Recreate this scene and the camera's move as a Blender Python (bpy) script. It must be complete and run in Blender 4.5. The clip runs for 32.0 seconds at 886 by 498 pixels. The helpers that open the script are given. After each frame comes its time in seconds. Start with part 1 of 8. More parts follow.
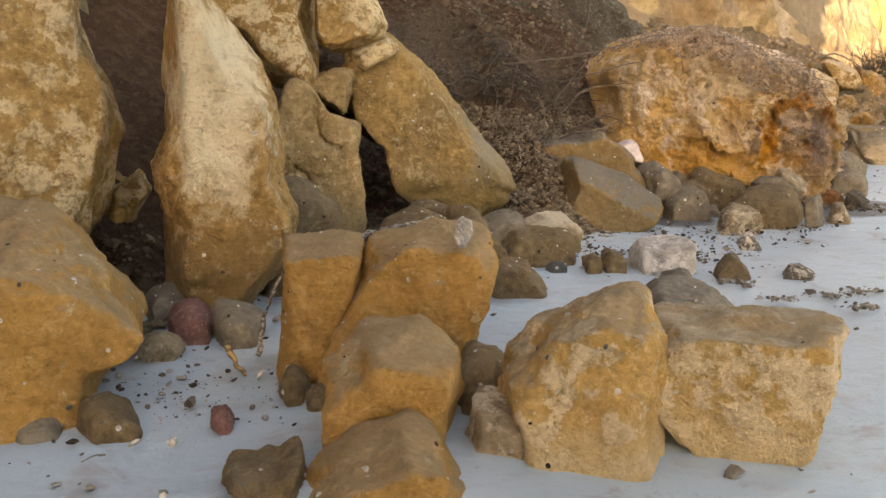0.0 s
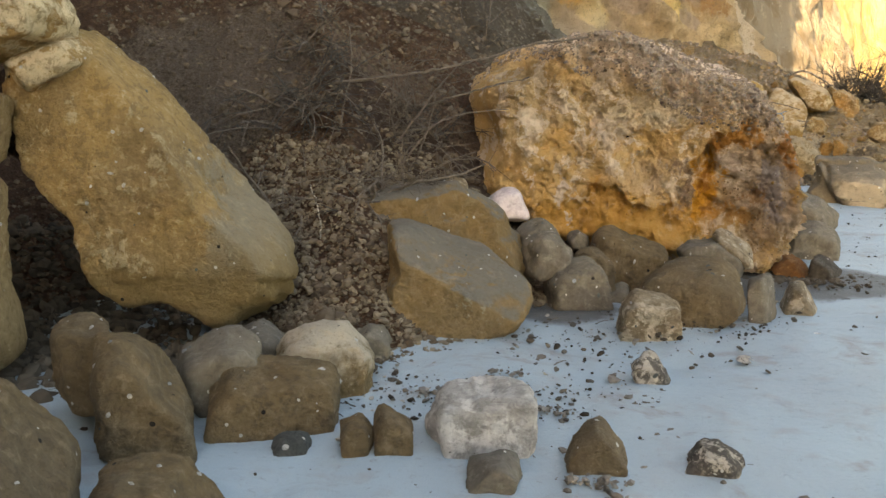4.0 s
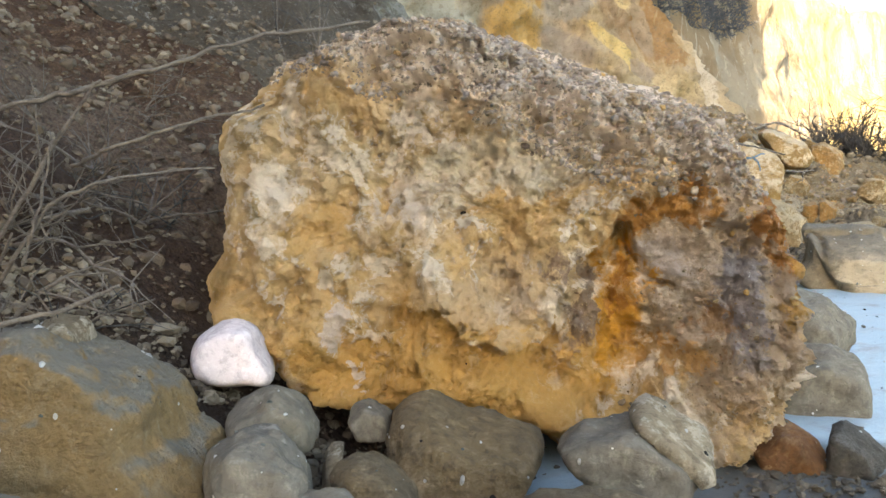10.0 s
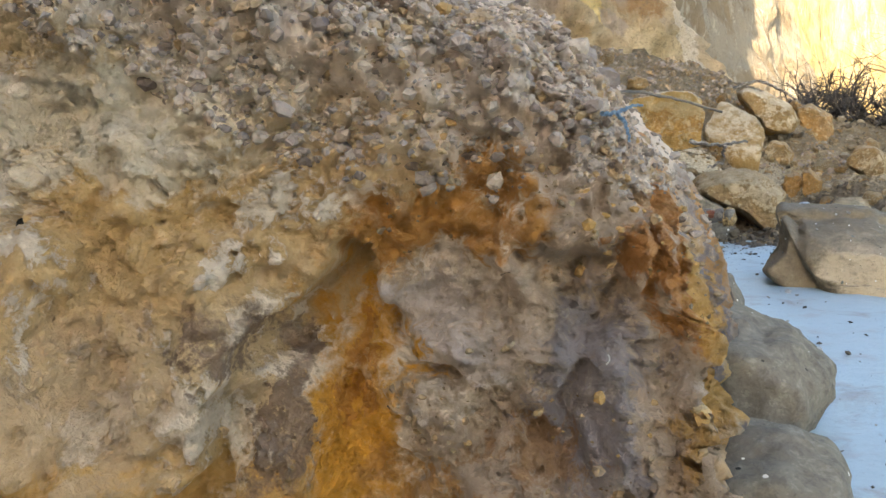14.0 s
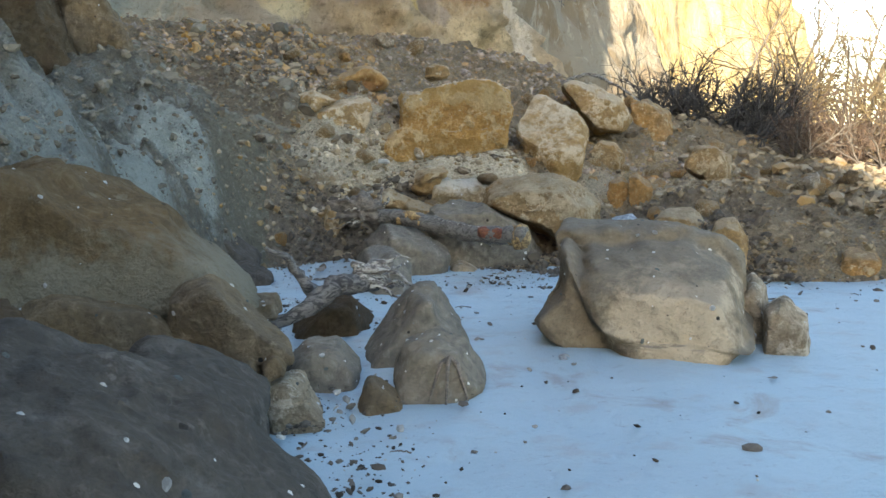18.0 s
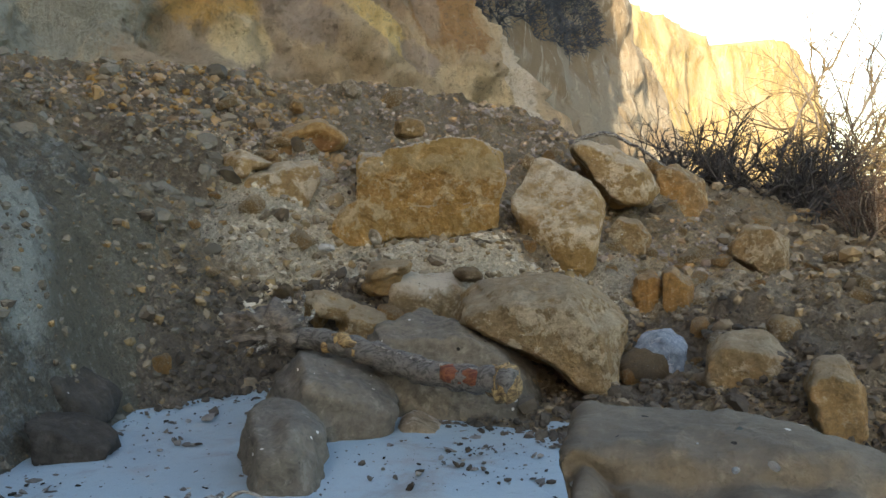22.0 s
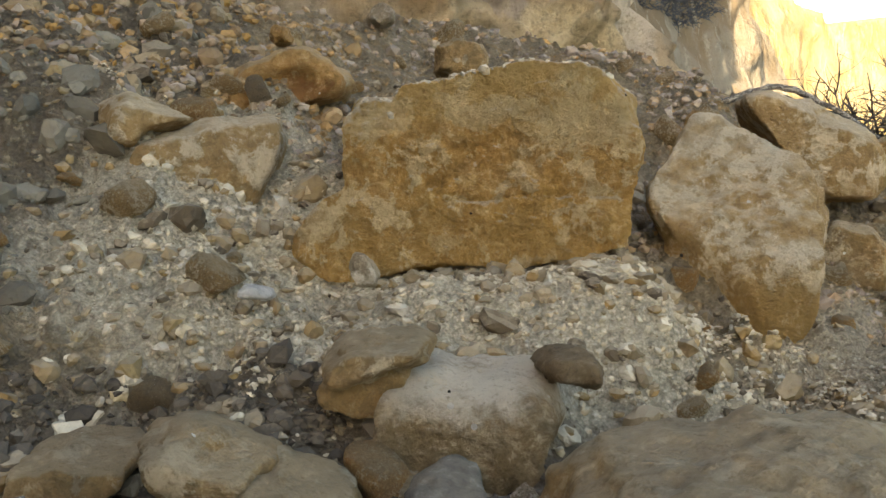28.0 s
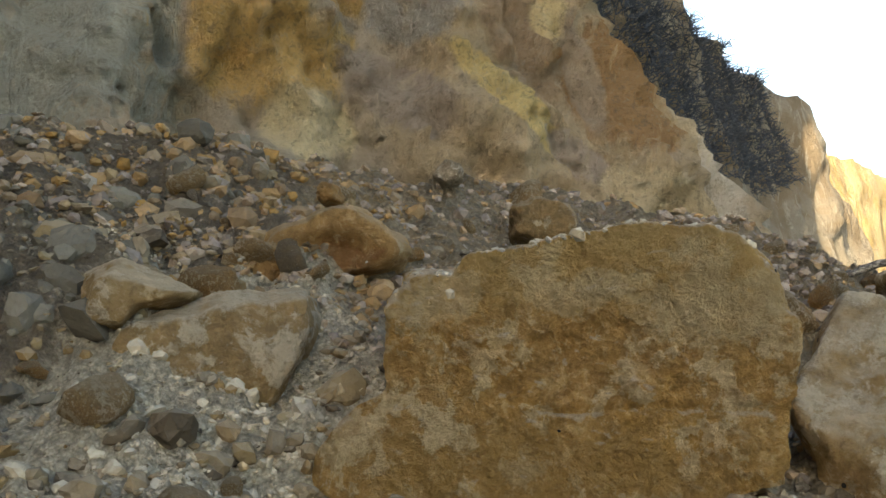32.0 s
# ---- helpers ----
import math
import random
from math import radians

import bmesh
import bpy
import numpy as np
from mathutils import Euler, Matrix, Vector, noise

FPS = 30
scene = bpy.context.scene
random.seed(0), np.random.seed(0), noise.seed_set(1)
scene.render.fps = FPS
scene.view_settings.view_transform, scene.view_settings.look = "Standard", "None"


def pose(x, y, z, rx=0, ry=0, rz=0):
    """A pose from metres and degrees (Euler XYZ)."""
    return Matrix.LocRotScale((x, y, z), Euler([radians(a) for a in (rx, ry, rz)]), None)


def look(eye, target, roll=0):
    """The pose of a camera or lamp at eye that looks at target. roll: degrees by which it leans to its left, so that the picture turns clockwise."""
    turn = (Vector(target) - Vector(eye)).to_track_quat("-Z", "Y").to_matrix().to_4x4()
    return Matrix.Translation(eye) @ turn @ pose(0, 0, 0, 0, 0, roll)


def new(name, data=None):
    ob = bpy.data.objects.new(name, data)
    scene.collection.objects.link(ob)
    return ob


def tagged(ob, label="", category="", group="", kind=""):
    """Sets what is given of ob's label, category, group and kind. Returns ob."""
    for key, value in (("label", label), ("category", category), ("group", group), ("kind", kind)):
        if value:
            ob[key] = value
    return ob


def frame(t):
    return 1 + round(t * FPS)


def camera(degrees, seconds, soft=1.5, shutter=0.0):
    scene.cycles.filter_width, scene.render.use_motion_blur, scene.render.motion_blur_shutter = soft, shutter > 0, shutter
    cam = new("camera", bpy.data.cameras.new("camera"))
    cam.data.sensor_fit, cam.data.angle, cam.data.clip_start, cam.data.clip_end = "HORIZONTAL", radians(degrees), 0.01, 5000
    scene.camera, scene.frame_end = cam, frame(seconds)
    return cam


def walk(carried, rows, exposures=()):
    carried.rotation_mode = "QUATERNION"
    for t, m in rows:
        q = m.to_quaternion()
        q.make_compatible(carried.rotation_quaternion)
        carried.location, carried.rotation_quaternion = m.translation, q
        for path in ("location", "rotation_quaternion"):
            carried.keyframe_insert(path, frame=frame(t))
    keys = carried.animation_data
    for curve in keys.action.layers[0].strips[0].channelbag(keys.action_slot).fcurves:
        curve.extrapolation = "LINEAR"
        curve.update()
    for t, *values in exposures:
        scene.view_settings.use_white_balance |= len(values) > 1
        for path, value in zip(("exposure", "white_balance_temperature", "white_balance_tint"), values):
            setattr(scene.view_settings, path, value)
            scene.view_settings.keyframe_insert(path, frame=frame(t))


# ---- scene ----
cam = camera(50.0, 32.0, soft=1.5)
PATH = [
    (0.0, (0.365, -0.964, 1.360), (0.251, 1.000, 1.005), 0.50),
    (0.5, (0.504, -0.521, 1.320), (0.324, 1.441, 0.973), -0.75),
    (1.0, (0.672, -0.201, 1.346), (0.447, 1.749, 0.961), 0.06),
    (1.5, (0.796, 0.262, 1.347), (0.700, 2.220, 0.950), -0.44),
    (2.0, (0.910, 0.744, 1.340), (0.924, 2.716, 1.005), -0.65),
    (2.5, (1.030, 1.095, 1.393), (0.980, 3.067, 1.065), 0.42),
    (3.0, (1.145, 1.489, 1.414), (1.081, 3.463, 1.092), -0.11),
    (3.5, (1.278, 1.805, 1.429), (1.344, 3.779, 1.108), -1.26),
    (4.0, (1.538, 2.149, 1.416), (1.468, 4.123, 1.097), 0.58),
    (4.5, (1.713, 2.517, 1.400), (1.663, 4.488, 1.063), 0.73),
    (6.5, (2.069, 3.867, 1.302), (1.949, 5.849, 1.071), 2.05),
    (7.0, (2.065, 4.176, 1.240), (1.665, 6.119, 0.986), 0.57),
    (7.5, (2.195, 4.403, 1.259), (1.608, 6.296, 0.992), -0.90),
    (8.0, (2.302, 4.708, 1.247), (1.918, 6.653, 0.981), -1.09),
    (8.5, (2.472, 5.031, 1.266), (2.185, 6.993, 1.015), -0.63),
    (9.0, (2.622, 5.385, 1.271), (2.416, 7.362, 1.058), 2.46),
    (9.5, (2.686, 5.643, 1.252), (2.538, 7.629, 1.065), 0.58),
    (10.0, (2.701, 5.902, 1.286), (2.673, 7.894, 1.120), -1.38),
    (10.5, (2.783, 6.123, 1.281), (2.739, 8.116, 1.112), -0.61),
    (11.0, (2.884, 6.362, 1.278), (2.766, 8.351, 1.106), -1.16),
    (11.5, (2.980, 6.639, 1.257), (2.924, 8.631, 1.076), 0.27),
    (12.0, (3.048, 6.919, 1.290), (3.053, 8.912, 1.121), -1.12),
    (12.5, (3.235, 7.154, 1.267), (3.229, 9.149, 1.137), -0.54),
    (13.0, (3.380, 7.370, 1.269), (3.301, 9.363, 1.107), -1.88),
    (13.5, (3.496, 7.667, 1.260), (3.408, 9.655, 1.067), -0.69),
    (14.0, (3.584, 7.958, 1.278), (3.574, 9.943, 1.029), -0.73),
    (14.5, (3.719, 8.200, 1.248), (3.664, 10.181, 0.975), -1.41),
    (15.0, (3.901, 8.455, 1.253), (3.797, 10.436, 0.998), -1.62),
    (15.5, (4.066, 8.752, 1.225), (4.056, 10.738, 0.994), -0.23),
    (17.5, (4.931, 10.347, 1.082), (5.137, 12.323, 0.851), -0.09),
    (18.0, (5.054, 10.644, 1.096), (5.295, 12.617, 0.869), -1.24),
    (18.5, (5.186, 10.990, 1.129), (5.396, 12.967, 0.907), -0.18),
    (19.0, (5.248, 11.346, 1.117), (5.512, 13.316, 0.889), 1.19),
    (19.5, (5.272, 11.692, 1.203), (5.552, 13.668, 1.088), -0.92),
    (20.0, (5.428, 12.003, 1.230), (5.658, 13.990, 1.188), 1.02),
    (20.5, (5.457, 12.298, 1.254), (5.659, 14.287, 1.233), 0.79),
    (21.0, (5.551, 12.639, 1.246), (5.776, 14.626, 1.206), -1.18),
    (21.5, (5.647, 12.981, 1.240), (5.910, 14.963, 1.157), -0.64),
    (22.0, (5.729, 13.370, 1.262), (5.959, 15.354, 1.155), -0.58),
    (22.5, (5.782, 13.744, 1.282), (5.988, 15.730, 1.170), -0.21),
    (23.0, (5.862, 14.097, 1.296), (6.022, 16.087, 1.190), -0.67),
    (23.5, (5.931, 14.415, 1.288), (5.967, 16.412, 1.185), -0.27),
    (24.0, (5.985, 14.766, 1.271), (6.119, 16.758, 1.156), -0.21),
    (24.5, (6.036, 15.129, 1.257), (6.195, 17.118, 1.139), -1.28),
    (25.0, (6.097, 15.460, 1.275), (6.176, 17.455, 1.164), -0.99),
    (25.5, (6.121, 15.807, 1.261), (6.186, 17.803, 1.158), 1.18),
    (26.0, (6.147, 16.158, 1.261), (6.250, 18.153, 1.169), -0.06),
    (26.5, (6.212, 16.511, 1.258), (6.286, 18.507, 1.156), 1.00),
    (28.5, (6.281, 17.668, 1.257), (6.319, 19.664, 1.127), -0.86),
    (29.0, (6.251, 17.924, 1.268), (6.419, 19.913, 1.144), -0.26),
    (29.5, (6.236, 18.104, 1.267), (6.439, 20.090, 1.147), -0.41),
    (30.0, (6.270, 18.271, 1.289), (6.404, 20.264, 1.194), -0.71),
    (30.5, (6.306, 18.415, 1.319), (6.304, 20.415, 1.308), 0.58),
    (31.0, (6.298, 18.439, 1.338), (6.250, 20.436, 1.397), 1.62),
    (31.5, (6.287, 18.458, 1.368), (6.207, 20.451, 1.508), 0.61),
    (32.0, (6.279, 18.440, 1.379), (6.169, 20.426, 1.595), 0.61),
]
EXPOSURES = [(0.0, 2.62, 12800, 25), (1.0, 2.77, 12000, 22), (4.0, 2.47, 10200, 15), (7.0, 2.97, 8600, 11), (8.5, 3.14, 7900, 10), (10.0, 3.07, 7800, 10), (12.0, 2.82, 7700, 12), (13.0, 2.68, 7650, 12), (14.0, 2.68, 7450, 11), (15.0, 2.82, 7300, 11), (17.5, 2.42, 6700, 6), (19.0, 2.32, 6600, 6), (20.0, 1.87, 7300, 11), (22.0, 1.97, 7200, 9), (24.0, 2.42, 7500, 9), (30.0, 2.37, 7900, 10), (31.0, 2.27, 7900, 10), (32.0, 1.97, 7500, 8)]
walk(cam, [(t, look(e, g, r)) for t, e, g, r in PATH], EXPOSURES)

# ---- light ----
SUN_FROM = Vector((-0.38, -0.86, 0.333)).normalized()
world = bpy.data.worlds.new("sky")
scene.world = world
world.use_nodes = True
wn, wl = world.node_tree.nodes, world.node_tree.links
sky = wn.new("ShaderNodeTexSky")
sky.sky_type, sky.sun_disc = "NISHITA", False
sky.sun_elevation = math.asin(SUN_FROM.z)
sky.sun_rotation = math.atan2(SUN_FROM.x, SUN_FROM.y)
wn["Background"].inputs["Strength"].default_value = 0.15
wl.new(sky.outputs["Color"], wn["Background"].inputs["Color"])
sun = new("sun", bpy.data.lights.new("sun", "SUN"))
sun.data.energy, sun.data.angle, sun.data.color = 4.8, radians(0.5), (1.0, 0.88, 0.70)
sun.matrix_world = look(SUN_FROM * 60, (0, 0, 0))

# ---- materials ----
def nodes_of(name):
    m = bpy.data.materials.new(name)
    m.use_nodes = True
    return m, m.node_tree.nodes, m.node_tree.links


def noise_node(n, l, coord, scale, detail=6.0, rough=0.6, distort=0.0):
    x = n.new("ShaderNodeTexNoise")
    x.inputs["Scale"].default_value = scale
    x.inputs["Detail"].default_value = detail
    x.inputs["Roughness"].default_value = rough
    x.inputs["Distortion"].default_value = distort
    l.new(coord, x.inputs["Vector"])
    return x.outputs["Fac"]


def step(n, l, fac, low, high, value=1.0):
    x = n.new("ShaderNodeMapRange")
    x.interpolation_type = "SMOOTHSTEP"
    x.inputs["From Min"].default_value, x.inputs["From Max"].default_value = low, high
    x.inputs["To Max"].default_value = value
    l.new(fac, x.inputs["Value"])
    return x.outputs["Result"]


def blend(n, l, fac, a, b, mode="MIX"):
    x = n.new("ShaderNodeMix")
    x.data_type, x.blend_type = "RGBA", mode
    if isinstance(fac, float):
        x.inputs[0].default_value = fac
    else:
        l.new(fac, x.inputs[0])
    for s, v in ((6, a), (7, b)):
        if isinstance(v, tuple):
            x.inputs[s].default_value = (*v, 1)
        else:
            l.new(v, x.inputs[s])
    return x.outputs[2]


def arith(n, l, op, a, b):
    x = n.new("ShaderNodeMath")
    x.operation = op
    for i, v in enumerate((a, b)):
        if isinstance(v, (int, float)):
            x.inputs[i].default_value = v
        else:
            l.new(v, x.inputs[i])
    return x.outputs[0]


def stone(name, main, second, crust, crust_at=0.56, specks=0.5, strata=0.0, rough=0.9, bump=0.75, top=None, top_z=(0.0, 0.3), pocket=None, low=None, low_z=(0.1, 0.4), scale=1.0, lean=0.0, grain=1.0, dust=0.0, dust_colour=(0.28, 0.24, 0.17), worn=1.0, mottle=1.0, dust_from=0.42):
    """Weathered sandstone: two ground colours, a crust, dark grain, white shell specks; a top or a low colour by the stone's own height."""
    m, n, l = nodes_of(name)
    c = n.new("ShaderNodeTexCoord").outputs["Object"]
    info = n.new("ShaderNodeObjectInfo")
    shift = n.new("ShaderNodeVectorMath")
    shift.operation = "MULTIPLY_ADD"
    shift.inputs[1].default_value = (37, 17, 29)
    l.new(info.outputs["Random"], shift.inputs[0])
    l.new(c, shift.inputs[2])
    v = shift.outputs[0]
    big = noise_node(n, l, v, 1.6 * scale, 5, 0.62, 0.4)
    mid = noise_node(n, l, v, 6.5 * scale, 8, 0.68, 0.2)
    fine = noise_node(n, l, v, 45 * scale, 6, 0.7)
    col = blend(n, l, step(n, l, big, 0.38, 0.62), main, second)
    if strata:
        stretch = n.new("ShaderNodeVectorMath")
        stretch.operation = "MULTIPLY"
        stretch.inputs[1].default_value = (1.2, 1.2, 13.0)
        l.new(v, stretch.inputs[0])
        band = noise_node(n, l, stretch.outputs[0], 1.3, 6, 0.6, 0.6)
        col = blend(n, l, step(n, l, band, 0.45, 0.7, strata), col, tuple(0.45 * x for x in main))
    edge = arith(n, l, "ADD", arith(n, l, "MULTIPLY", mid, 0.7), arith(n, l, "MULTIPLY", big, 0.3))
    flake = step(n, l, edge, crust_at - 0.012, crust_at + 0.022)
    col = blend(n, l, flake, col, crust)
    patch = noise_node(n, l, v, 17 * scale, 7, 0.72, 0.3)
    col = blend(n, l, step(n, l, patch, 0.50, 0.60, 0.55 * mottle), col, tuple(0.62 * x for x in second))
    col = blend(n, l, step(n, l, arith(n, l, "SUBTRACT", 1.0, patch), 0.54, 0.64, 0.35 * mottle), col, tuple(min(1.0, 1.3 * x) for x in crust))
    geo = n.new("ShaderNodeSeparateXYZ")
    l.new(c, geo.inputs[0])
    wob = arith(n, l, "ADD", geo.outputs["Z"], arith(n, l, "MULTIPLY", arith(n, l, "SUBTRACT", mid, 0.5), 0.5))
    if top:
        col = blend(n, l, step(n, l, arith(n, l, "ADD", wob, arith(n, l, "MULTIPLY", geo.outputs["X"], lean)), *top_z), col, top)
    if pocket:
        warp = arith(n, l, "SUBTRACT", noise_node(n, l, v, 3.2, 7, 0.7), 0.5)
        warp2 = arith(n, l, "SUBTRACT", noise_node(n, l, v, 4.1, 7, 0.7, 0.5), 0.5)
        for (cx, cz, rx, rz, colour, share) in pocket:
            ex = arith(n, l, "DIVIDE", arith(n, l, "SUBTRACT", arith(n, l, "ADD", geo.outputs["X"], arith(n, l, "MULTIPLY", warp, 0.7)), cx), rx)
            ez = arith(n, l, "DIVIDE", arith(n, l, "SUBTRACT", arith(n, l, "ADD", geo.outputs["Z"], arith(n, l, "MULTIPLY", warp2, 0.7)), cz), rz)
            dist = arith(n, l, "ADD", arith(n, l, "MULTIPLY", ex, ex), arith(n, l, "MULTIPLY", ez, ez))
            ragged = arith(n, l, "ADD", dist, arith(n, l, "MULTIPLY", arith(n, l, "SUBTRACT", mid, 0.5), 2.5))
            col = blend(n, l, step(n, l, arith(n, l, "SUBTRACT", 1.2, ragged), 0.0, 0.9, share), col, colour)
    if low:
        col = blend(n, l, step(n, l, wob, *low_z), low, col)
    if dust:
        nm = n.new("ShaderNodeNewGeometry")
        up = n.new("ShaderNodeSeparateXYZ")
        l.new(nm.outputs["Normal"], up.inputs[0])
        lie = arith(n, l, "ADD", up.outputs["Z"], arith(n, l, "MULTIPLY", arith(n, l, "SUBTRACT", mid, 0.5), 0.9))
        col = blend(n, l, step(n, l, lie, dust_from, dust_from + 0.4, dust), col, dust_colour)
    col = blend(n, l, step(n, l, fine, 0.52, 0.72, 0.5 * min(grain, 1.0)), col, tuple(0.5 * x for x in main))
    col = blend(n, l, step(n, l, arith(n, l, "SUBTRACT", 1.0, fine), 0.56, 0.75, 0.35 * min(grain, 1.6)), col, tuple(min(1.0, 1.5 * x) for x in second))
    # weathering: stains and rubbed places at two sizes
    stain = noise_node(n, l, v, 9.0 * scale, 12, 0.74, 0.5)
    col = blend(n, l, step(n, l, stain, 0.53, 0.70, 0.45 * worn), col, tuple(0.5 * x for x in second))
    col = blend(n, l, step(n, l, arith(n, l, "SUBTRACT", 1.0, stain), 0.52, 0.70, 0.6 * worn), col, tuple(min(1.0, 0.25 * x + 1.05 * y) for x, y in zip(main, crust)))
    smear = noise_node(n, l, v, 2.7 * scale, 8, 0.7, 0.8)
    col = blend(n, l, step(n, l, smear, 0.54, 0.68, 0.28 * worn), col, tuple(0.55 * x for x in second))
    if specks:
        vor = n.new("ShaderNodeTexVoronoi")
        vor.inputs["Scale"].default_value = 13.0 * scale
        l.new(v, vor.inputs["Vector"])
        pick = n.new("ShaderNodeSeparateColor")
        l.new(vor.outputs["Color"], pick.inputs[0])
        small = arith(n, l, "LESS_THAN", vor.outputs["Distance"], arith(n, l, "MULTIPLY", pick.outputs["Green"], 0.16))
        hit = arith(n, l, "MULTIPLY", small, arith(n, l, "LESS_THAN", pick.outputs["Red"], specks))
        col = blend(n, l, arith(n, l, "MULTIPLY", hit, arith(n, l, "GREATER_THAN", pick.outputs["Blue"], 0.46)), col, (0.60, 0.57, 0.52))
        # black dots paint the shade inside small pits
        col = blend(n, l, arith(n, l, "MULTIPLY", hit, arith(n, l, "LESS_THAN", pick.outputs["Blue"], 0.42)), col, (0.02, 0.017, 0.013))
    bs = n["Principled BSDF"]
    l.new(col, bs.inputs["Base Color"])
    bs.inputs["Roughness"].default_value = rough
    bs.inputs["Specular IOR Level"].default_value = 0.25
    pit = n.new("ShaderNodeTexVoronoi")
    pit.inputs["Scale"].default_value = 24 * scale
    l.new(v, pit.inputs["Vector"])
    h = arith(n, l, "ADD", arith(n, l, "ADD", arith(n, l, "MULTIPLY", mid, 1.0), arith(n, l, "MULTIPLY", fine, 0.7 * grain)), arith(n, l, "MULTIPLY", pit.outputs["Distance"], 0.12))
    h = arith(n, l, "ADD", h, arith(n, l, "ADD", arith(n, l, "MULTIPLY", flake, 0.16), arith(n, l, "MULTIPLY", patch, 0.35)))
    bp = n.new("ShaderNodeBump")
    bp.inputs["Strength"].default_value, bp.inputs["Distance"].default_value = min(1.0, 1.5 * bump), 0.085 * max(1.0, bump) / scale
    l.new(h, bp.inputs["Height"])
    l.new(bp.outputs[0], bs.inputs["Normal"])
    return m


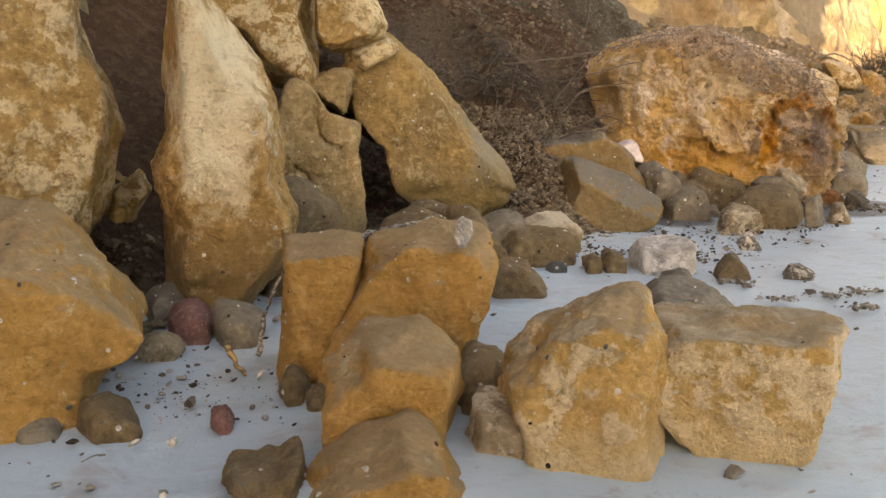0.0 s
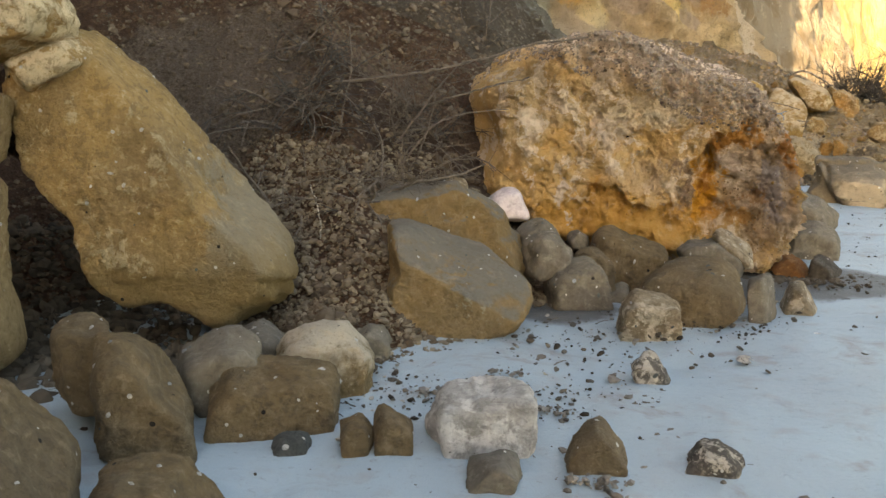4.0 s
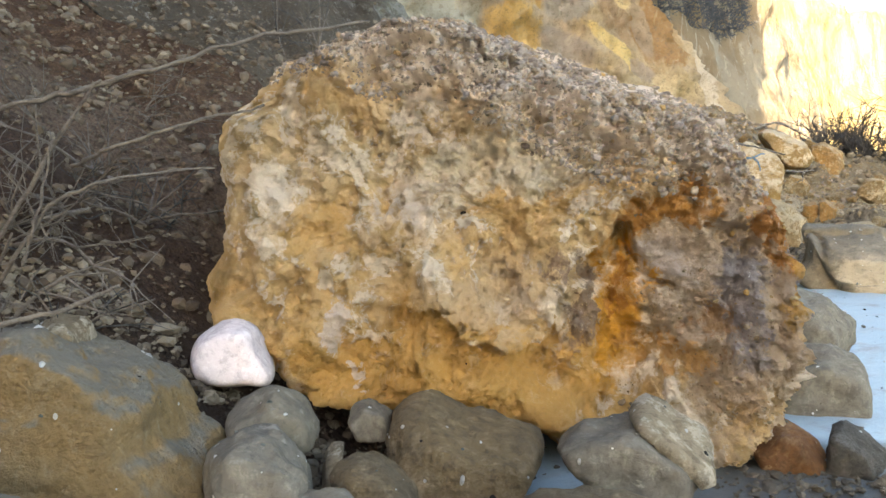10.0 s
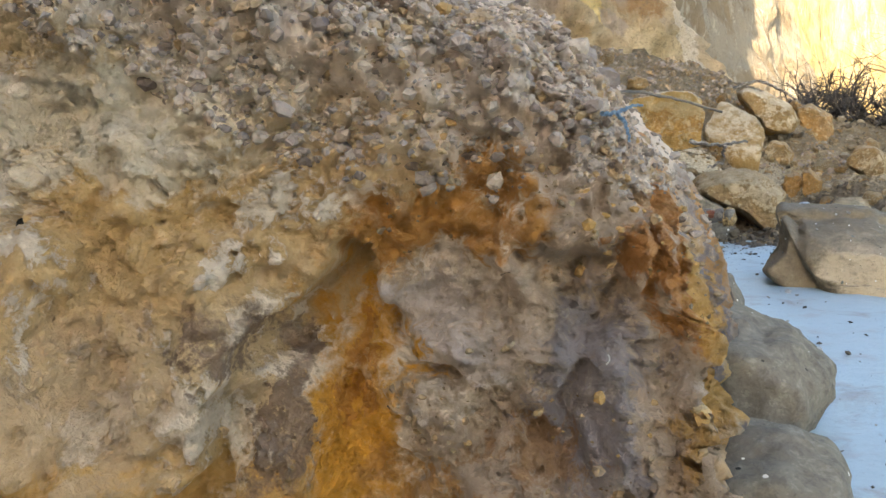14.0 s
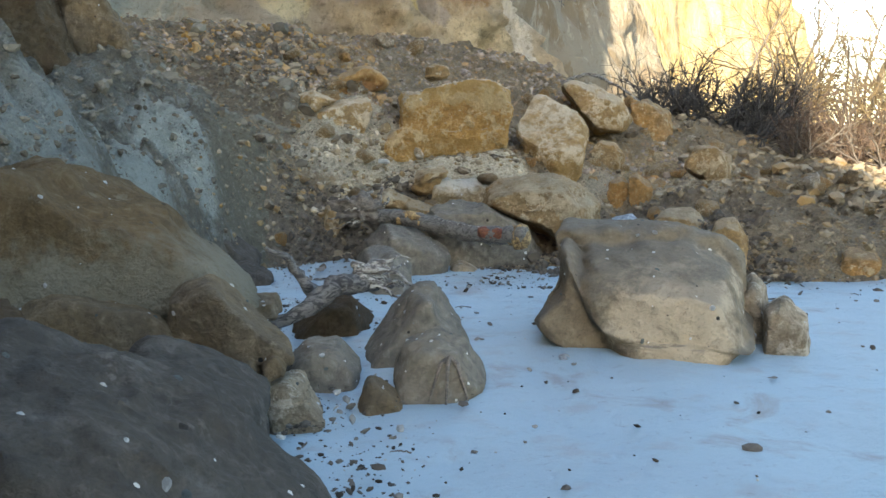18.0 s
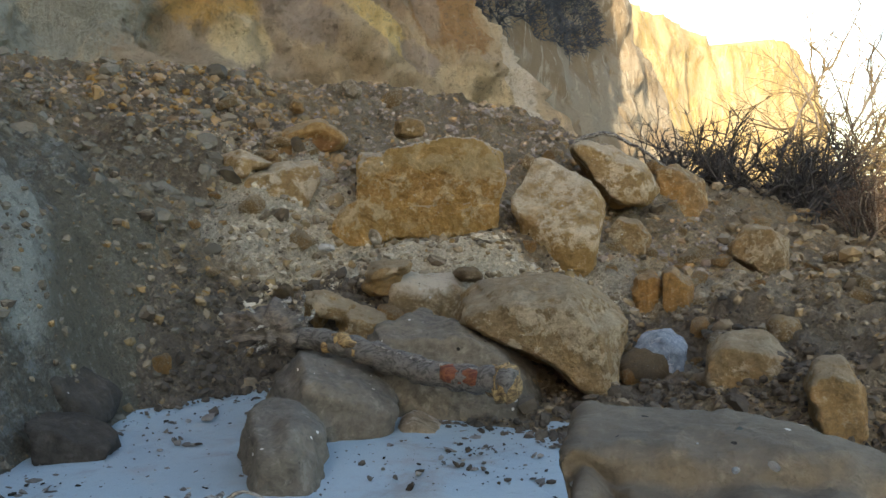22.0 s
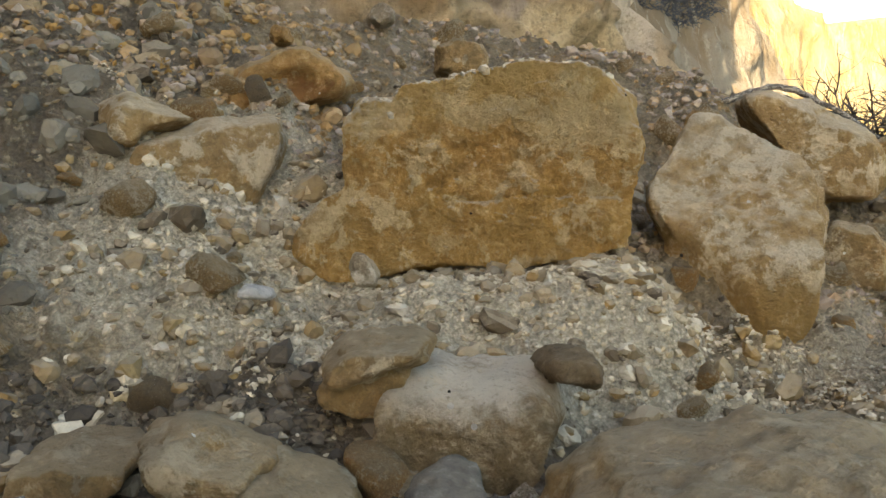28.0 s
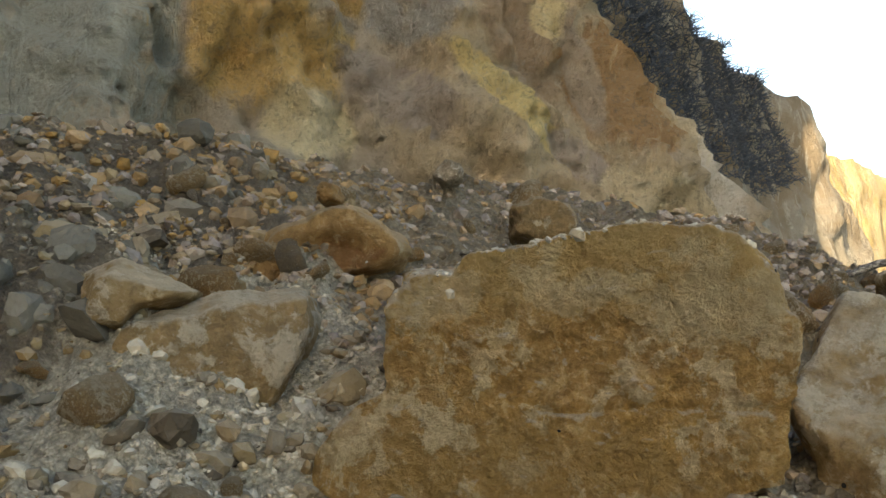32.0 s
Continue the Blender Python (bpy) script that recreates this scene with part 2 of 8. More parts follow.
RUST, PALE = (0.244, 0.0944, 0.023), (0.581, 0.472, 0.321)
MAT = {
    "ochre": stone("ochre_sandstone", (0.50, 0.275, 0.085), (0.42, 0.235, 0.08), (0.56, 0.43, 0.26), 0.60, 0.6, worn=0.5, mottle=0.6, dust=0.55, dust_colour=(0.29, 0.25, 0.185)),
    "mottled": stone("mottled_sandstone", (0.48, 0.31, 0.13), (0.40, 0.24, 0.095), (0.72, 0.59, 0.385), 0.495, 0.1),
    "paletop": stone("bleached_sandstone", (0.511, 0.312, 0.119), (0.365, 0.212, 0.0796), PALE, 0.56, 0.15, pocket=[(-0.02, 0.40, 0.30, 0.60, (0.8, 0.714, 0.528), 0.9), (0.12, 0.0, 0.10, 0.2, (0.755, 0.614, 0.428), 0.7)], low=(0.291, 0.179, 0.0746), low_z=(-0.6, -0.1)),
    "greyochre": stone("grey_brown_sandstone", (0.211, 0.147, 0.0775), (0.168, 0.128, 0.081), (0.304, 0.24, 0.162), 0.63, 0.5, worn=0.6),
    "slab": stone("slab_sandstone", (0.427, 0.275, 0.109), (0.325, 0.22, 0.103), (0.518, 0.417, 0.258), 0.58, 0.4, pocket=[(0.60, -0.15, 0.30, 0.90, (0.29, 0.275, 0.22), 0.7)], low=(0.269, 0.187, 0.0826), low_z=(-0.55, -0.1), worn=0.6),
    "eroded": stone("eroded_sandstone", (0.56, 0.335, 0.115), (0.55, 0.37, 0.16), (0.70, 0.57, 0.39), 0.50, 0.35, low=(0.62, 0.47, 0.27), low_z=(-0.25, 0.0), bump=1.0, dust=0.6, dust_colour=(0.29, 0.255, 0.20), mottle=0.8),
    "grey": stone("grey_sandstone", (0.154, 0.132, 0.0977), (0.124, 0.109, 0.0888), (0.231, 0.209, 0.178), 0.62, 0.55, bump=0.35, worn=0.6),
    # darker copy of grey: shade of turned-away boulders in the colour, also damp stones
    "wetshadegrey": stone("shaded_grey_stone", (0.0772, 0.0661, 0.0516), (0.0618, 0.0528, 0.0425), (0.123, 0.108, 0.0911), 0.62, 0.35, bump=0.5),
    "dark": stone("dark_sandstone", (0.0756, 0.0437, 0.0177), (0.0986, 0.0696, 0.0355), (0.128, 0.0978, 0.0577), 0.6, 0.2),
    "overhang": stone("overhang_sandstone", (0.156, 0.0999, 0.042), (0.133, 0.0888, 0.0406), (0.211, 0.167, 0.105), 0.60, 0.3, low=(0.226, 0.2, 0.143), low_z=(-0.02, 0.16), worn=0.6),
    "whitish": stone("crusted_stone", (0.375, 0.3, 0.206), (0.244, 0.189, 0.123), (0.562, 0.489, 0.383), 0.52, 0.2),
    "whitetop": stone("white_topped_stone", (0.253, 0.172, 0.0842), (0.224, 0.155, 0.0766), PALE, 0.6, 0.4, top=(0.60, 0.53, 0.42), top_z=(-0.02, 0.14)),
    "whitecrust": stone("white_crust", (0.60, 0.585, 0.555), (0.46, 0.445, 0.42), (0.72, 0.71, 0.69), 0.5, 0.0, bump=0.9, strata=0.4),
    "barnacle": stone("barnacle_stone", (0.0937, 0.0858, 0.0766), (0.151, 0.129, 0.107), (0.581, 0.524, 0.444), 0.52, 0.2, scale=2.0),
    "slate": stone("slate", (0.112, 0.129, 0.123), (0.0937, 0.103, 0.0995), (0.187, 0.189, 0.168), 0.65, 0.0),
    "red": stone("red_stone", (0.206, 0.0944, 0.0842), (0.263, 0.129, 0.115), (0.375, 0.274, 0.23), 0.58, 0.2, scale=2.0),
    "salmon": stone("salmon_stone", (0.44, 0.20, 0.125), (0.40, 0.18, 0.115), (0.60, 0.43, 0.33), 0.53, 0.1),
    "pink": stone("pale_pink_stone", (0.52, 0.455, 0.46), (0.48, 0.42, 0.43), (0.60, 0.56, 0.56), 0.58, 0.0, bump=0.2, worn=0.3),
    "split": stone("split_sandstone", (0.306, 0.2, 0.0892), (0.264, 0.183, 0.0935), (0.357, 0.306, 0.221), 0.60, 0.35, dust=0.85, dust_colour=(0.191, 0.187, 0.166), worn=0.6, mottle=0.6),
    "great": stone("great_boulder_stone", (0.619, 0.391, 0.163), (0.619, 0.442, 0.246), (0.774, 0.642, 0.493), 0.53, 0.08, grain=0.7, worn=0.35, mottle=0.3, scale=0.8, top=(0.735, 0.596, 0.483), top_z=(0.48, 0.80), lean=0.36, bump=1.1,
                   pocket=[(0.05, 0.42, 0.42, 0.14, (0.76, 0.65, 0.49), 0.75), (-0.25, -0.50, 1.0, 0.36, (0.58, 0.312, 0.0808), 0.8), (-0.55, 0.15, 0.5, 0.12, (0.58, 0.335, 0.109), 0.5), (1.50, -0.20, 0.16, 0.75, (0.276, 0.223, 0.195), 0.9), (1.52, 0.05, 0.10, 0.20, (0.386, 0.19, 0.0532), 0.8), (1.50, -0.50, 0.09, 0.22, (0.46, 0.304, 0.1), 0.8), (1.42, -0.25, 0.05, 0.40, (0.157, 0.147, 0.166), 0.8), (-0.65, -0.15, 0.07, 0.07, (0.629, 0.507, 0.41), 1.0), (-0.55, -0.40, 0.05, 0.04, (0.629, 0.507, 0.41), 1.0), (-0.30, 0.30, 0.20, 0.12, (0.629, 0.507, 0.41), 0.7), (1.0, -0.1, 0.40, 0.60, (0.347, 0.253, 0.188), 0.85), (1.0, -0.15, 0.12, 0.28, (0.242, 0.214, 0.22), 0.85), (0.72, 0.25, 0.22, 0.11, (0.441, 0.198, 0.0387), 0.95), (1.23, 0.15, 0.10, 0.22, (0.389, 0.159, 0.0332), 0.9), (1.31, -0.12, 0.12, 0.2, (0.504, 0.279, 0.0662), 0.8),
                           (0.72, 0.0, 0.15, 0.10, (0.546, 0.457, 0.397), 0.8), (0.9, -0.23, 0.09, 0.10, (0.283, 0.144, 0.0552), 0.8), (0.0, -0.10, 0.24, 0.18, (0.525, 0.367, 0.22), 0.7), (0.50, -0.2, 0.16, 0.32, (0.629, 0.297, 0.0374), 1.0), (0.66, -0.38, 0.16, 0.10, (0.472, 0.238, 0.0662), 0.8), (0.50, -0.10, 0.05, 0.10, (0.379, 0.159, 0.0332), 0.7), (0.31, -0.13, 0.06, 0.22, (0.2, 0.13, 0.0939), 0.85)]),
    "hollow": stone("hollow_sandstone", (0.44, 0.26, 0.095), (0.36, 0.21, 0.08), (0.52, 0.39, 0.23), 0.58, 0.05, pocket=[(-0.02, -0.04, 0.22, 0.09, (0.24, 0.115, 0.04), 0.9)], dust=0.6, dust_colour=(0.42, 0.33, 0.21)),
    "rust": stone("rust_stone", RUST, (0.169, 0.0772, 0.0306), (0.338, 0.205, 0.0995), 0.6, 0.0, bump=0.8),
    "rustochre": stone("rust_ochre_stone", (0.37, 0.20, 0.062), (0.32, 0.195, 0.082), (0.50, 0.38, 0.22), 0.56, 0.0, dust=0.5),
    "dusty": stone("dusty_sandstone", (0.345, 0.22, 0.092), (0.29, 0.2, 0.10), (0.50, 0.40, 0.265), 0.535, 0.1, dust=0.6, dust_colour=(0.38, 0.315, 0.215)),
    "main": stone("main_block_stone", (0.487, 0.278, 0.0755), (0.436, 0.255, 0.0858), (0.619, 0.465, 0.261), 0.515, 0.12, strata=0.15, pocket=[(0.42, 0.22, 0.22, 0.18, (0.58, 0.474, 0.28), 0.55), (0.05, 0.30, 0.28, 0.10, (0.58, 0.474, 0.291), 0.5), (-0.42, 0.28, 0.12, 0.12, (0.55, 0.443, 0.269), 0.5), (0.0, -0.25, 0.7, 0.14, (0.36, 0.221, 0.0728), 0.6)], top=(0.45, 0.291, 0.107), top_z=(0.1, 0.35), dust=0.85, dust_colour=(0.515, 0.424, 0.309), bump=1.0, grain=1.4),
    "tanslab": stone("tan_slab", (0.389, 0.276, 0.145), (0.323, 0.223, 0.11), (0.497, 0.384, 0.237), 0.57, 0.3, bump=0.6),
    "wedge": stone("wedge_stone", (0.45, 0.30, 0.135), (0.40, 0.26, 0.115), (0.66, 0.54, 0.37), 0.53, 0.05, low=(0.33, 0.205, 0.07), low_z=(-0.40, -0.05), dust=0.6, dust_colour=(0.64, 0.55, 0.41), dust_from=0.36, bump=1.0, grain=1.3),
    "seablock": stone("sea_worn_stone", (0.187, 0.147, 0.0944), (0.16, 0.128, 0.0856), (0.235, 0.195, 0.141), 0.60, 0.45, pocket=[(0.20, 0.0, 0.34, 0.30, (0.416, 0.339, 0.238), 0.9)], dust=0.6, dust_colour=(0.138, 0.124, 0.101), bump=0.4),
    "bluewhite": stone("chalk_stone", (0.38, 0.44, 0.50), (0.27, 0.33, 0.40), (0.62, 0.65, 0.68), 0.53, 0.0),
}


def sand_material():
    m, n, l = nodes_of("beach_sand")
    c = n.new("ShaderNodeTexCoord").outputs["Object"]
    big = noise_node(n, l, c, 0.7, 4, 0.55)
    mid = noise_node(n, l, c, 4.0, 6, 0.6)
    fine = noise_node(n, l, c, 160, 4, 0.7)
    # the sky's blue sheen on grey sand is mixed into these base colours
    col = blend(n, l, step(n, l, big, 0.35, 0.7), (0.285, 0.375, 0.425), (0.275, 0.345, 0.385))
    col = blend(n, l, step(n, l, mid, 0.52, 0.72, 0.6), col, (0.264, 0.267, 0.264))
    damp = noise_node(n, l, c, 1.7, 7, 0.7, 0.6)
    col = blend(n, l, step(n, l, damp, 0.54, 0.68, 0.75), col, (0.218, 0.215, 0.205))
    grit = noise_node(n, l, c, 22, 9, 0.78, 0.3)
    col = blend(n, l, step(n, l, grit, 0.56, 0.68, 0.55), col, (0.17, 0.16, 0.145))
    xyz = n.new("ShaderNodeSeparateXYZ")
    l.new(c, xyz.inputs[0])
    # unseen sand far to the right is darkened to weaken the light it bounces
    far_dark = arith(n, l, "ADD", arith(n, l, "SUBTRACT", xyz.outputs["X"], arith(n, l, "MULTIPLY", xyz.outputs["Y"], 0.35)), arith(n, l, "MULTIPLY", big, 2.0))
    for cx, cy, r in ((4.35, 9.6, 0.55), (3.80, 9.46, 0.55), (3.0, 8.9, 0.5), (2.1, 8.6, 0.45)):
        ex, ey = arith(n, l, "DIVIDE", arith(n, l, "SUBTRACT", xyz.outputs["X"], cx), r), arith(n, l, "DIVIDE", arith(n, l, "SUBTRACT", xyz.outputs["Y"], cy), r)
        wet = arith(n, l, "ADD", arith(n, l, "ADD", arith(n, l, "MULTIPLY", ex, ex), arith(n, l, "MULTIPLY", ey, ey)), arith(n, l, "MULTIPLY", arith(n, l, "SUBTRACT", damp, 0.5), 2.5))
        col = blend(n, l, step(n, l, arith(n, l, "SUBTRACT", 1.3, wet), 0.0, 0.7, 0.9), col, (0.055, 0.052, 0.047))
    col = blend(n, l, step(n, l, far_dark, 7.5, 11.0), col, (0.085, 0.085, 0.08))
    col = blend(n, l, step(n, l, fine, 0.5, 0.8, 0.35), col, (0.158, 0.145, 0.132))
    bs = n["Principled BSDF"]
    l.new(col, bs.inputs["Base Color"])
    bs.inputs["Roughness"].default_value = 0.6
    bs.inputs["Specular IOR Level"].default_value = 0.35
    bp = n.new("ShaderNodeBump")
    bp.inputs["Strength"].default_value, bp.inputs["Distance"].default_value = 0.7, 0.035
    l.new(arith(n, l, "ADD", arith(n, l, "MULTIPLY", mid, 1.5), arith(n, l, "MULTIPLY", fine, 0.15)), bp.inputs["Height"])
    l.new(bp.outputs[0], bs.inputs["Normal"])
    return m


def soil_material(name, cols, scale=1.0, clumps=0.8, spills_shades=(), dark=0.6, crumbs=1.0):
    """Crumbled earth: colours by large patches, lighter and darker crumbs."""
    m, n, l = nodes_of(name)
    c = n.new("ShaderNodeTexCoord").outputs["Object"]
    big = noise_node(n, l, c, 0.45 * scale, 4, 0.6, 0.5)
    mid = noise_node(n, l, c, 3.5 * scale, 8, 0.7)
    fine = noise_node(n, l, c, 30 * scale, 6, 0.75)
    col = blend(n, l, step(n, l, big, 0.40, 0.6), cols[0], cols[1])
    col = blend(n, l, step(n, l, mid, 0.5, 0.62), col, cols[2])
    vor = n.new("ShaderNodeTexVoronoi")
    vor.inputs["Scale"].default_value = 14 * scale
    l.new(c, vor.inputs["Vector"])
    pick = n.new("ShaderNodeSeparateColor")
    l.new(vor.outputs["Color"], pick.inputs[0])
    col = blend(n, l, step(n, l, pick.outputs["Red"], 0.72, 0.78, clumps), col, cols[3])
    grains = []
    for size, share in ((38, 0.38 * crumbs), (95, 0.34 * crumbs)):
        g = n.new("ShaderNodeTexVoronoi")
        g.inputs["Scale"].default_value = size * scale
        l.new(c, g.inputs["Vector"])
        tone = n.new("ShaderNodeSeparateColor")
        l.new(g.outputs["Color"], tone.inputs[0])
        grains.append((g.outputs["Distance"], tone.outputs["Green"], share))
    if spills_shades:
        xyz = n.new("ShaderNodeSeparateXYZ")
        l.new(c, xyz.inputs[0])
    for cx, cy, rx, ry, colour in spills_shades:
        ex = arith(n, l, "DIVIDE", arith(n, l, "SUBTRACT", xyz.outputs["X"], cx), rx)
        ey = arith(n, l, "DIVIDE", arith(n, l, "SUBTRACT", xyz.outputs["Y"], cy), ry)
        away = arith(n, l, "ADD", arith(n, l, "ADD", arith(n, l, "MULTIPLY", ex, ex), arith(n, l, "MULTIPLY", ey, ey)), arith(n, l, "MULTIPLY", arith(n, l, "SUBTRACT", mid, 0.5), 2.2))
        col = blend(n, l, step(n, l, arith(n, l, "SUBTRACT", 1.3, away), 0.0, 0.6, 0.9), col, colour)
    col = blend(n, l, step(n, l, fine, 0.5, 0.75, dark), col, tuple(0.45 * x for x in cols[0]))
    for near, tone, share in grains:
        col = blend(n, l, step(n, l, tone, 0.1, 1.0, 0.75 * share), col, (0.45, 0.44, 0.43), "SOFT_LIGHT")
        col = blend(n, l, step(n, l, near, 0.35, 0.75, share), col, tuple(0.5 * x for x in cols[0]))
    lump = noise_node(n, l, c, 11 * scale, 10, 0.76)
    col = blend(n, l, step(n, l, lump, 0.52, 0.66, 0.65), col, tuple(0.4 * x for x in cols[1]))
    col = blend(n, l, step(n, l, arith(n, l, "SUBTRACT", 1.0, lump), 0.54, 0.68, 0.5), col, tuple(min(1.0, 1.6 * x) for x in cols[2]))
    bs = n["Principled BSDF"]
    l.new(col, bs.inputs["Base Color"])
    bs.inputs["Roughness"].default_value = 0.95
    bs.inputs["Specular IOR Level"].default_value = 0.15
    bp = n.new("ShaderNodeBump")
    bp.inputs["Strength"].default_value, bp.inputs["Distance"].default_value = 1.0, 0.09 / scale
    h = arith(n, l, "ADD", arith(n, l, "ADD", mid, arith(n, l, "MULTIPLY", fine, 0.7)), arith(n, l, "MULTIPLY", vor.outputs["Distance"], -0.5))
    h = arith(n, l, "ADD", h, arith(n, l, "ADD", arith(n, l, "MULTIPLY", grains[0][0], -0.5), arith(n, l, "MULTIPLY", grains[1][0], -0.25)))
    l.new(h, bp.inputs["Height"])
    l.new(bp.outputs[0], bs.inputs["Normal"])
    return m


def crumb_material(name, cols, dust=None):
    """Loose pieces, each of its own tone."""
    m, n, l = nodes_of(name)
    rnd = n.new("ShaderNodeNewGeometry").outputs["Random Per Island"]
    ramp = n.new("ShaderNodeValToRGB")
    ramp.color_ramp.interpolation = "LINEAR"
    el = ramp.color_ramp.elements
    while len(el) < len(cols):
        el.new(0.5)
    for i, k in enumerate(cols):
        el[i].position = i / (len(cols) - 1)
        el[i].color = (*k, 1)
    l.new(rnd, ramp.inputs[0])
    c = n.new("ShaderNodeTexCoord").outputs["Object"]
    fine = noise_node(n, l, c, 28, 5, 0.7)
    col = blend(n, l, step(n, l, fine, 0.45, 0.7, 0.35), ramp.outputs[0], (0.0924, 0.0726, 0.0528))
    if dust:
        up = n.new("ShaderNodeSeparateXYZ")
        l.new(n.new("ShaderNodeNewGeometry").outputs["Normal"], up.inputs[0])
        lie = arith(n, l, "ADD", up.outputs["Z"], arith(n, l, "SUBTRACT", noise_node(n, l, c, 55, 5, 0.7), 0.5))
        col = blend(n, l, step(n, l, lie, 0.2, 0.9, 0.6), col, dust)
    bs = n["Principled BSDF"]
    l.new(col, bs.inputs["Base Color"])
    bs.inputs["Roughness"].default_value = 0.95
    bs.inputs["Specular IOR Level"].default_value = 0.15
    bp = n.new("ShaderNodeBump")
    bp.inputs["Strength"].default_value, bp.inputs["Distance"].default_value = 0.8, 0.025
    l.new(fine, bp.inputs["Height"])
    l.new(bp.outputs[0], bs.inputs["Normal"])
    return m


def cliff_material(name, layers, dark=0.35, zones=None, patches=()):
    """Sandy cliff face: colours in leaning beds and runs of wash; zones gives other ground colours along x."""
    m, n, l = nodes_of(name)
    c = n.new("ShaderNodeTexCoord").outputs["Object"]
    s = n.new("ShaderNodeVectorMath")
    s.operation = "MULTIPLY"
    s.inputs[1].default_value = (1.0, 1.0, 0.22)
    l.new(c, s.inputs[0])
    runs = noise_node(n, l, s.outputs[0], 1.9, 8, 0.68, 0.9)
    big = noise_node(n, l, c, 0.3, 5, 0.6, 0.8)
    mid = noise_node(n, l, c, 2.2, 9, 0.72)
    fine = noise_node(n, l, c, 18, 6, 0.72)
    col = blend(n, l, step(n, l, big, 0.44, 0.56), layers[0], layers[1])
    if zones or patches:
        xyz = n.new("ShaderNodeSeparateXYZ")
        l.new(c, xyz.inputs[0])
    if zones:
        lean = arith(n, l, "ADD", xyz.outputs["X"], arith(n, l, "MULTIPLY", xyz.outputs["Z"], 0.25))
        w = arith(n, l, "ADD", lean, arith(n, l, "MULTIPLY", arith(n, l, "SUBTRACT", noise_node(n, l, c, 0.9, 6, 0.7), 0.5), 2.0))
        for x0, x1, z in zones:
            col = blend(n, l, step(n, l, w, x0, x1), col, z)
    if zones:
        low = arith(n, l, "ADD", xyz.outputs["Z"], arith(n, l, "MULTIPLY", arith(n, l, "SUBTRACT", mid, 0.5), 0.9))
        col = blend(n, l, step(n, l, low, 2.5, 3.0), (0.264, 0.218, 0.145), col)
    for cx, cz, rx, rz, turn, colour in patches:
        ox, oz = arith(n, l, "SUBTRACT", xyz.outputs["X"], cx), arith(n, l, "SUBTRACT", xyz.outputs["Z"], cz)
        ct, st = math.cos(radians(turn)), math.sin(radians(turn))
        ex = arith(n, l, "DIVIDE", arith(n, l, "ADD", arith(n, l, "MULTIPLY", ox, ct), arith(n, l, "MULTIPLY", oz, st)), rx)
        ez = arith(n, l, "DIVIDE", arith(n, l, "SUBTRACT", arith(n, l, "MULTIPLY", oz, ct), arith(n, l, "MULTIPLY", ox, st)), rz)
        away = arith(n, l, "ADD", arith(n, l, "MULTIPLY", ex, ex), arith(n, l, "MULTIPLY", ez, ez))
        away = arith(n, l, "ADD", away, arith(n, l, "MULTIPLY", arith(n, l, "SUBTRACT", arith(n, l, "ADD", mid, runs), 1.0), 1.5))
        col = blend(n, l, step(n, l, arith(n, l, "SUBTRACT", 1.1, away), 0.0, 0.5, 0.95), col, colour)
    if patches:
        grit = noise_node(n, l, c, 7.0, 9, 0.78)
        col = blend(n, l, step(n, l, grit, 0.52, 0.62, 0.5), col, (0.198, 0.155, 0.106))
        col = blend(n, l, step(n, l, arith(n, l, "SUBTRACT", 1.0, grit), 0.54, 0.64, 0.4), col, (0.436, 0.376, 0.277))
    col = blend(n, l, step(n, l, runs, 0.54, 0.62, 0.30 if patches else 0.85), col, layers[2])
    col = blend(n, l, step(n, l, mid, 0.55, 0.70, 0.4 if patches else 0.7), col, layers[3])
    col = blend(n, l, step(n, l, fine, 0.48, 0.75, dark), col, tuple(0.4 * x for x in layers[0]))
    bs = n["Principled BSDF"]
    l.new(col, bs.inputs["Base Color"])
    bs.inputs["Roughness"].default_value = 0.95
    bs.inputs["Specular IOR Level"].default_value = 0.1
    bp = n.new("ShaderNodeBump")
    bp.inputs["Strength"].default_value, bp.inputs["Distance"].default_value = 1.0, 0.4
    l.new(arith(n, l, "ADD", arith(n, l, "ADD", mid, arith(n, l, "MULTIPLY", fine, 0.25)), runs), bp.inputs["Height"])
    l.new(bp.outputs[0], bs.inputs["Normal"])
    return m


def wood_material(name, a, b):
    m, n, l = nodes_of(name)
    c = n.new("ShaderNodeTexCoord").outputs["Object"]
    grain = n.new("ShaderNodeVectorMath")
    grain.operation = "MULTIPLY"
    grain.inputs[1].default_value = (0.35, 1.0, 1.0)
    l.new(c, grain.inputs[0])
    g = noise_node(n, l, grain.outputs[0], 26, 8, 0.75, 1.5)
    h = noise_node(n, l, c, 60, 4, 0.7)
    col = blend(n, l, step(n, l, g, 0.43, 0.55), a, b)
    col = blend(n, l, step(n, l, h, 0.5, 0.75, 0.5), col, tuple(0.4 * x for x in a))
    bs = n["Principled BSDF"]
    l.new(col, bs.inputs["Base Color"])
    bs.inputs["Roughness"].default_value = 0.85
    bp = n.new("ShaderNodeBump")
    bp.inputs["Strength"].default_value, bp.inputs["Distance"].default_value = 0.7, 0.01
    l.new(g, bp.inputs["Height"])
    l.new(bp.outputs[0], bs.inputs["Normal"])
    return m


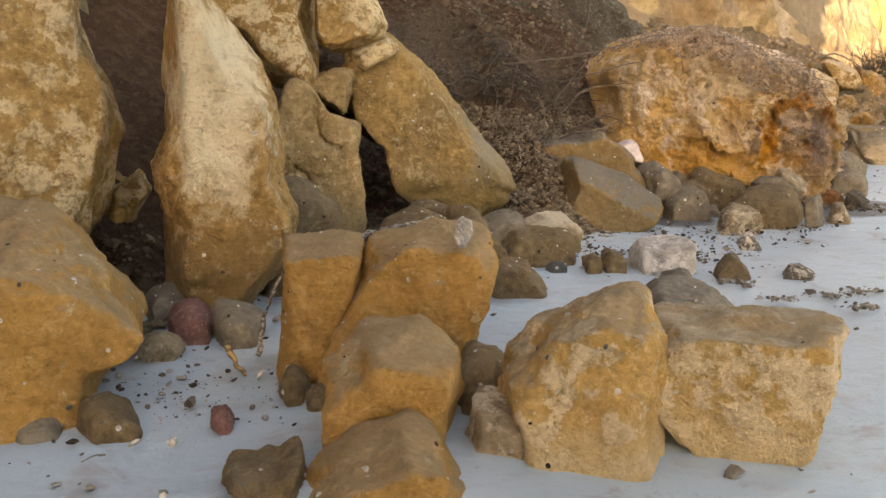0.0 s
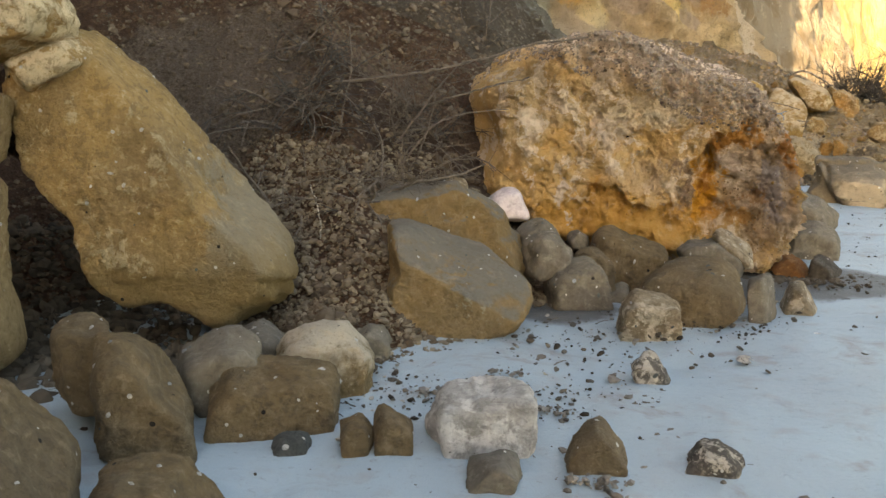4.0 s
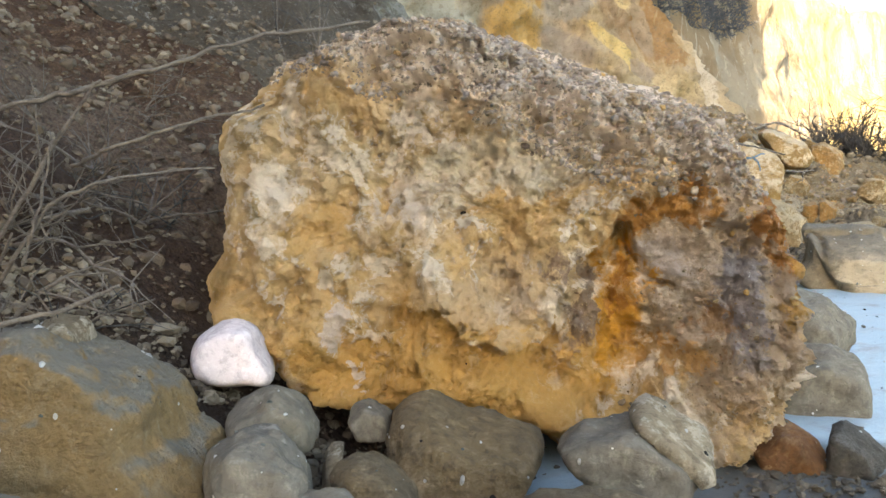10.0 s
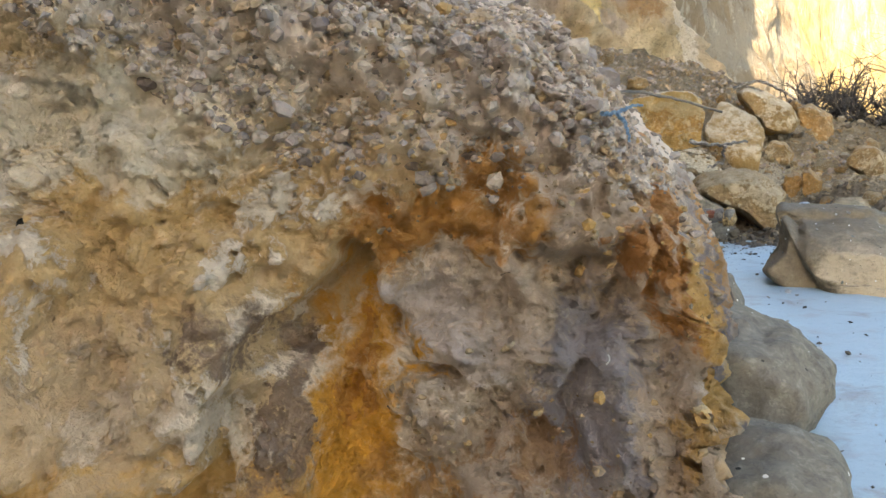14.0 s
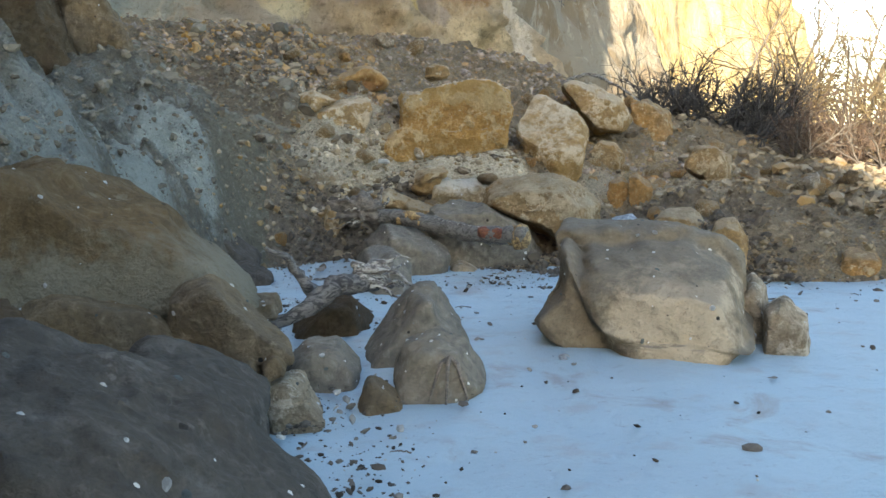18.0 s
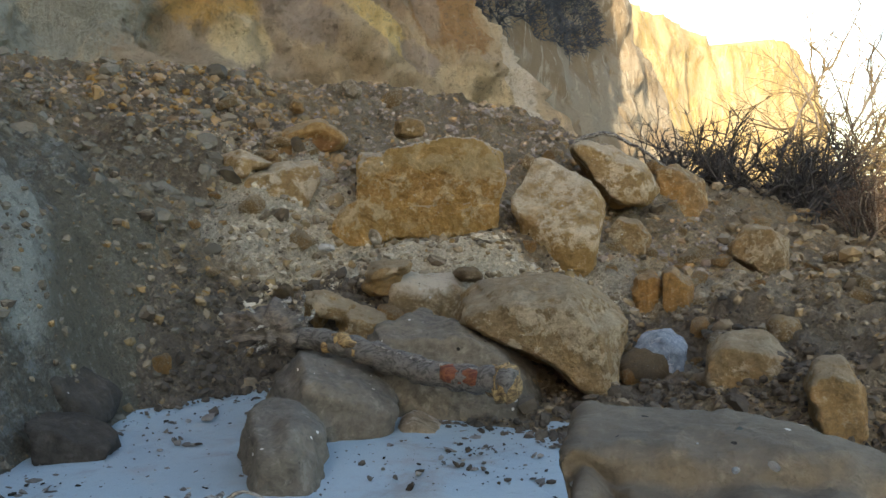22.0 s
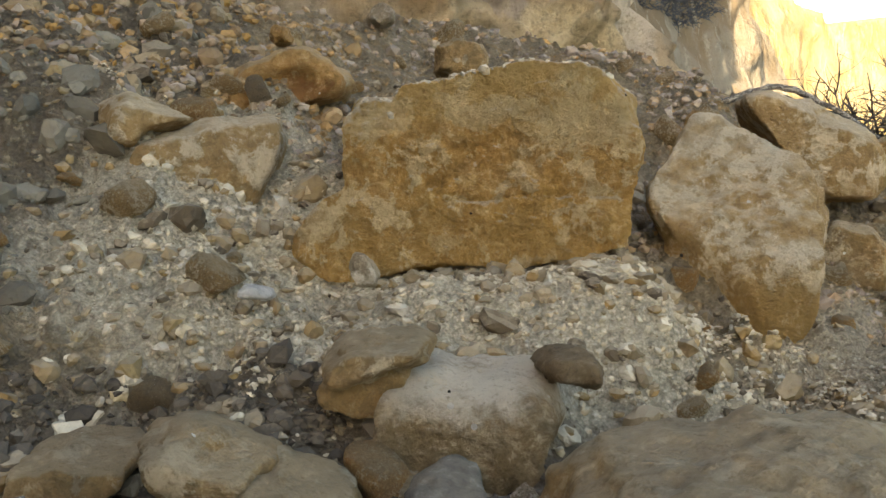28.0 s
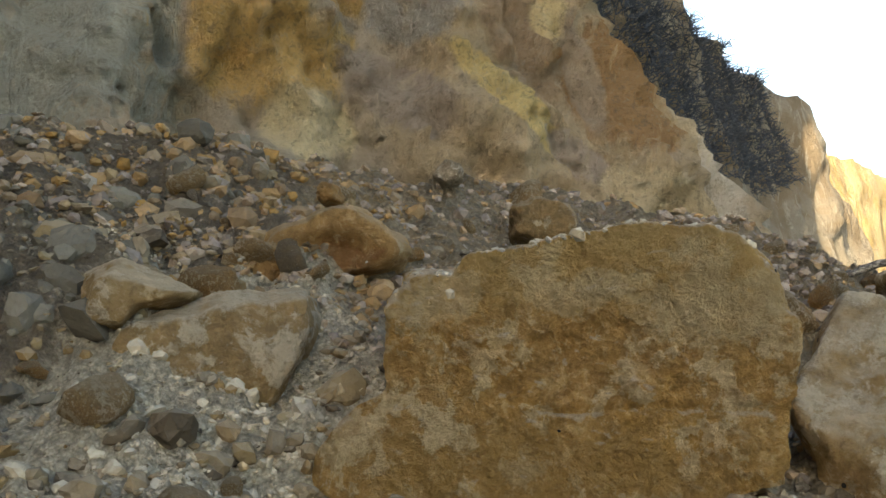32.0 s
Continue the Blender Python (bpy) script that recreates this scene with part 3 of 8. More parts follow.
SAND = sand_material()
CORNER = soil_material("corner_dust", ((0.122, 0.111, 0.0864), (0.157, 0.151, 0.124), (0.222, 0.225, 0.202), (0.175, 0.15, 0.108)), 1.3, 0.5, [(1.2, 13.8, 2.3, 2.0, (0.068, 0.0499, 0.035)), (3.75, 18.9, 0.40, 0.55, (0.345, 0.364, 0.326)), (3.75, 17.6, 0.28, 0.5, (0.312, 0.334, 0.302)), (3.6, 16.0, 0.3, 0.6, (0.254, 0.267, 0.239)), (4.4, 19.6, 0.38, 0.9, (0.155, 0.139, 0.101))], 0.35, 0.25)
# patches: darker beside the great boulder and below the brush, paler further back
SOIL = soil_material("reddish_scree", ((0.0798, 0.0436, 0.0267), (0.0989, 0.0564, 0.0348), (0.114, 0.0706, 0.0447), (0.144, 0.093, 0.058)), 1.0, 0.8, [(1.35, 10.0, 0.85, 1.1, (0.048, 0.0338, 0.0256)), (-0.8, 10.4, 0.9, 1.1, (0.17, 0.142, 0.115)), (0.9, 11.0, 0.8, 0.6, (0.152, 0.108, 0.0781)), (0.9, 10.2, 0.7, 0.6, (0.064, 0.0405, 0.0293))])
# patches: pale spoil, darker foot, and shade painted on the rubble at the left
DEBRIS = soil_material("dusty_debris", ((0.258, 0.205, 0.138), (0.217, 0.172, 0.118), (0.315, 0.261, 0.178), (0.296, 0.198, 0.0937)), 1.0, 0.6, [(6.4, 20.4, 1.7, 0.38, (0.155, 0.127, 0.096)), (4.4, 22.8, 0.9, 1.9, (0.149, 0.121, 0.0897)), (6.2, 21.05, 1.5, 0.48, (0.631, 0.562, 0.434)), (5.35, 21.6, 0.60, 1.0, (0.612, 0.543, 0.414)), (7.1, 21.6, 0.35, 0.5, (0.513, 0.434, 0.315)), (6.0, 19.7, 1.6, 0.45, (0.168, 0.14, 0.107)), (8.4, 19.3, 1.9, 1.0, (0.20, 0.16, 0.115)), (5.0, 19.7, 0.8, 0.5, (0.159, 0.133, 0.104)), (7.6, 20.2, 1.0, 0.55, (0.159, 0.13, 0.0987)), (8.7, 21.5, 1.0, 0.8, (0.46, 0.38, 0.27)), (9.7, 22.6, 1.1, 0.9, (0.437, 0.339, 0.201))], 0.3)
PALECRUMB = crumb_material("pale_crumbs", ((0.266, 0.217, 0.148), (0.375, 0.322, 0.233), (0.464, 0.409, 0.311), (0.375, 0.295, 0.178), (0.433, 0.38, 0.293), (0.335, 0.295, 0.236)), (0.493, 0.44, 0.34))
# damp earth of the foot; also serves as painted shade under the leaning slab
DAMPSHADECRUMB = crumb_material("damp_shade_crumbs", ((0.0429, 0.0356, 0.0277), (0.0627, 0.0528, 0.0409), (0.0858, 0.0726, 0.0561), (0.112, 0.0924, 0.0693), (0.0726, 0.0627, 0.0515)))
PURPLECRUMB = crumb_material("purple_grey_crumbs", ((0.143, 0.112, 0.0911), (0.227, 0.185, 0.156), (0.302, 0.247, 0.201), (0.199, 0.158, 0.126), (0.351, 0.295, 0.236), (0.341, 0.209, 0.086), (0.256, 0.199, 0.152), (0.285, 0.18, 0.0911)))
TOPCRUMB = crumb_material("boulder_crumbs", ((0.108, 0.082, 0.0676), (0.182, 0.146, 0.121), (0.248, 0.203, 0.164), (0.316, 0.267, 0.222), (0.248, 0.165, 0.0869), (0.274, 0.223, 0.189), (0.167, 0.142, 0.13)))
RUSTCRUMB = crumb_material("rust_crumbs", ((0.167, 0.11, 0.0607), (0.228, 0.16, 0.0911), (0.289, 0.167, 0.0531), (0.205, 0.16, 0.114), (0.274, 0.198, 0.106)))
GREYCRUMB = crumb_material("grey_crumbs", ((0.0847, 0.0759, 0.0585), (0.118, 0.104, 0.079), (0.151, 0.137, 0.106), (0.176, 0.158, 0.123), (0.118, 0.0945, 0.0643)))
CRUMB = crumb_material("debris_crumbs", ((0.0571, 0.0447, 0.0324), (0.105, 0.0809, 0.0533), (0.152, 0.116, 0.0714), (0.2, 0.154, 0.0952), (0.257, 0.209, 0.143), (0.219, 0.138, 0.0533), (0.181, 0.145, 0.1), (0.238, 0.172, 0.0809)), (0.257, 0.214, 0.152))
REDCRUMB = crumb_material("scree_crumbs", ((0.0569, 0.0404, 0.0293), (0.0781, 0.0569, 0.0404), (0.106, 0.0781, 0.0551), (0.138, 0.106, 0.0753), (0.0918, 0.0735, 0.0551), (0.193, 0.16, 0.12)))
FANCRUMB = crumb_material("fan_gravel", ((0.065, 0.05, 0.038), (0.11, 0.085, 0.06), (0.15, 0.118, 0.085), (0.19, 0.155, 0.113), (0.13, 0.108, 0.082), (0.24, 0.205, 0.155)))
LUMP = crumb_material("damp_lumps", ((0.066, 0.0561, 0.0462), (0.145, 0.132, 0.115), (0.238, 0.224, 0.205), (0.106, 0.0924, 0.0792)))
SANDBIT = crumb_material("beach_bits", ((0.0132, 0.0119, 0.0106), (0.033, 0.0264, 0.0198), (0.0792, 0.066, 0.0528), (0.132, 0.119, 0.099), (0.033, 0.0297, 0.0264), (0.396, 0.383, 0.343)))
# colours raised to carry the open sky light that falls on this face
UPPERCLIFF = cliff_material("upper_cliff", ((0.553, 0.414, 0.25), (0.503, 0.398, 0.279), (0.703, 0.572, 0.367), (0.401, 0.27, 0.146)), 0.4, None, [(2.2, 4.2, 1.25, 1.7, 0, (0.451, 0.437, 0.353)), (2.9, 5.6, 0.5, 1.0, 10, (0.518, 0.477, 0.382)), (4.05, 4.3, 0.80, 0.65, 0, (0.68, 0.44, 0.165)), (4.3, 5.6, 1.0, 0.8, 0, (0.586, 0.373, 0.132)), (4.45, 3.55, 0.5, 0.40, -25, (0.77, 0.62, 0.367)), (5.3, 4.0, 0.75, 0.38, -30, (0.444, 0.349, 0.265)), (5.4, 5.1, 0.6, 0.5, 0, (0.418, 0.373, 0.309)), (5.5, 6.6, 1.4, 0.8, 0, (0.569, 0.477, 0.323)), (6.55, 4.9, 0.42, 1.1, 12, (0.393, 0.27, 0.161)), (6.9, 5.4, 0.25, 0.4, 0, (0.703, 0.54, 0.279)), (6.5, 3.95, 1.05, 0.20, -40, (0.8, 0.595, 0.257)), (7.15, 3.5, 0.45, 0.22, -35, (0.486, 0.381, 0.294)), (7.8, 4.6, 0.85, 1.1, 8, (0.40, 0.235, 0.105)), (7.3, 4.6, 0.22, 0.9, 12, (0.451, 0.342, 0.235)), (8.1, 3.1, 0.75, 0.28, -12, (0.703, 0.556, 0.345)), (9.1, 3.6, 0.35, 1.6, 0, (0.67, 0.572, 0.44))])
# far darker cliff copy, with the corner's shade put into its colours
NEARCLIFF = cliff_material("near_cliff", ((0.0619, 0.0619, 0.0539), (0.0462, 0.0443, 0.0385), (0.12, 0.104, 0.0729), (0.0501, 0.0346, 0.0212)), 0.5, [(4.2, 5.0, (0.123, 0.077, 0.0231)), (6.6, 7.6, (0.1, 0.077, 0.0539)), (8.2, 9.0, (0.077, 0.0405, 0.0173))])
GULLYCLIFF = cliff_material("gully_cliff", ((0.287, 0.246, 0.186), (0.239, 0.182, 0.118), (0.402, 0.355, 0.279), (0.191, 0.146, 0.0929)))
FARCLIFF = cliff_material("far_cliff", ((0.409, 0.317, 0.178), (0.383, 0.277, 0.125), (0.436, 0.37, 0.251), (0.33, 0.238, 0.119)), 0.2)
DRIFT = wood_material("weathered_wood", (0.29, 0.27, 0.235), (0.055, 0.045, 0.038))
BARK = wood_material("dark_bark", (0.066, 0.0561, 0.0462), (0.132, 0.109, 0.0858))
LOGWOOD = wood_material("charred_wood", (0.045, 0.041, 0.036), (0.125, 0.115, 0.10))
STUMPWOOD = wood_material("bleached_dark_wood", (0.024, 0.021, 0.019), (0.13, 0.118, 0.105))
FRESHWOOD = wood_material("fresh_wood", (0.33, 0.22, 0.09), (0.10, 0.06, 0.025))
REDWOOD = wood_material("red_heartwood", (0.085, 0.018, 0.009), (0.16, 0.055, 0.022))
TWIG = wood_material("dry_twigs", (0.0726, 0.0561, 0.0449), (0.119, 0.099, 0.0792))
DARKTWIG = wood_material("dark_twigs", (0.0297, 0.0264, 0.0251), (0.0561, 0.0495, 0.0429))
GOLDTWIG = wood_material("sunlit_twigs", (0.158, 0.106, 0.0462), (0.106, 0.0792, 0.0363))

MAT["scree"] = SOIL

# ---- shaping tools ----
def hash3(ix, iy, iz, seed):
    h = (ix * 374761393 + iy * 668265263 + iz * 2147483647 + seed * 974634777) & 0xFFFFFFFF
    h = ((h ^ (h >> 13)) * 1274126177) & 0xFFFFFFFF
    h = ((h ^ (h >> 16)) * 2246822519) & 0xFFFFFFFF
    return ((h ^ (h >> 15)) & 0xFFFFFF) / float(0xFFFFFF)


def vnoise(p, seed=0):
    """Smooth value noise from -1 to 1 at the rows of p."""
    i = np.floor(p).astype(np.int64)
    f = p - i
    f = f * f * f * (f * (f * 6 - 15) + 10)
    out = 0
    for dx in (0, 1):
        for dy in (0, 1):
            for dz in (0, 1):
                w = (f[:, 0] if dx else 1 - f[:, 0]) * (f[:, 1] if dy else 1 - f[:, 1]) * (f[:, 2] if dz else 1 - f[:, 2])
                out = out + w * hash3(i[:, 0] + dx, i[:, 1] + dy, i[:, 2] + dz, seed)
    return out * 2 - 1


def fbm(p, octaves=4, seed=0, gain=0.5):
    out, a = 0, 1.0
    for k in range(octaves):
        out = out + a * vnoise(p * 2.03 ** k + 11.3 * k, seed + k)
        a *= gain
    return out


def mesh_of(name, verts, faces, material, smooth=True):
    me = bpy.data.meshes.new(name)
    verts, faces = np.asarray(verts, np.float32), np.asarray(faces, np.int32)
    k = faces.shape[1]
    me.vertices.add(len(verts))
    me.vertices.foreach_set("co", verts.ravel())
    me.loops.add(faces.size)
    me.loops.foreach_set("vertex_index", faces.ravel())
    me.polygons.add(len(faces))
    me.polygons.foreach_set("loop_start", np.arange(0, faces.size, k, dtype=np.int32))
    me.polygons.foreach_set("use_smooth", np.full(len(faces), smooth))
    me.materials.append(material)
    me.update(calc_edges=True)
    return me


BALLS = {}


def ball(sub):
    if sub not in BALLS:
        bm = bmesh.new()
        bmesh.ops.create_icosphere(bm, subdivisions=sub, radius=1.0)
        v = np.array([x.co[:] for x in bm.verts])
        f = np.array([[x.index for x in g.verts] for g in bm.faces])
        bm.free()
        BALLS[sub] = (v / np.linalg.norm(v, axis=1)[:, None], f)
    return BALLS[sub]


def convex(pts):
    """The corners of the convex hull of an outline, in its own turning sense."""
    p = sorted(map(tuple, pts))
    chains = []
    for row in (p, p[::-1]):
        h = []
        for q in row:
            while len(h) > 1 and (h[-1][0] - h[-2][0]) * (q[1] - h[-2][1]) - (h[-1][1] - h[-2][1]) * (q[0] - h[-2][0]) <= 0:
                h.pop()
            h.append(q)
        chains += h[:-1]
    return np.array(chains)


def fit_outline(v, outline):
    """Draws the sides of a stone in or out, so that seen from the front it has the given outline, hollows too."""
    bins = 40 if len(v) < 1000 else 90 if len(v) < 4000 else 240
    ring = (np.arange(bins) + 0.5) / bins * 2 * np.pi - np.pi
    way = np.stack([np.cos(ring), np.sin(ring)], 1)
    want = np.zeros(bins)
    for a, b in zip(outline, np.roll(outline, -1, axis=0)):
        e = b - a
        den = way[:, 0] * e[1] - way[:, 1] * e[0]
        den = np.where(np.abs(den) < 1e-9, 1e-9, den)
        k = (a[0] * e[1] - a[1] * e[0]) / den
        s = (a[0] * way[:, 1] - a[1] * way[:, 0]) / den
        want = np.where((s >= -1e-6) & (s <= 1 + 1e-6) & (k > want), k, want)
    want = np.where(want <= 0, np.median(want[want > 0]), want)
    ang = np.arctan2(v[:, 2], v[:, 0])
    rho = np.hypot(v[:, 0], v[:, 2])
    have = np.zeros(bins)
    np.maximum.at(have, np.clip(((ang + np.pi) / (2 * np.pi) * bins).astype(int), 0, bins - 1), rho)
    good = have > 0.5 * np.median(have)
    have = np.interp(ring, ring[good], have[good], period=2 * np.pi)
    for _ in range(3):
        want = (np.roll(want, 1) + 2 * want + np.roll(want, -1)) / 4
        have = (np.roll(have, 1) + 2 * have + np.roll(have, -1)) / 4
    k = np.interp(ang, ring, want / have, period=2 * np.pi)
    return v * np.stack([k, np.ones_like(k), k], 1)


def hull_rock(profile, depth, sub, seed, p=44.0, chips=7, rough=1.0, lean=0.0, shape=None, cuts=(), focus=0.0, tilt=0.30, blunt=0.10, snug=False):
    """A boulder: the meeting of half-spaces (profile edges, front, back and random chipped planes) with softened edges, then worn by noise at several sizes."""
    rng = np.random.default_rng(seed)
    outline = np.array(profile)
    prof = convex(outline) if snug else outline
    planes = []
    for a, b in zip(prof, np.roll(prof, -1, axis=0)):
        e = b - a
        ln = np.hypot(*e)
        if ln < 1e-4:
            continue
        nu, nw = e[1] / ln, -e[0] / ln
        h = max(nu * a[0] + nw * a[1], 0.02)
        planes.append((np.array((nu, rng.uniform(-tilt, 0.05), nw)), h))
    # blunt the corners of the profile
    for a, b, c in zip(np.roll(prof, 1, axis=0), prof, np.roll(prof, -1, axis=0)):
        e, g = b - a, c - b
        le, lg = np.hypot(*e), np.hypot(*g)
        if min(le, lg) < 1e-3:
            continue
        n = np.array((e[1] / le + g[1] / lg, -e[0] / le - g[0] / lg))
        n /= np.hypot(*n) + 1e-9
        turn = math.acos(max(-1.0, min(1.0, float(e @ g) / (le * lg))))
        h = n @ b - blunt * turn * min(le, lg)
        if turn > 0.5 and h > 0.02:
            planes.append((np.array((n[0], rng.uniform(-0.3, 0.1), n[1])), h))
    planes.append((np.array((rng.uniform(-0.12, 0.12), -1, lean + rng.uniform(-0.1, 0.1))), depth * 0.5))
    planes.append((np.array((0, 1, 0.1)), depth * 0.5))
    corners = np.array([(u, s * depth * 0.5, w) for u, w in prof for s in (-1, 1)])
    for _ in range(chips):
        n = rng.normal(size=3) * (1, 0.9, 1)
        n /= np.linalg.norm(n)
        h = (corners @ n).max() * rng.uniform(0.82, 0.96)
        if h > 0.02:
            planes.append((n, h))
    for c in cuts:
        planes.append((np.array(c[:3]), c[3]))
    q = np.array([n / h for n, h in planes])
    d, f = ball(sub)
    if focus:
        d = d + np.array((0.0, -focus, 0.0))
        d /= np.linalg.norm(d, axis=1)[:, None]
    r = (np.maximum(d @ q.T, 0) ** p).sum(axis=1) ** (-1.0 / p)
    v = d * r[:, None]
    if snug:
        v = fit_outline(v, outline)
    size = float(np.ptp(prof, axis=0).mean() + depth) / 3
    s = v / size
    o = seed * 3.7
    out = 0.055 * fbm(s * 1.7 + o, 3, seed) + 0.030 * (1 - 2 * np.abs(fbm(s * 3.6 + o, 3, seed + 20)))
    # chipped ledges: the noise is cut into steps, so that flakes have edges
    t = 2.2 * fbm(s * 2.6 + o + 5, 3, seed + 30) * 2.0
    out = out + 0.022 * (np.floor(t) + np.clip((t - np.floor(t)) * 4, 0, 1))
    if sub >= 5:
        out = out + 0.026 * fbm(s * 11 + o, 4, seed + 40, 0.6)
    if sub >= 6:
        out = out + 0.009 * fbm(s * 42 + o, 2, seed + 60)
    v = v + d * (out * size * rough)[:, None]
    if shape:
        v = shape(v, d, size)
    return v, f


def along(u, w, line):
    """Distance on a face from a broken line."""
    best = np.full(u.shape, 9.0)
    for (ax, az), (bx, bz) in zip(line, line[1:]):
        ex, ez = bx - ax, bz - az
        t = np.clip(((u - ax) * ex + (w - az) * ez) / (ex * ex + ez * ez), 0, 1)
        best = np.minimum(best, np.hypot(u - ax - t * ex, w - az - t * ez))
    return best


def great_shape(v, d, size):
    """The great boulder's face: a bulge with an undercut lip, a rust-filled pocket under a crevice, broken crags and open cracks on one side, crumbly ground on top."""
    reach = 0.938 * v[:, 0] - 0.347 * v[:, 1] - 1.40 - 0.10 * fbm(v * 2.2, 3, 8)
    flank = 1 / (1 + np.exp(-reach * 14))
    over = np.log1p(np.exp(np.clip(reach * 9, -30, 30))) / 9
    craggy = 0.07 * fbm(v * 4.5, 5, 81, 0.65) + 0.03 * (1 - 2 * np.abs(fbm(v * 13.0, 4, 82, 0.6)))
    v = v + (flank * craggy - over)[:, None] * np.array((0.938, -0.347, 0.0))
    front = np.clip(-d[:, 1] * 2 - 0.3, 0, 1)
    u = v[:, 0] + 0.06 * fbm(v * 5.0, 3, 3)
    w = v[:, 2] + 0.06 * fbm(v * 5.0, 3, 4)
    lip = along(u, w, [(-0.27, -0.12), (-0.13, -0.25), (0.15, -0.29), (0.22, -0.15), (0.30, 0.0), (0.51, 0.14)])
    below = (w < np.interp(u, (-0.27, -0.13, 0.15, 0.30, 0.51), (-0.12, -0.25, -0.29, 0.0, 0.14))) & (u > -0.4) & (u < 0.55)
    under = np.where(below, np.exp(-(lip / 0.16) ** 2), 0) * 0.13 - np.where(below, 0, np.exp(-(lip / 0.10) ** 2)) * 0.03
    pocket = np.exp(-((u - 0.50 - 0.15 * (w + 0.2)) / 0.16) ** 2 - ((w + 0.25) / 0.38) ** 4) * 0.20
    cracks = 0.10 * np.exp(-(along(u, w, [(0.51, 0.14), (0.57, 0.04), (0.64, -0.06), (0.76, -0.10)]) / 0.022) ** 2)
    cracks = cracks + 0.08 * np.exp(-(along(u, w, [(0.88, 0.10), (0.98, 0.12), (1.03, 0.16), (1.0, -0.05), (0.93, -0.45)]) / 0.020) ** 2)
    cracks = cracks + 0.09 * np.exp(-(along(u, w, [(1.13, 0.20), (1.12, 0.0), (1.17, -0.2), (1.10, -0.6)]) / 0.028) ** 2)
    cracks = cracks + 0.05 * np.exp(-(along(u, w, [(0.60, 0.20), (0.82, 0.17), (0.90, 0.34)]) / 0.02) ** 2)
    right = front / (1 + np.exp(-(u - 0.55) * 10))
    t = 4.0 * fbm(v * 3.4 + 3, 4, 77)
    crag = 0.060 * fbm(v * 6.0, 6, 71, 0.7) + 0.016 * (1 - 2 * np.abs(fbm(v * 19.0, 4, 75, 0.65))) + 0.022 * (np.floor(t) + np.clip((t - np.floor(t)) * 6, 0, 1))
    flakes = 3.2 * fbm(v * 4.5 + 9, 4, 78, 0.6)
    left = front * (1 - right / np.maximum(front, 1e-6)) * 0.030 * (np.floor(flakes) + np.clip((flakes - np.floor(flakes)) * 12, 0, 1))
    above = front / (1 + np.exp(-(w - 0.42 + 0.30 * np.clip(u + 0.3, 0, 0.7)) * 14))
    fine = 0.007 * fbm(v * 22.0, 4, 79, 0.7)
    push = front * (under + pocket + cracks + fine) + right * crag + left + above * (0.030 * fbm(v * 13.0, 4, 73, 0.7) + 0.016 * (1 - 2 * np.abs(fbm(v * 36.0, 3, 74, 0.6))))
    return v + np.stack([push * 0, push, push * 0], 1)


def lobe_shape(v, d, size):
    """The sea-worn block: a flat shelf at the back and, set off by a groove, a broad rounded lobe in front."""
    u, y, w = v[:, 0], v[:, 1], v[:, 2]
    line = -0.24 - 0.30 * (w - 0.1) + 0.03 * vnoise(v * 4.0, 5)
    shelf = -0.02 + 0.05 * vnoise(v * 3.0, 6)
    side, fore = 1 / (1 + np.exp(-(u - line) * 30)), 1 / (1 + np.exp((y - shelf) * 26))
    lobe = side * fore
    seam = np.exp(-((u - line) / 0.05) ** 2) * fore + np.exp(-((y - shelf) / 0.05) ** 2) * side * np.clip(w * 6, 0, 1)
    high = np.clip((w + 0.2) / 0.45, 0, 1)
    high = high * high * (3 - 2 * high)
    crown = np.clip((shelf - y) / 0.55, 0, 1) ** 2 + 0.5 * np.clip((u - 0.25) / 0.3, 0, 1) ** 2
    z = w - high * (lobe * (0.10 + 0.16 * crown) + 0.04 * seam)
    back_off = fore * (1 - side) * 0.20 + 0.05 * seam * fore
    return np.stack([u, y + back_off, z], 1)


def hollow_shape(v, d, size):
    """A face hollowed out under a rim."""
    u, w, front = v[:, 0], v[:, 2], np.clip(-d[:, 1] * 2.5 - 0.2, 0, 1)
    bowl = np.clip(1.15 - ((u + 0.02) / 0.21) ** 2 - ((w + 0.02 - 0.12 * u) / 0.085) ** 2 - 0.5 * fbm(v * 7.0, 3, 41), 0, 1)
    return v + np.stack([u * 0, 0.085 * front * np.sqrt(bowl), u * 0], 1)


def cracked_shape(v, d, size):
    """A slab broken by open cracks, its pieces set off by steps."""
    wob = 0.015 * fbm(v * 9.0, 4, 43, 0.6)
    u, w, front = v[:, 0] + wob, v[:, 2] + wob, np.clip(-d[:, 1] * 2 - 0.2, 0, 1)
    gap = np.exp(-(along(u, w, [(-0.02, 0.50), (0.0, 0.30), (0.06, 0.16), (0.24, 0.10)]) / 0.009) ** 2) + 0.7 * np.exp(-(along(u, w, [(-0.3, 0.05), (-0.08, -0.06), (0.02, -0.28)]) / 0.008) ** 2)
    ledge = 0.05 / (1 + np.exp((w - 0.13 - 0.2 * u) * 60)) - 0.04 / (1 + np.exp(-(u - 0.02) * 60)) * (w > 0.12)
    return v + np.stack([u * 0, front * (0.09 * np.minimum(gap, 1) - ledge), u * 0], 1)


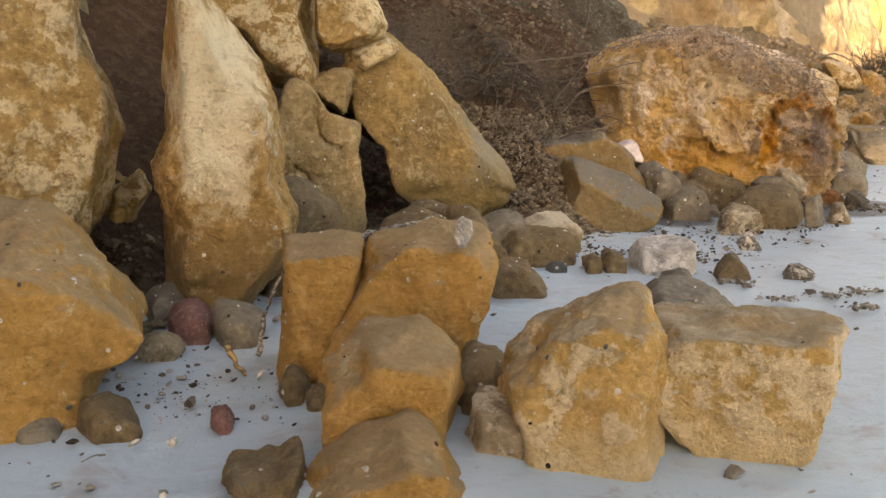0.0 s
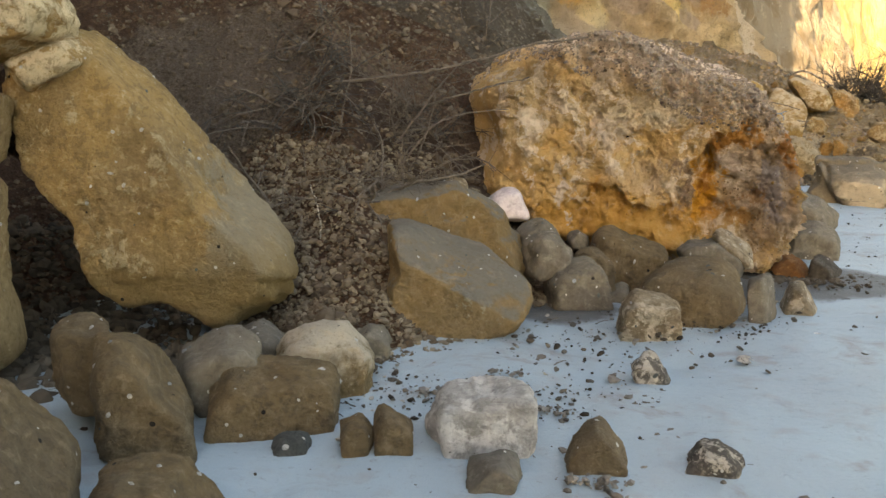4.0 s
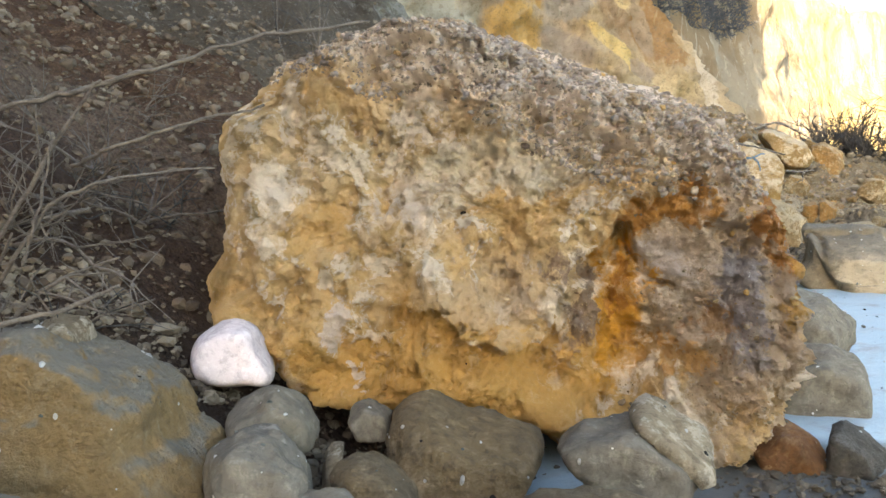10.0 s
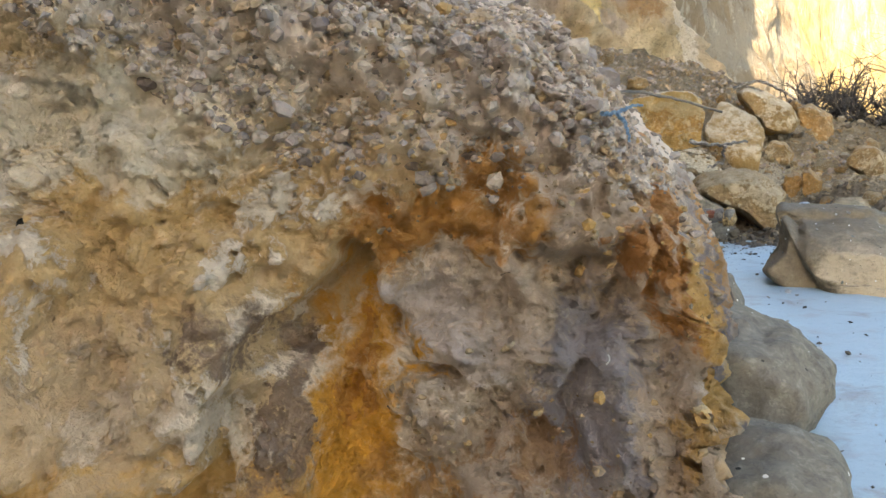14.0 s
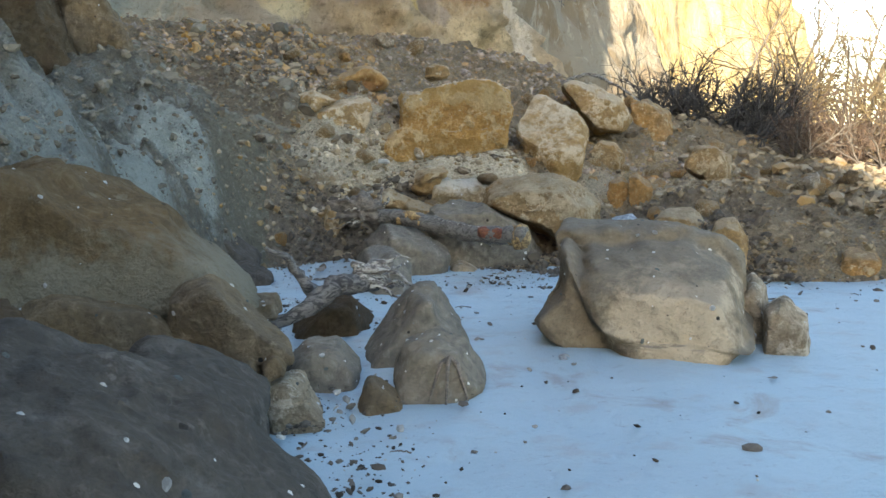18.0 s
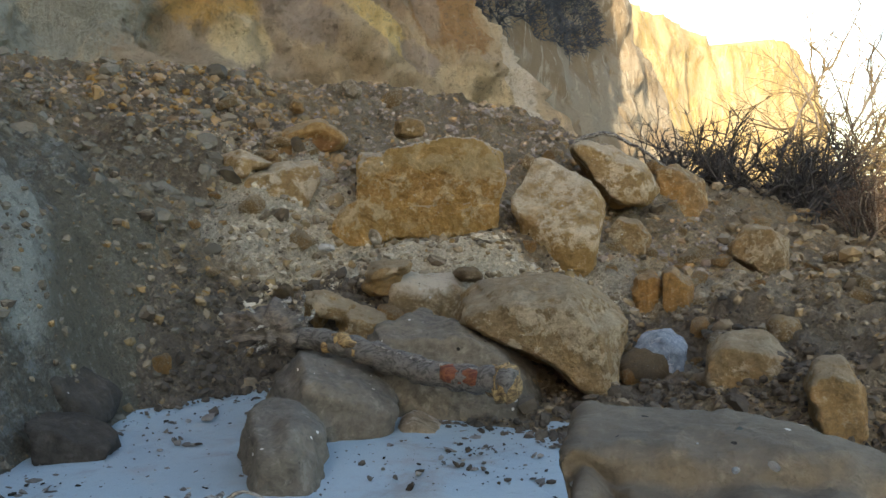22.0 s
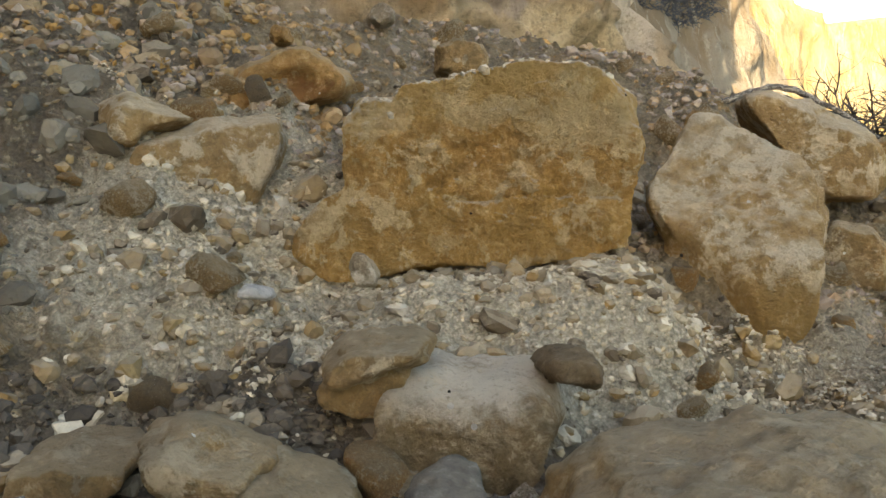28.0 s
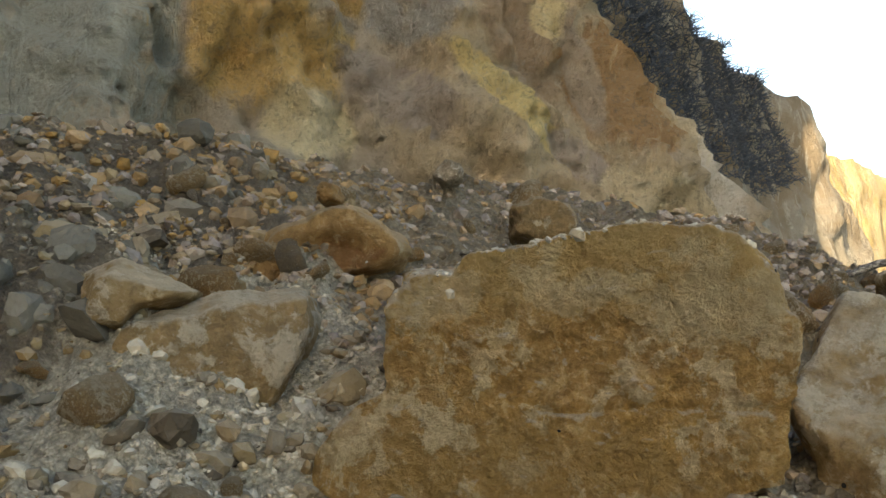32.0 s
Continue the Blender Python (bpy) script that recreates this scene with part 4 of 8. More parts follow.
def block_shape(v, d, size):
    """The main block's face: bedding grooves and a crust with broken edges."""
    u, w, front = v[:, 0], v[:, 2], np.clip(-d[:, 1] * 2 - 0.3, 0, 1)
    wob = 0.05 * vnoise(v * 5.0, 7)
    groove = np.exp(-((w + 0.07 + wob) / 0.012) ** 2) * (u > -0.1) + 0.7 * np.exp(-((w - 0.12 - wob) / 0.010) ** 2) * (np.abs(u + 0.3) < 0.25)
    step_in = 1 / (1 + np.exp((w - 0.10 - wob) * 40)) * np.exp(-((u + 0.1) / 0.6) ** 2)
    t = 3.0 * fbm(v * 5.5 + 4, 4, 61, 0.6)
    crust = 0.004 * (np.floor(t) + np.clip((t - np.floor(t)) * 8, 0, 1)) + 0.014 * fbm(v * 11, 4, 62, 0.65)
    push = front * (0.018 * groove + 0.03 * step_in + crust)
    return v + np.stack([u * 0, push, u * 0], 1)


def rock(name, at, yaw, profile, depth, material, sub, seed, label, p=44.0, chips=7, rough=1.0, lean=0.0, shape=None, group="", cuts=(), focus=0.0, tilt=0.30, blunt=0.10, snug=False):
    v, f = hull_rock(profile, depth, sub, seed, p, chips, rough, lean, shape, cuts, focus, tilt, blunt, snug)
    ob = new(name, mesh_of(name, v, f, MAT[material]))
    ob.matrix_world = pose(*at, 0, 0, yaw)
    return tagged(ob, label, "boulder" if max(np.ptp(np.array(profile), axis=0)) > 0.45 else "stone", group)

# ---- ground, slopes and cliffs ----
# the foot of the slopes, from behind the start to far along the beach
FOOT = [(-3.2, -60), (-2.6, -6), (-2.2, 2.0), (-1.9, 4.6), (-1.9, 6.9), (-1.0, 8.5), (-0.3, 8.2), (0.2, 7.7), (0.7, 7.0), (1.25, 7.4), (1.9, 8.7), (2.6, 10.2), (3.9, 11.6), (4.3, 13.2), (4.2, 15.5), (4.05, 17.4), (4.5, 19.3), (5.2, 19.95), (5.8, 19.3), (6.5, 18.5), (7.2, 18.1), (8.2, 17.6), (9.2, 17.3), (11.5, 17.6), (16, 21), (26, 46), (44, 76), (85, 110)]


def off_foot(x, y):
    """How far a place lies behind the foot line (towards the cliff)."""
    best = np.full(x.shape, 1e9)
    for (ax, ay), (bx, by) in zip(FOOT, FOOT[1:]):
        ex, ey = bx - ax, by - ay
        t = np.clip(((x - ax) * ex + (y - ay) * ey) / (ex * ex + ey * ey), 0, 1)
        d = np.hypot(x - ax - t * ex, y - ay - t * ey)
        best = np.minimum(best, d)
    ring = FOOT + [(85, 900), (-900, 900), (-900, -60)]
    within = np.zeros(x.shape, bool)
    for (ax, ay), (bx, by) in zip(ring, ring[1:] + ring[:1]):
        if ay != by:
            within ^= ((ay > y) != (by > y)) & (x < (bx - ax) * (y - ay) / (by - ay) + ax)
    return np.where(within, best, -best)


def slope_height(x, y):
    """Steep scree along the first half; then a debris tongue that climbs to the left and back, with a thin apron on the right."""
    d = off_foot(x, y)
    q = np.stack([x, y, np.zeros_like(x)], axis=-1).reshape(-1, 3)
    n = fbm(q * 0.9, 4, 5).reshape(x.shape)
    n2 = fbm(q * 4.0, 3, 9).reshape(x.shape)
    tongue = 0.80 - 0.28 * (x - 6) + 0.43 * (y - 21)
    late = np.clip((y - 16.5) / 2.5, 0, 1)
    rate = 0.72 * (1 - late) + 0.95 * late + 0.55 * np.exp(-((y - 17.0) / 2.5) ** 2)
    soft = np.where(d > 0, np.minimum(rate * d, np.maximum(tongue, 0.13 * d)), 0.7 * d)
    early = np.where(d > 0, rate * d, 0.7 * d)
    z = early * (1 - late) + soft * late
    z = np.where((z > 2.55) & (y > 15), 2.55 + 0.22 * (z - 2.55), z)
    z = np.where(y > 15, np.minimum(z, 1.0 + 0.55 * np.maximum(10.4 - x, 0) + 0.04 * np.maximum(d, 0)), z)
    up = np.maximum(d, 0)
    crumbly = np.clip(up, 0, 0.4) * late * (0.16 * fbm(q * 1.9, 3, 17).reshape(x.shape) + 0.13 * (1 - 2 * np.abs(fbm(q * 4.5, 3, 15, 0.6).reshape(x.shape))) + 0.05 * (1 - 2 * np.abs(fbm(q * 13.0, 2, 16).reshape(x.shape))))
    # the steep dusty bank in the corner, cut by runnels
    inner = np.exp(-((y - 17.6) / 2.7) ** 4) * np.clip((4.9 - x) / 0.5, 0, 1)
    lift = np.clip((up - 0.02) / 0.42, 0, 1)
    ridges = 0.20 * (1 - 2 * np.abs(fbm(q * 2.3 + 3, 4, 25, 0.55).reshape(x.shape))) + 0.07 * (1 - 2 * np.abs(fbm(q * 8.0, 3, 26).reshape(x.shape)))
    bank = inner * (0.60 * lift * lift * (3 - 2 * lift) + np.clip(up, 0, 0.5) * 1.3 * ridges) + 0.35 * np.exp(-((x - 3.1) / 0.9) ** 2 - ((y - 20.4) / 1.1) ** 2)
    out = z + bank + crumbly + np.clip(up, 0, 1.5) * 0.10 * n + np.clip(up + 0.15, 0, 0.6) * 0.10 * n2 - 0.03
    # the ledge of pale spoil on which the main block lies
    ledge = np.exp(-((x - 6.62) / 0.68) ** 6 - ((y - 21.25) / 0.42) ** 4)
    return out * (1 - ledge) + ledge * (0.87 + 0.11 * (x - 6.1) + 0.03 * n2)


def grid(xs, ys, height):
    x, y = np.meshgrid(xs, ys)
    z = height(x, y)
    v = np.stack([x, y, z], axis=-1).reshape(-1, 3)
    w = len(xs)
    i = (np.arange(len(ys) - 1)[:, None] * w + np.arange(w - 1)[None, :]).ravel()
    return v, np.stack([i, i + 1, i + w + 1, i + w], axis=1)


def sand_height(x, y):
    q = np.stack([x, y, np.zeros_like(x)], axis=-1).reshape(-1, 3)
    near = np.exp(-((x - 4) / 14) ** 2 - ((y - 10) / 22) ** 2)
    return (0.035 * fbm(q * 0.8, 3, 2).reshape(x.shape) + 0.010 * fbm(q * 5, 3, 3).reshape(x.shape)) * near - 0.012


xs = np.concatenate([[-3000, -400, -80, -20], np.arange(-6, 14, 0.16), [16, 22, 40, 120, 600, 3000]])
ys = np.concatenate([[-3000, -400, -80, -20], np.arange(-5, 22, 0.16), [25, 35, 70, 200, 700, 3000]])
v, f = grid(xs, ys, sand_height)
ground = tagged(new("ground", mesh_of("ground", v, f, SAND)), "pale grey-blue beach sand strewn with bits", "sand", kind="structure")

v, f = grid(np.arange(-5.5, 4.6, 0.06), np.arange(1.0, 12.61, 0.06), slope_height)
keep = v[f].mean(axis=1)[:, 2] > -0.25
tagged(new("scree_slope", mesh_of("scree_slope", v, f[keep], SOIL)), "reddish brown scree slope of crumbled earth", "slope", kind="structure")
v, f = grid(np.concatenate([np.arange(-4.5, 1.0, 0.2), np.arange(1.0, 4.56, 0.04)]), np.arange(12.58, 20.6, 0.045), slope_height)
keep = v[f].mean(axis=1)[:, 2] > -0.25
tagged(new("corner_slope", mesh_of("corner_slope", v, f[keep], CORNER)), "grey dusty slope in the shaded corner", "slope", kind="structure")
v, f = grid(np.concatenate([np.arange(-1, 4.0, 0.1), np.arange(4.0, 9.5, 0.035), np.arange(9.5, 12.5, 0.08), np.arange(12.5, 26, 0.4)]), np.concatenate([np.arange(16.9, 18.6, 0.07), np.arange(18.6, 22.4, 0.035), np.arange(22.4, 28, 0.07), np.arange(28, 34, 0.3)]), slope_height)
mean = v[f].mean(axis=1)
keep = (mean[:, 2] > -0.25) & ((mean[:, 0] > 4.5) | (mean[:, 1] > 20.5))
tagged(new("debris_slope", mesh_of("debris_slope", v, f[keep], DEBRIS)), "dusty slope of landslide debris under the cliff", "slope", kind="structure")


def curtain(name, line, low, high, back, material, label, seed, step_m=0.25, rugged=1.0, top_wave=1.5, knee=None, crest=None):
    """A cliff face above a line on the plan, leaning back, broken into buttresses and ledges, with a ragged crest and a flat top behind."""
    pts = np.array(line, float)
    seg = np.hypot(*np.diff(pts, axis=0).T)
    s = np.concatenate([[0], np.cumsum(seg)])
    u = np.linspace(0, s[-1], max(int(s[-1] / step_m), 8))
    px, py = np.interp(u, s, pts[:, 0]), np.interp(u, s, pts[:, 1])
    k = max(int(3.0 / step_m), 1)
    ker = np.ones(2 * k + 1) / (2 * k + 1)
    px, py = (np.convolve(np.pad(a, k, "edge"), ker, "valid") for a in (px, py))
    tx, ty = np.gradient(px), np.gradient(py)
    ln = np.hypot(tx, ty)
    nx, ny = -ty / ln, tx / ln
    rows = max(int((high - low) / step_m), 8)
    h = np.linspace(0, 1, rows)
    if knee:
        h = np.concatenate([np.arange(0, 5.6, 0.075), np.arange(5.6, high - low, 0.8), [high - low]]) / (high - low)
        rows = len(h)
    top = high + top_wave * fbm(np.stack([u * 0.15, u * 0, u * 0], 1), 4, seed)
    if crest:
        top = np.interp(u / s[-1], *zip(*crest)) + 0.25 * fbm(np.stack([u * 0.5, u * 0, u * 0], 1), 4, seed)
    z = low + h[:, None] * (top - low)[None, :]
    U = np.broadcast_to(u, z.shape)
    q = np.stack([U * 0.22, z * 0.10, z * 0], -1).reshape(-1, 3)
    r = np.stack([U * 0.9, z * 0.5, z * 0], -1).reshape(-1, 3)
    c = np.stack([U * 2.6, z * 2.0, z * 0], -1).reshape(-1, 3)
    b = (1 - 2 * np.abs(fbm(q, 4, seed + 1))) * 1.1 + 0.40 * fbm(r, 4, seed + 2) + 0.10 * fbm(c, 4, seed + 3, 0.6)
    rise = z - low
    if knee:
        e = np.stack([U * 1.5 + 0.25 * z, z * 0.9, z * 0], -1).reshape(-1, 3)
        g = np.stack([U * 5.0, z * 4.0, z * 0], -1).reshape(-1, 3)
        shelf = 2.5 * fbm(e * 0.9 + 4, 3, seed + 9)
        b = b + 0.20 * (1 - 2 * np.abs(fbm(e, 4, seed + 7, 0.6))) + 0.13 * (np.floor(shelf) + np.clip((shelf - np.floor(shelf)) * 5, 0, 1)) + 0.06 * fbm(g, 4, seed + 8, 0.65)
    off = back * (h[:, None] ** 0.8) * (high - low) if knee is None else back * np.minimum(rise, knee) + 0.05 * np.maximum(rise - knee, 0)
    off = off - rugged * b.reshape(z.shape)
    x, y = px + nx * off, py + ny * off
    v = np.stack([x, y, z], -1)
    flat = v[-1].copy() + np.stack([nx * 60, ny * 60, np.full_like(nx, 2.0)], -1)
    v = np.concatenate([v.reshape(-1, 3), flat])
    w = len(u)
    i = (np.arange(rows)[:, None] * w + np.arange(w - 1)[None, :]).ravel()
    f = np.stack([i, i + 1, i + w + 1, i + w], 1)
    return tagged(new(name, mesh_of(name, v, f, material)), label, "cliff", kind="structure")


# added out of view; its low top lets the sun reach the far bushes
curtain("cliff_south", [(-6.6, -75), (-6.4, -50), (-6.2, -28)], 0.0, 12.5, 0.25, NEARCLIFF, "unseen lower cliff behind the start, shaping the sun's shadow line", 13, 0.6)
# the unseen stretch behind the start is tall to keep sun off the beach
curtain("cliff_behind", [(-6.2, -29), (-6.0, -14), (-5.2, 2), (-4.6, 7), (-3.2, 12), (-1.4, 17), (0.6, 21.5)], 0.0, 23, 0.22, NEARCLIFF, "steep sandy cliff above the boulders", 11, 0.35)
# the high upper wall, out of view, is added to shade the spur
curtain("cliff_near", [(-0.4, 20.0), (1.6, 23.6), (3.6, 25.9), (6.0, 27.0), (8.0, 27.9), (9.3, 28.8), (9.9, 31.0), (9.6, 38.0), (9.5, 52.0)], 0.8, 26, 0.50, UPPERCLIFF, "streaked ochre and grey cliff face over the debris", 23, 0.085, 0.9, knee=5.5)
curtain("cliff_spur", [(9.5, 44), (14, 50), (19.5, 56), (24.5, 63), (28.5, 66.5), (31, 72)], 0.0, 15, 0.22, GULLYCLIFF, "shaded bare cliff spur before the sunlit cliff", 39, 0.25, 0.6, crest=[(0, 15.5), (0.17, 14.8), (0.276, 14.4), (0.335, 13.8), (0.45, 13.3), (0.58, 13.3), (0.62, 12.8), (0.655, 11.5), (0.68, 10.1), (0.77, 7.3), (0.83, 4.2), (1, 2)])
curtain("cliff_far", [(17, 66), (25, 79), (33, 90), (43, 102), (60, 115), (70, 125), (78, 150)], 0.0, 17.5, 0.22, FARCLIFF, "sunlit yellow cliff running out along the beach", 41, 0.5, 0.45, crest=[(0, 17.8), (0.25, 17.9), (0.31, 18.2), (0.375, 18.1), (0.46, 17.2), (0.485, 16.7), (0.55, 17.6), (0.61, 19.0), (0.68, 17.5), (0.72, 15), (0.753, 12), (1, 10)])

# ---- boulders and stones ----
rock("cliff_boulder", (-2.67, 4.62, 1.02), 27, [(-0.70, -1.00), (-0.16, -1.06), (0.33, -0.93), (0.50, -0.72), (0.57, -0.56), (0.62, -0.33), (0.72, -0.14), (0.75, 0.03), (0.67, 0.41), (0.53, 0.65), (0.53, 1.05), (-0.48, 1.03)], 1.60, "mottled", 5, 1, "mottled pale sandstone boulder leaning over smaller boulders", rough=0.6, snug=True)
rock("boulder", (-1.76, 2.91, 0.33), 27, [(-0.47, -0.56), (-0.04, -0.59), (0.23, -0.57), (0.34, -0.51), (0.47, -0.27), (0.58, -0.17), (0.60, -0.05), (0.47, 0.12), (0.32, 0.33), (0.15, 0.46), (-0.40, 0.52)], 1.10, "ochre", 6, 2, "smooth ochre sandstone boulder spotted with shells", rough=0.6, snug=True)
rock("tall_boulder", (-1.33, 4.75, 0.81), 17, [(-0.24, 1.18), (-0.30, 0.95), (-0.34, 0.49), (-0.33, 0.23), (-0.39, -0.03), (-0.39, -0.30), (-0.37, -0.57), (-0.32, -0.83), (-0.14, -0.95), (0.13, -0.94), (0.34, -0.72), (0.49, -0.31), (0.39, -0.06), (0.43, 0.16), (0.37, 0.43), (0.24, 0.67), (0.12, 0.82), (-0.07, 1.03), (-0.09, 1.18)], 1.30, "paletop", 6, 3, "tall sandstone boulder bleached pale above, brown below", rough=0.6, snug=True)
rock("upper_boulder", (-1.57, 6.99, 1.85), 14, [(-0.65, 0.40), (-0.59, 0.12), (-0.22, -0.28), (0.06, -0.63), (0.44, -0.52), (0.43, -0.17), (0.42, 0.19), (0.47, 0.44)], 1.20, "mottled", 5, 4, "mottled ochre boulder wedged above grey slabs", rough=0.6, snug=True)
rock("cap_stone", (-0.87, 7.01, 1.90), 9, [(-0.29, 0.34), (-0.27, -0.31), (-0.11, -0.34), (0.29, -0.17), (0.08, 0.26)], 0.50, "mottled", 5, 5, "cracked ochre stone lying on the leaning slab", rough=0.6)
rock("wedge_stone", (-1.00, 6.85, 1.26), 10, [(-0.07, -0.13), (0.09, -0.22), (0.16, -0.03), (0.16, 0.13), (0.02, 0.18), (-0.25, 0.04)], 0.35, "tanslab", 5, 6, "small ochre wedge stone caught between slabs", rough=0.6, snug=True)
rock("wedge_stone", (-0.69, 7.10, 1.56), 8, [(-0.20, 0.03), (-0.18, -0.11), (-0.06, -0.15), (0.20, 0.01), (0.12, 0.15)], 0.40, "mottled", 4, 7, "small ochre wedge stone caught between slabs", rough=0.6)
rock("grey_slab", (-1.06, 6.45, 0.71), 10, [(-0.28, 0.47), (-0.41, 0.14), (-0.40, -0.14), (-0.03, -0.40), (0.26, -0.65), (0.40, -0.57), (0.32, -0.10), (0.31, 0.10), (0.34, 0.27), (0.04, 0.40), (-0.02, 0.60), (-0.23, 0.61)], 0.45, "tanslab", 5, 8, "cracked grey-brown sandstone slab leaning on the bank", chips=3, tilt=0.1, blunt=0.04, rough=0.45, shape=cracked_shape, snug=True)
rock("leaning_slab", (-0.28, 7.40, 0.87), 4, [(-0.63, 0.42), (-0.70, 0.20), (-0.49, 0.06), (-0.31, -0.10), (-0.24, -0.43), (-0.09, -0.64), (0.19, -0.71), (0.43, -0.79), (0.68, -0.61), (0.76, -0.41), (0.69, -0.24), (0.53, -0.08), (0.23, 0.33), (-0.04, 0.60), (-0.24, 0.78), (-0.45, 0.89), (-0.65, 0.76)], 0.80, "slab", 6, 10, "large leaning ochre slab over a dark hollow", rough=0.5, snug=True)
rock("split_block", (-0.49, 3.35, 0.31), 11, [(-0.15, -0.04), (-0.19, -0.39), (-0.09, -0.41), (0.04, -0.34), (0.06, -0.19), (0.10, -0.07), (0.22, 0.14), (0.25, 0.29), (0.15, 0.32), (0.00, 0.30), (-0.14, 0.28)], 0.60, "ochre", 6, 11, "ochre half of a split sandstone block", chips=3, tilt=0.12, rough=0.5, snug=True)
rock("split_block", (-0.01, 3.35, 0.31), 4, [(-0.26, 0.15), (-0.38, -0.07), (-0.42, -0.31), (-0.06, -0.33), (0.13, -0.36), (0.27, -0.25), (0.32, -0.01), (0.38, 0.20), (0.37, 0.33), (0.23, 0.36), (0.07, 0.36), (-0.11, 0.31), (-0.22, 0.30)], 0.65, "ochre", 6, 12, "ochre half of a split sandstone block crusted white", chips=4, tilt=0.12, rough=0.5, snug=True)
rock("boulder", (-0.02, 2.46, 0.18), 6, [(-0.24, -0.21), (-0.21, -0.39), (-0.03, -0.36), (0.21, -0.30), (0.27, -0.06), (0.26, 0.12), (0.10, 0.26), (-0.12, 0.25), (-0.24, 0.12)], 0.55, "ochre", 5, 13, "ochre angular boulder with a grey worn top", chips=4, rough=0.5, snug=True)
rock("boulder", (0.03, 1.94, 0.00), 8, [(-0.27, -0.15), (0.27, -0.17), (0.28, -0.02), (0.20, 0.06), (0.16, 0.19), (0.05, 0.23), (-0.14, 0.15), (-0.25, 0.07), (-0.29, -0.01)], 0.50, "ochre", 5, 14, "low ochre boulder with white shell specks", rough=0.6, snug=True)
rock("boulder", (-0.38, 2.00, 0.03), 14, [(-0.07, -0.20), (0.12, -0.21), (0.16, -0.13), (0.10, 0.11), (0.03, 0.05), (-0.01, 0.08), (-0.14, 0.05), (-0.18, -0.11)], 0.30, "greyochre", 5, 15, "small ochre boulder half sunk in sand", rough=0.5, snug=True)
rock("round_boulder", (0.74, 2.54, 0.22), -5, [(-0.33, -0.12), (-0.22, -0.35), (-0.10, -0.39), (0.03, -0.44), (0.19, -0.41), (0.29, -0.30), (0.28, 0.05), (0.24, 0.21), (0.20, 0.34), (0.11, 0.36), (-0.01, 0.30), (-0.21, 0.21), (-0.33, 0.07), (-0.36, -0.05)], 0.60, "eroded", 6, 16, "rounded ochre boulder with pitted pale face", p=24, rough=0.5, snug=True)
rock("wedge_block", (1.36, 2.69, 0.22), -15, [(-0.35, 0.07), (-0.29, -0.25), (-0.08, -0.36), (0.13, -0.43), (0.28, -0.21), (0.33, -0.00), (0.35, 0.21), (0.31, 0.24), (0.13, 0.22), (-0.18, 0.22), (-0.38, 0.21)], 0.62, "eroded", 6, 17, "ochre wedge-shaped block with a worn grey top", chips=3, tilt=0.12, rough=0.45, snug=True)
rock("boulder", (1.42, 4.45, -0.11), -7, [(-0.40, -0.27), (0.44, -0.18), (0.40, 0.06), (0.28, 0.19), (0.17, 0.27), (0.04, 0.31), (-0.12, 0.32), (-0.27, 0.16), (-0.42, -0.06)], 0.70, "grey", 5, 18, "low dark grey boulder lying on sand", p=24, rough=0.5, snug=True)
rock("boulder", (0.30, 2.88, 0.05), 1, [(-0.10, 0.14), (-0.08, -0.21), (0.07, -0.16), (0.10, 0.09), (0.02, 0.21)], 0.30, "greyochre", 4, 19, "small grey-brown boulder between larger ones", rough=0.5)
rock("boulder", (0.38, 2.46, 0.06), 0, [(-0.11, -0.22), (0.05, -0.22), (0.14, -0.19), (0.15, 0.02), (0.04, 0.11), (-0.09, 0.12), (-0.15, -0.18)], 0.30, "whitish", 5, 20, "small stone crusted with pale barnacles", rough=0.6, snug=True)
rock("boulder", (-0.06, 4.85, 0.24), 13, [(-0.33, -0.06), (-0.16, -0.19), (0.02, -0.29), (0.19, -0.29), (0.33, -0.20), (0.33, -0.02), (0.22, 0.13), (0.11, 0.25), (-0.05, 0.32), (-0.23, 0.25), (-0.34, 0.14)], 0.60, "greyochre", 5, 21, "grey-brown rounded boulder on the sand", p=24, rough=0.5, snug=True)
rock("boulder", (-1.00, 5.39, 0.18), 21, [(-0.33, -0.37), (0.31, -0.44), (0.35, -0.18), (0.35, 0.08), (0.27, 0.31), (0.10, 0.47), (-0.10, 0.50), (-0.28, 0.35), (-0.38, -0.08)], 0.70, "greyochre", 5, 22, "grey-brown boulder behind the split block", rough=0.5, snug=True)
rock("boulder", (0.48, 5.07, 0.08), 6, [(-0.10, -0.23), (0.10, -0.24), (0.24, -0.09), (0.10, 0.11), (-0.08, 0.12), (-0.18, 0.09), (-0.22, -0.00)], 0.35, "greyochre", 5, 23, "grey-brown stone lying on the sand", p=30, rough=0.5, snug=True)
rock("boulder", (-1.27, 3.90, 0.02), 18, [(-0.11, 0.07), (-0.08, -0.15), (0.11, -0.15), (0.10, 0.11), (-0.02, 0.15)], 0.35, "red", 4, 24, "dark purple-red boulder in the hollow", rough=0.6)
rock("boulder", (-1.00, 3.88, 0.02), 16, [(-0.12, 0.09), (-0.11, -0.13), (0.12, -0.13), (0.11, 0.09), (-0.06, 0.13)], 0.35, "grey", 4, 25, "grey boulder in the hollow", rough=0.5)
rock("boulder", (-1.49, 4.37, 0.01), 19, [(-0.18, 0.10), (-0.16, -0.12), (0.16, -0.14), (0.18, 0.08), (0.01, 0.14)], 0.35, "grey", 4, 26, "grey boulder in the hollow", rough=0.5)
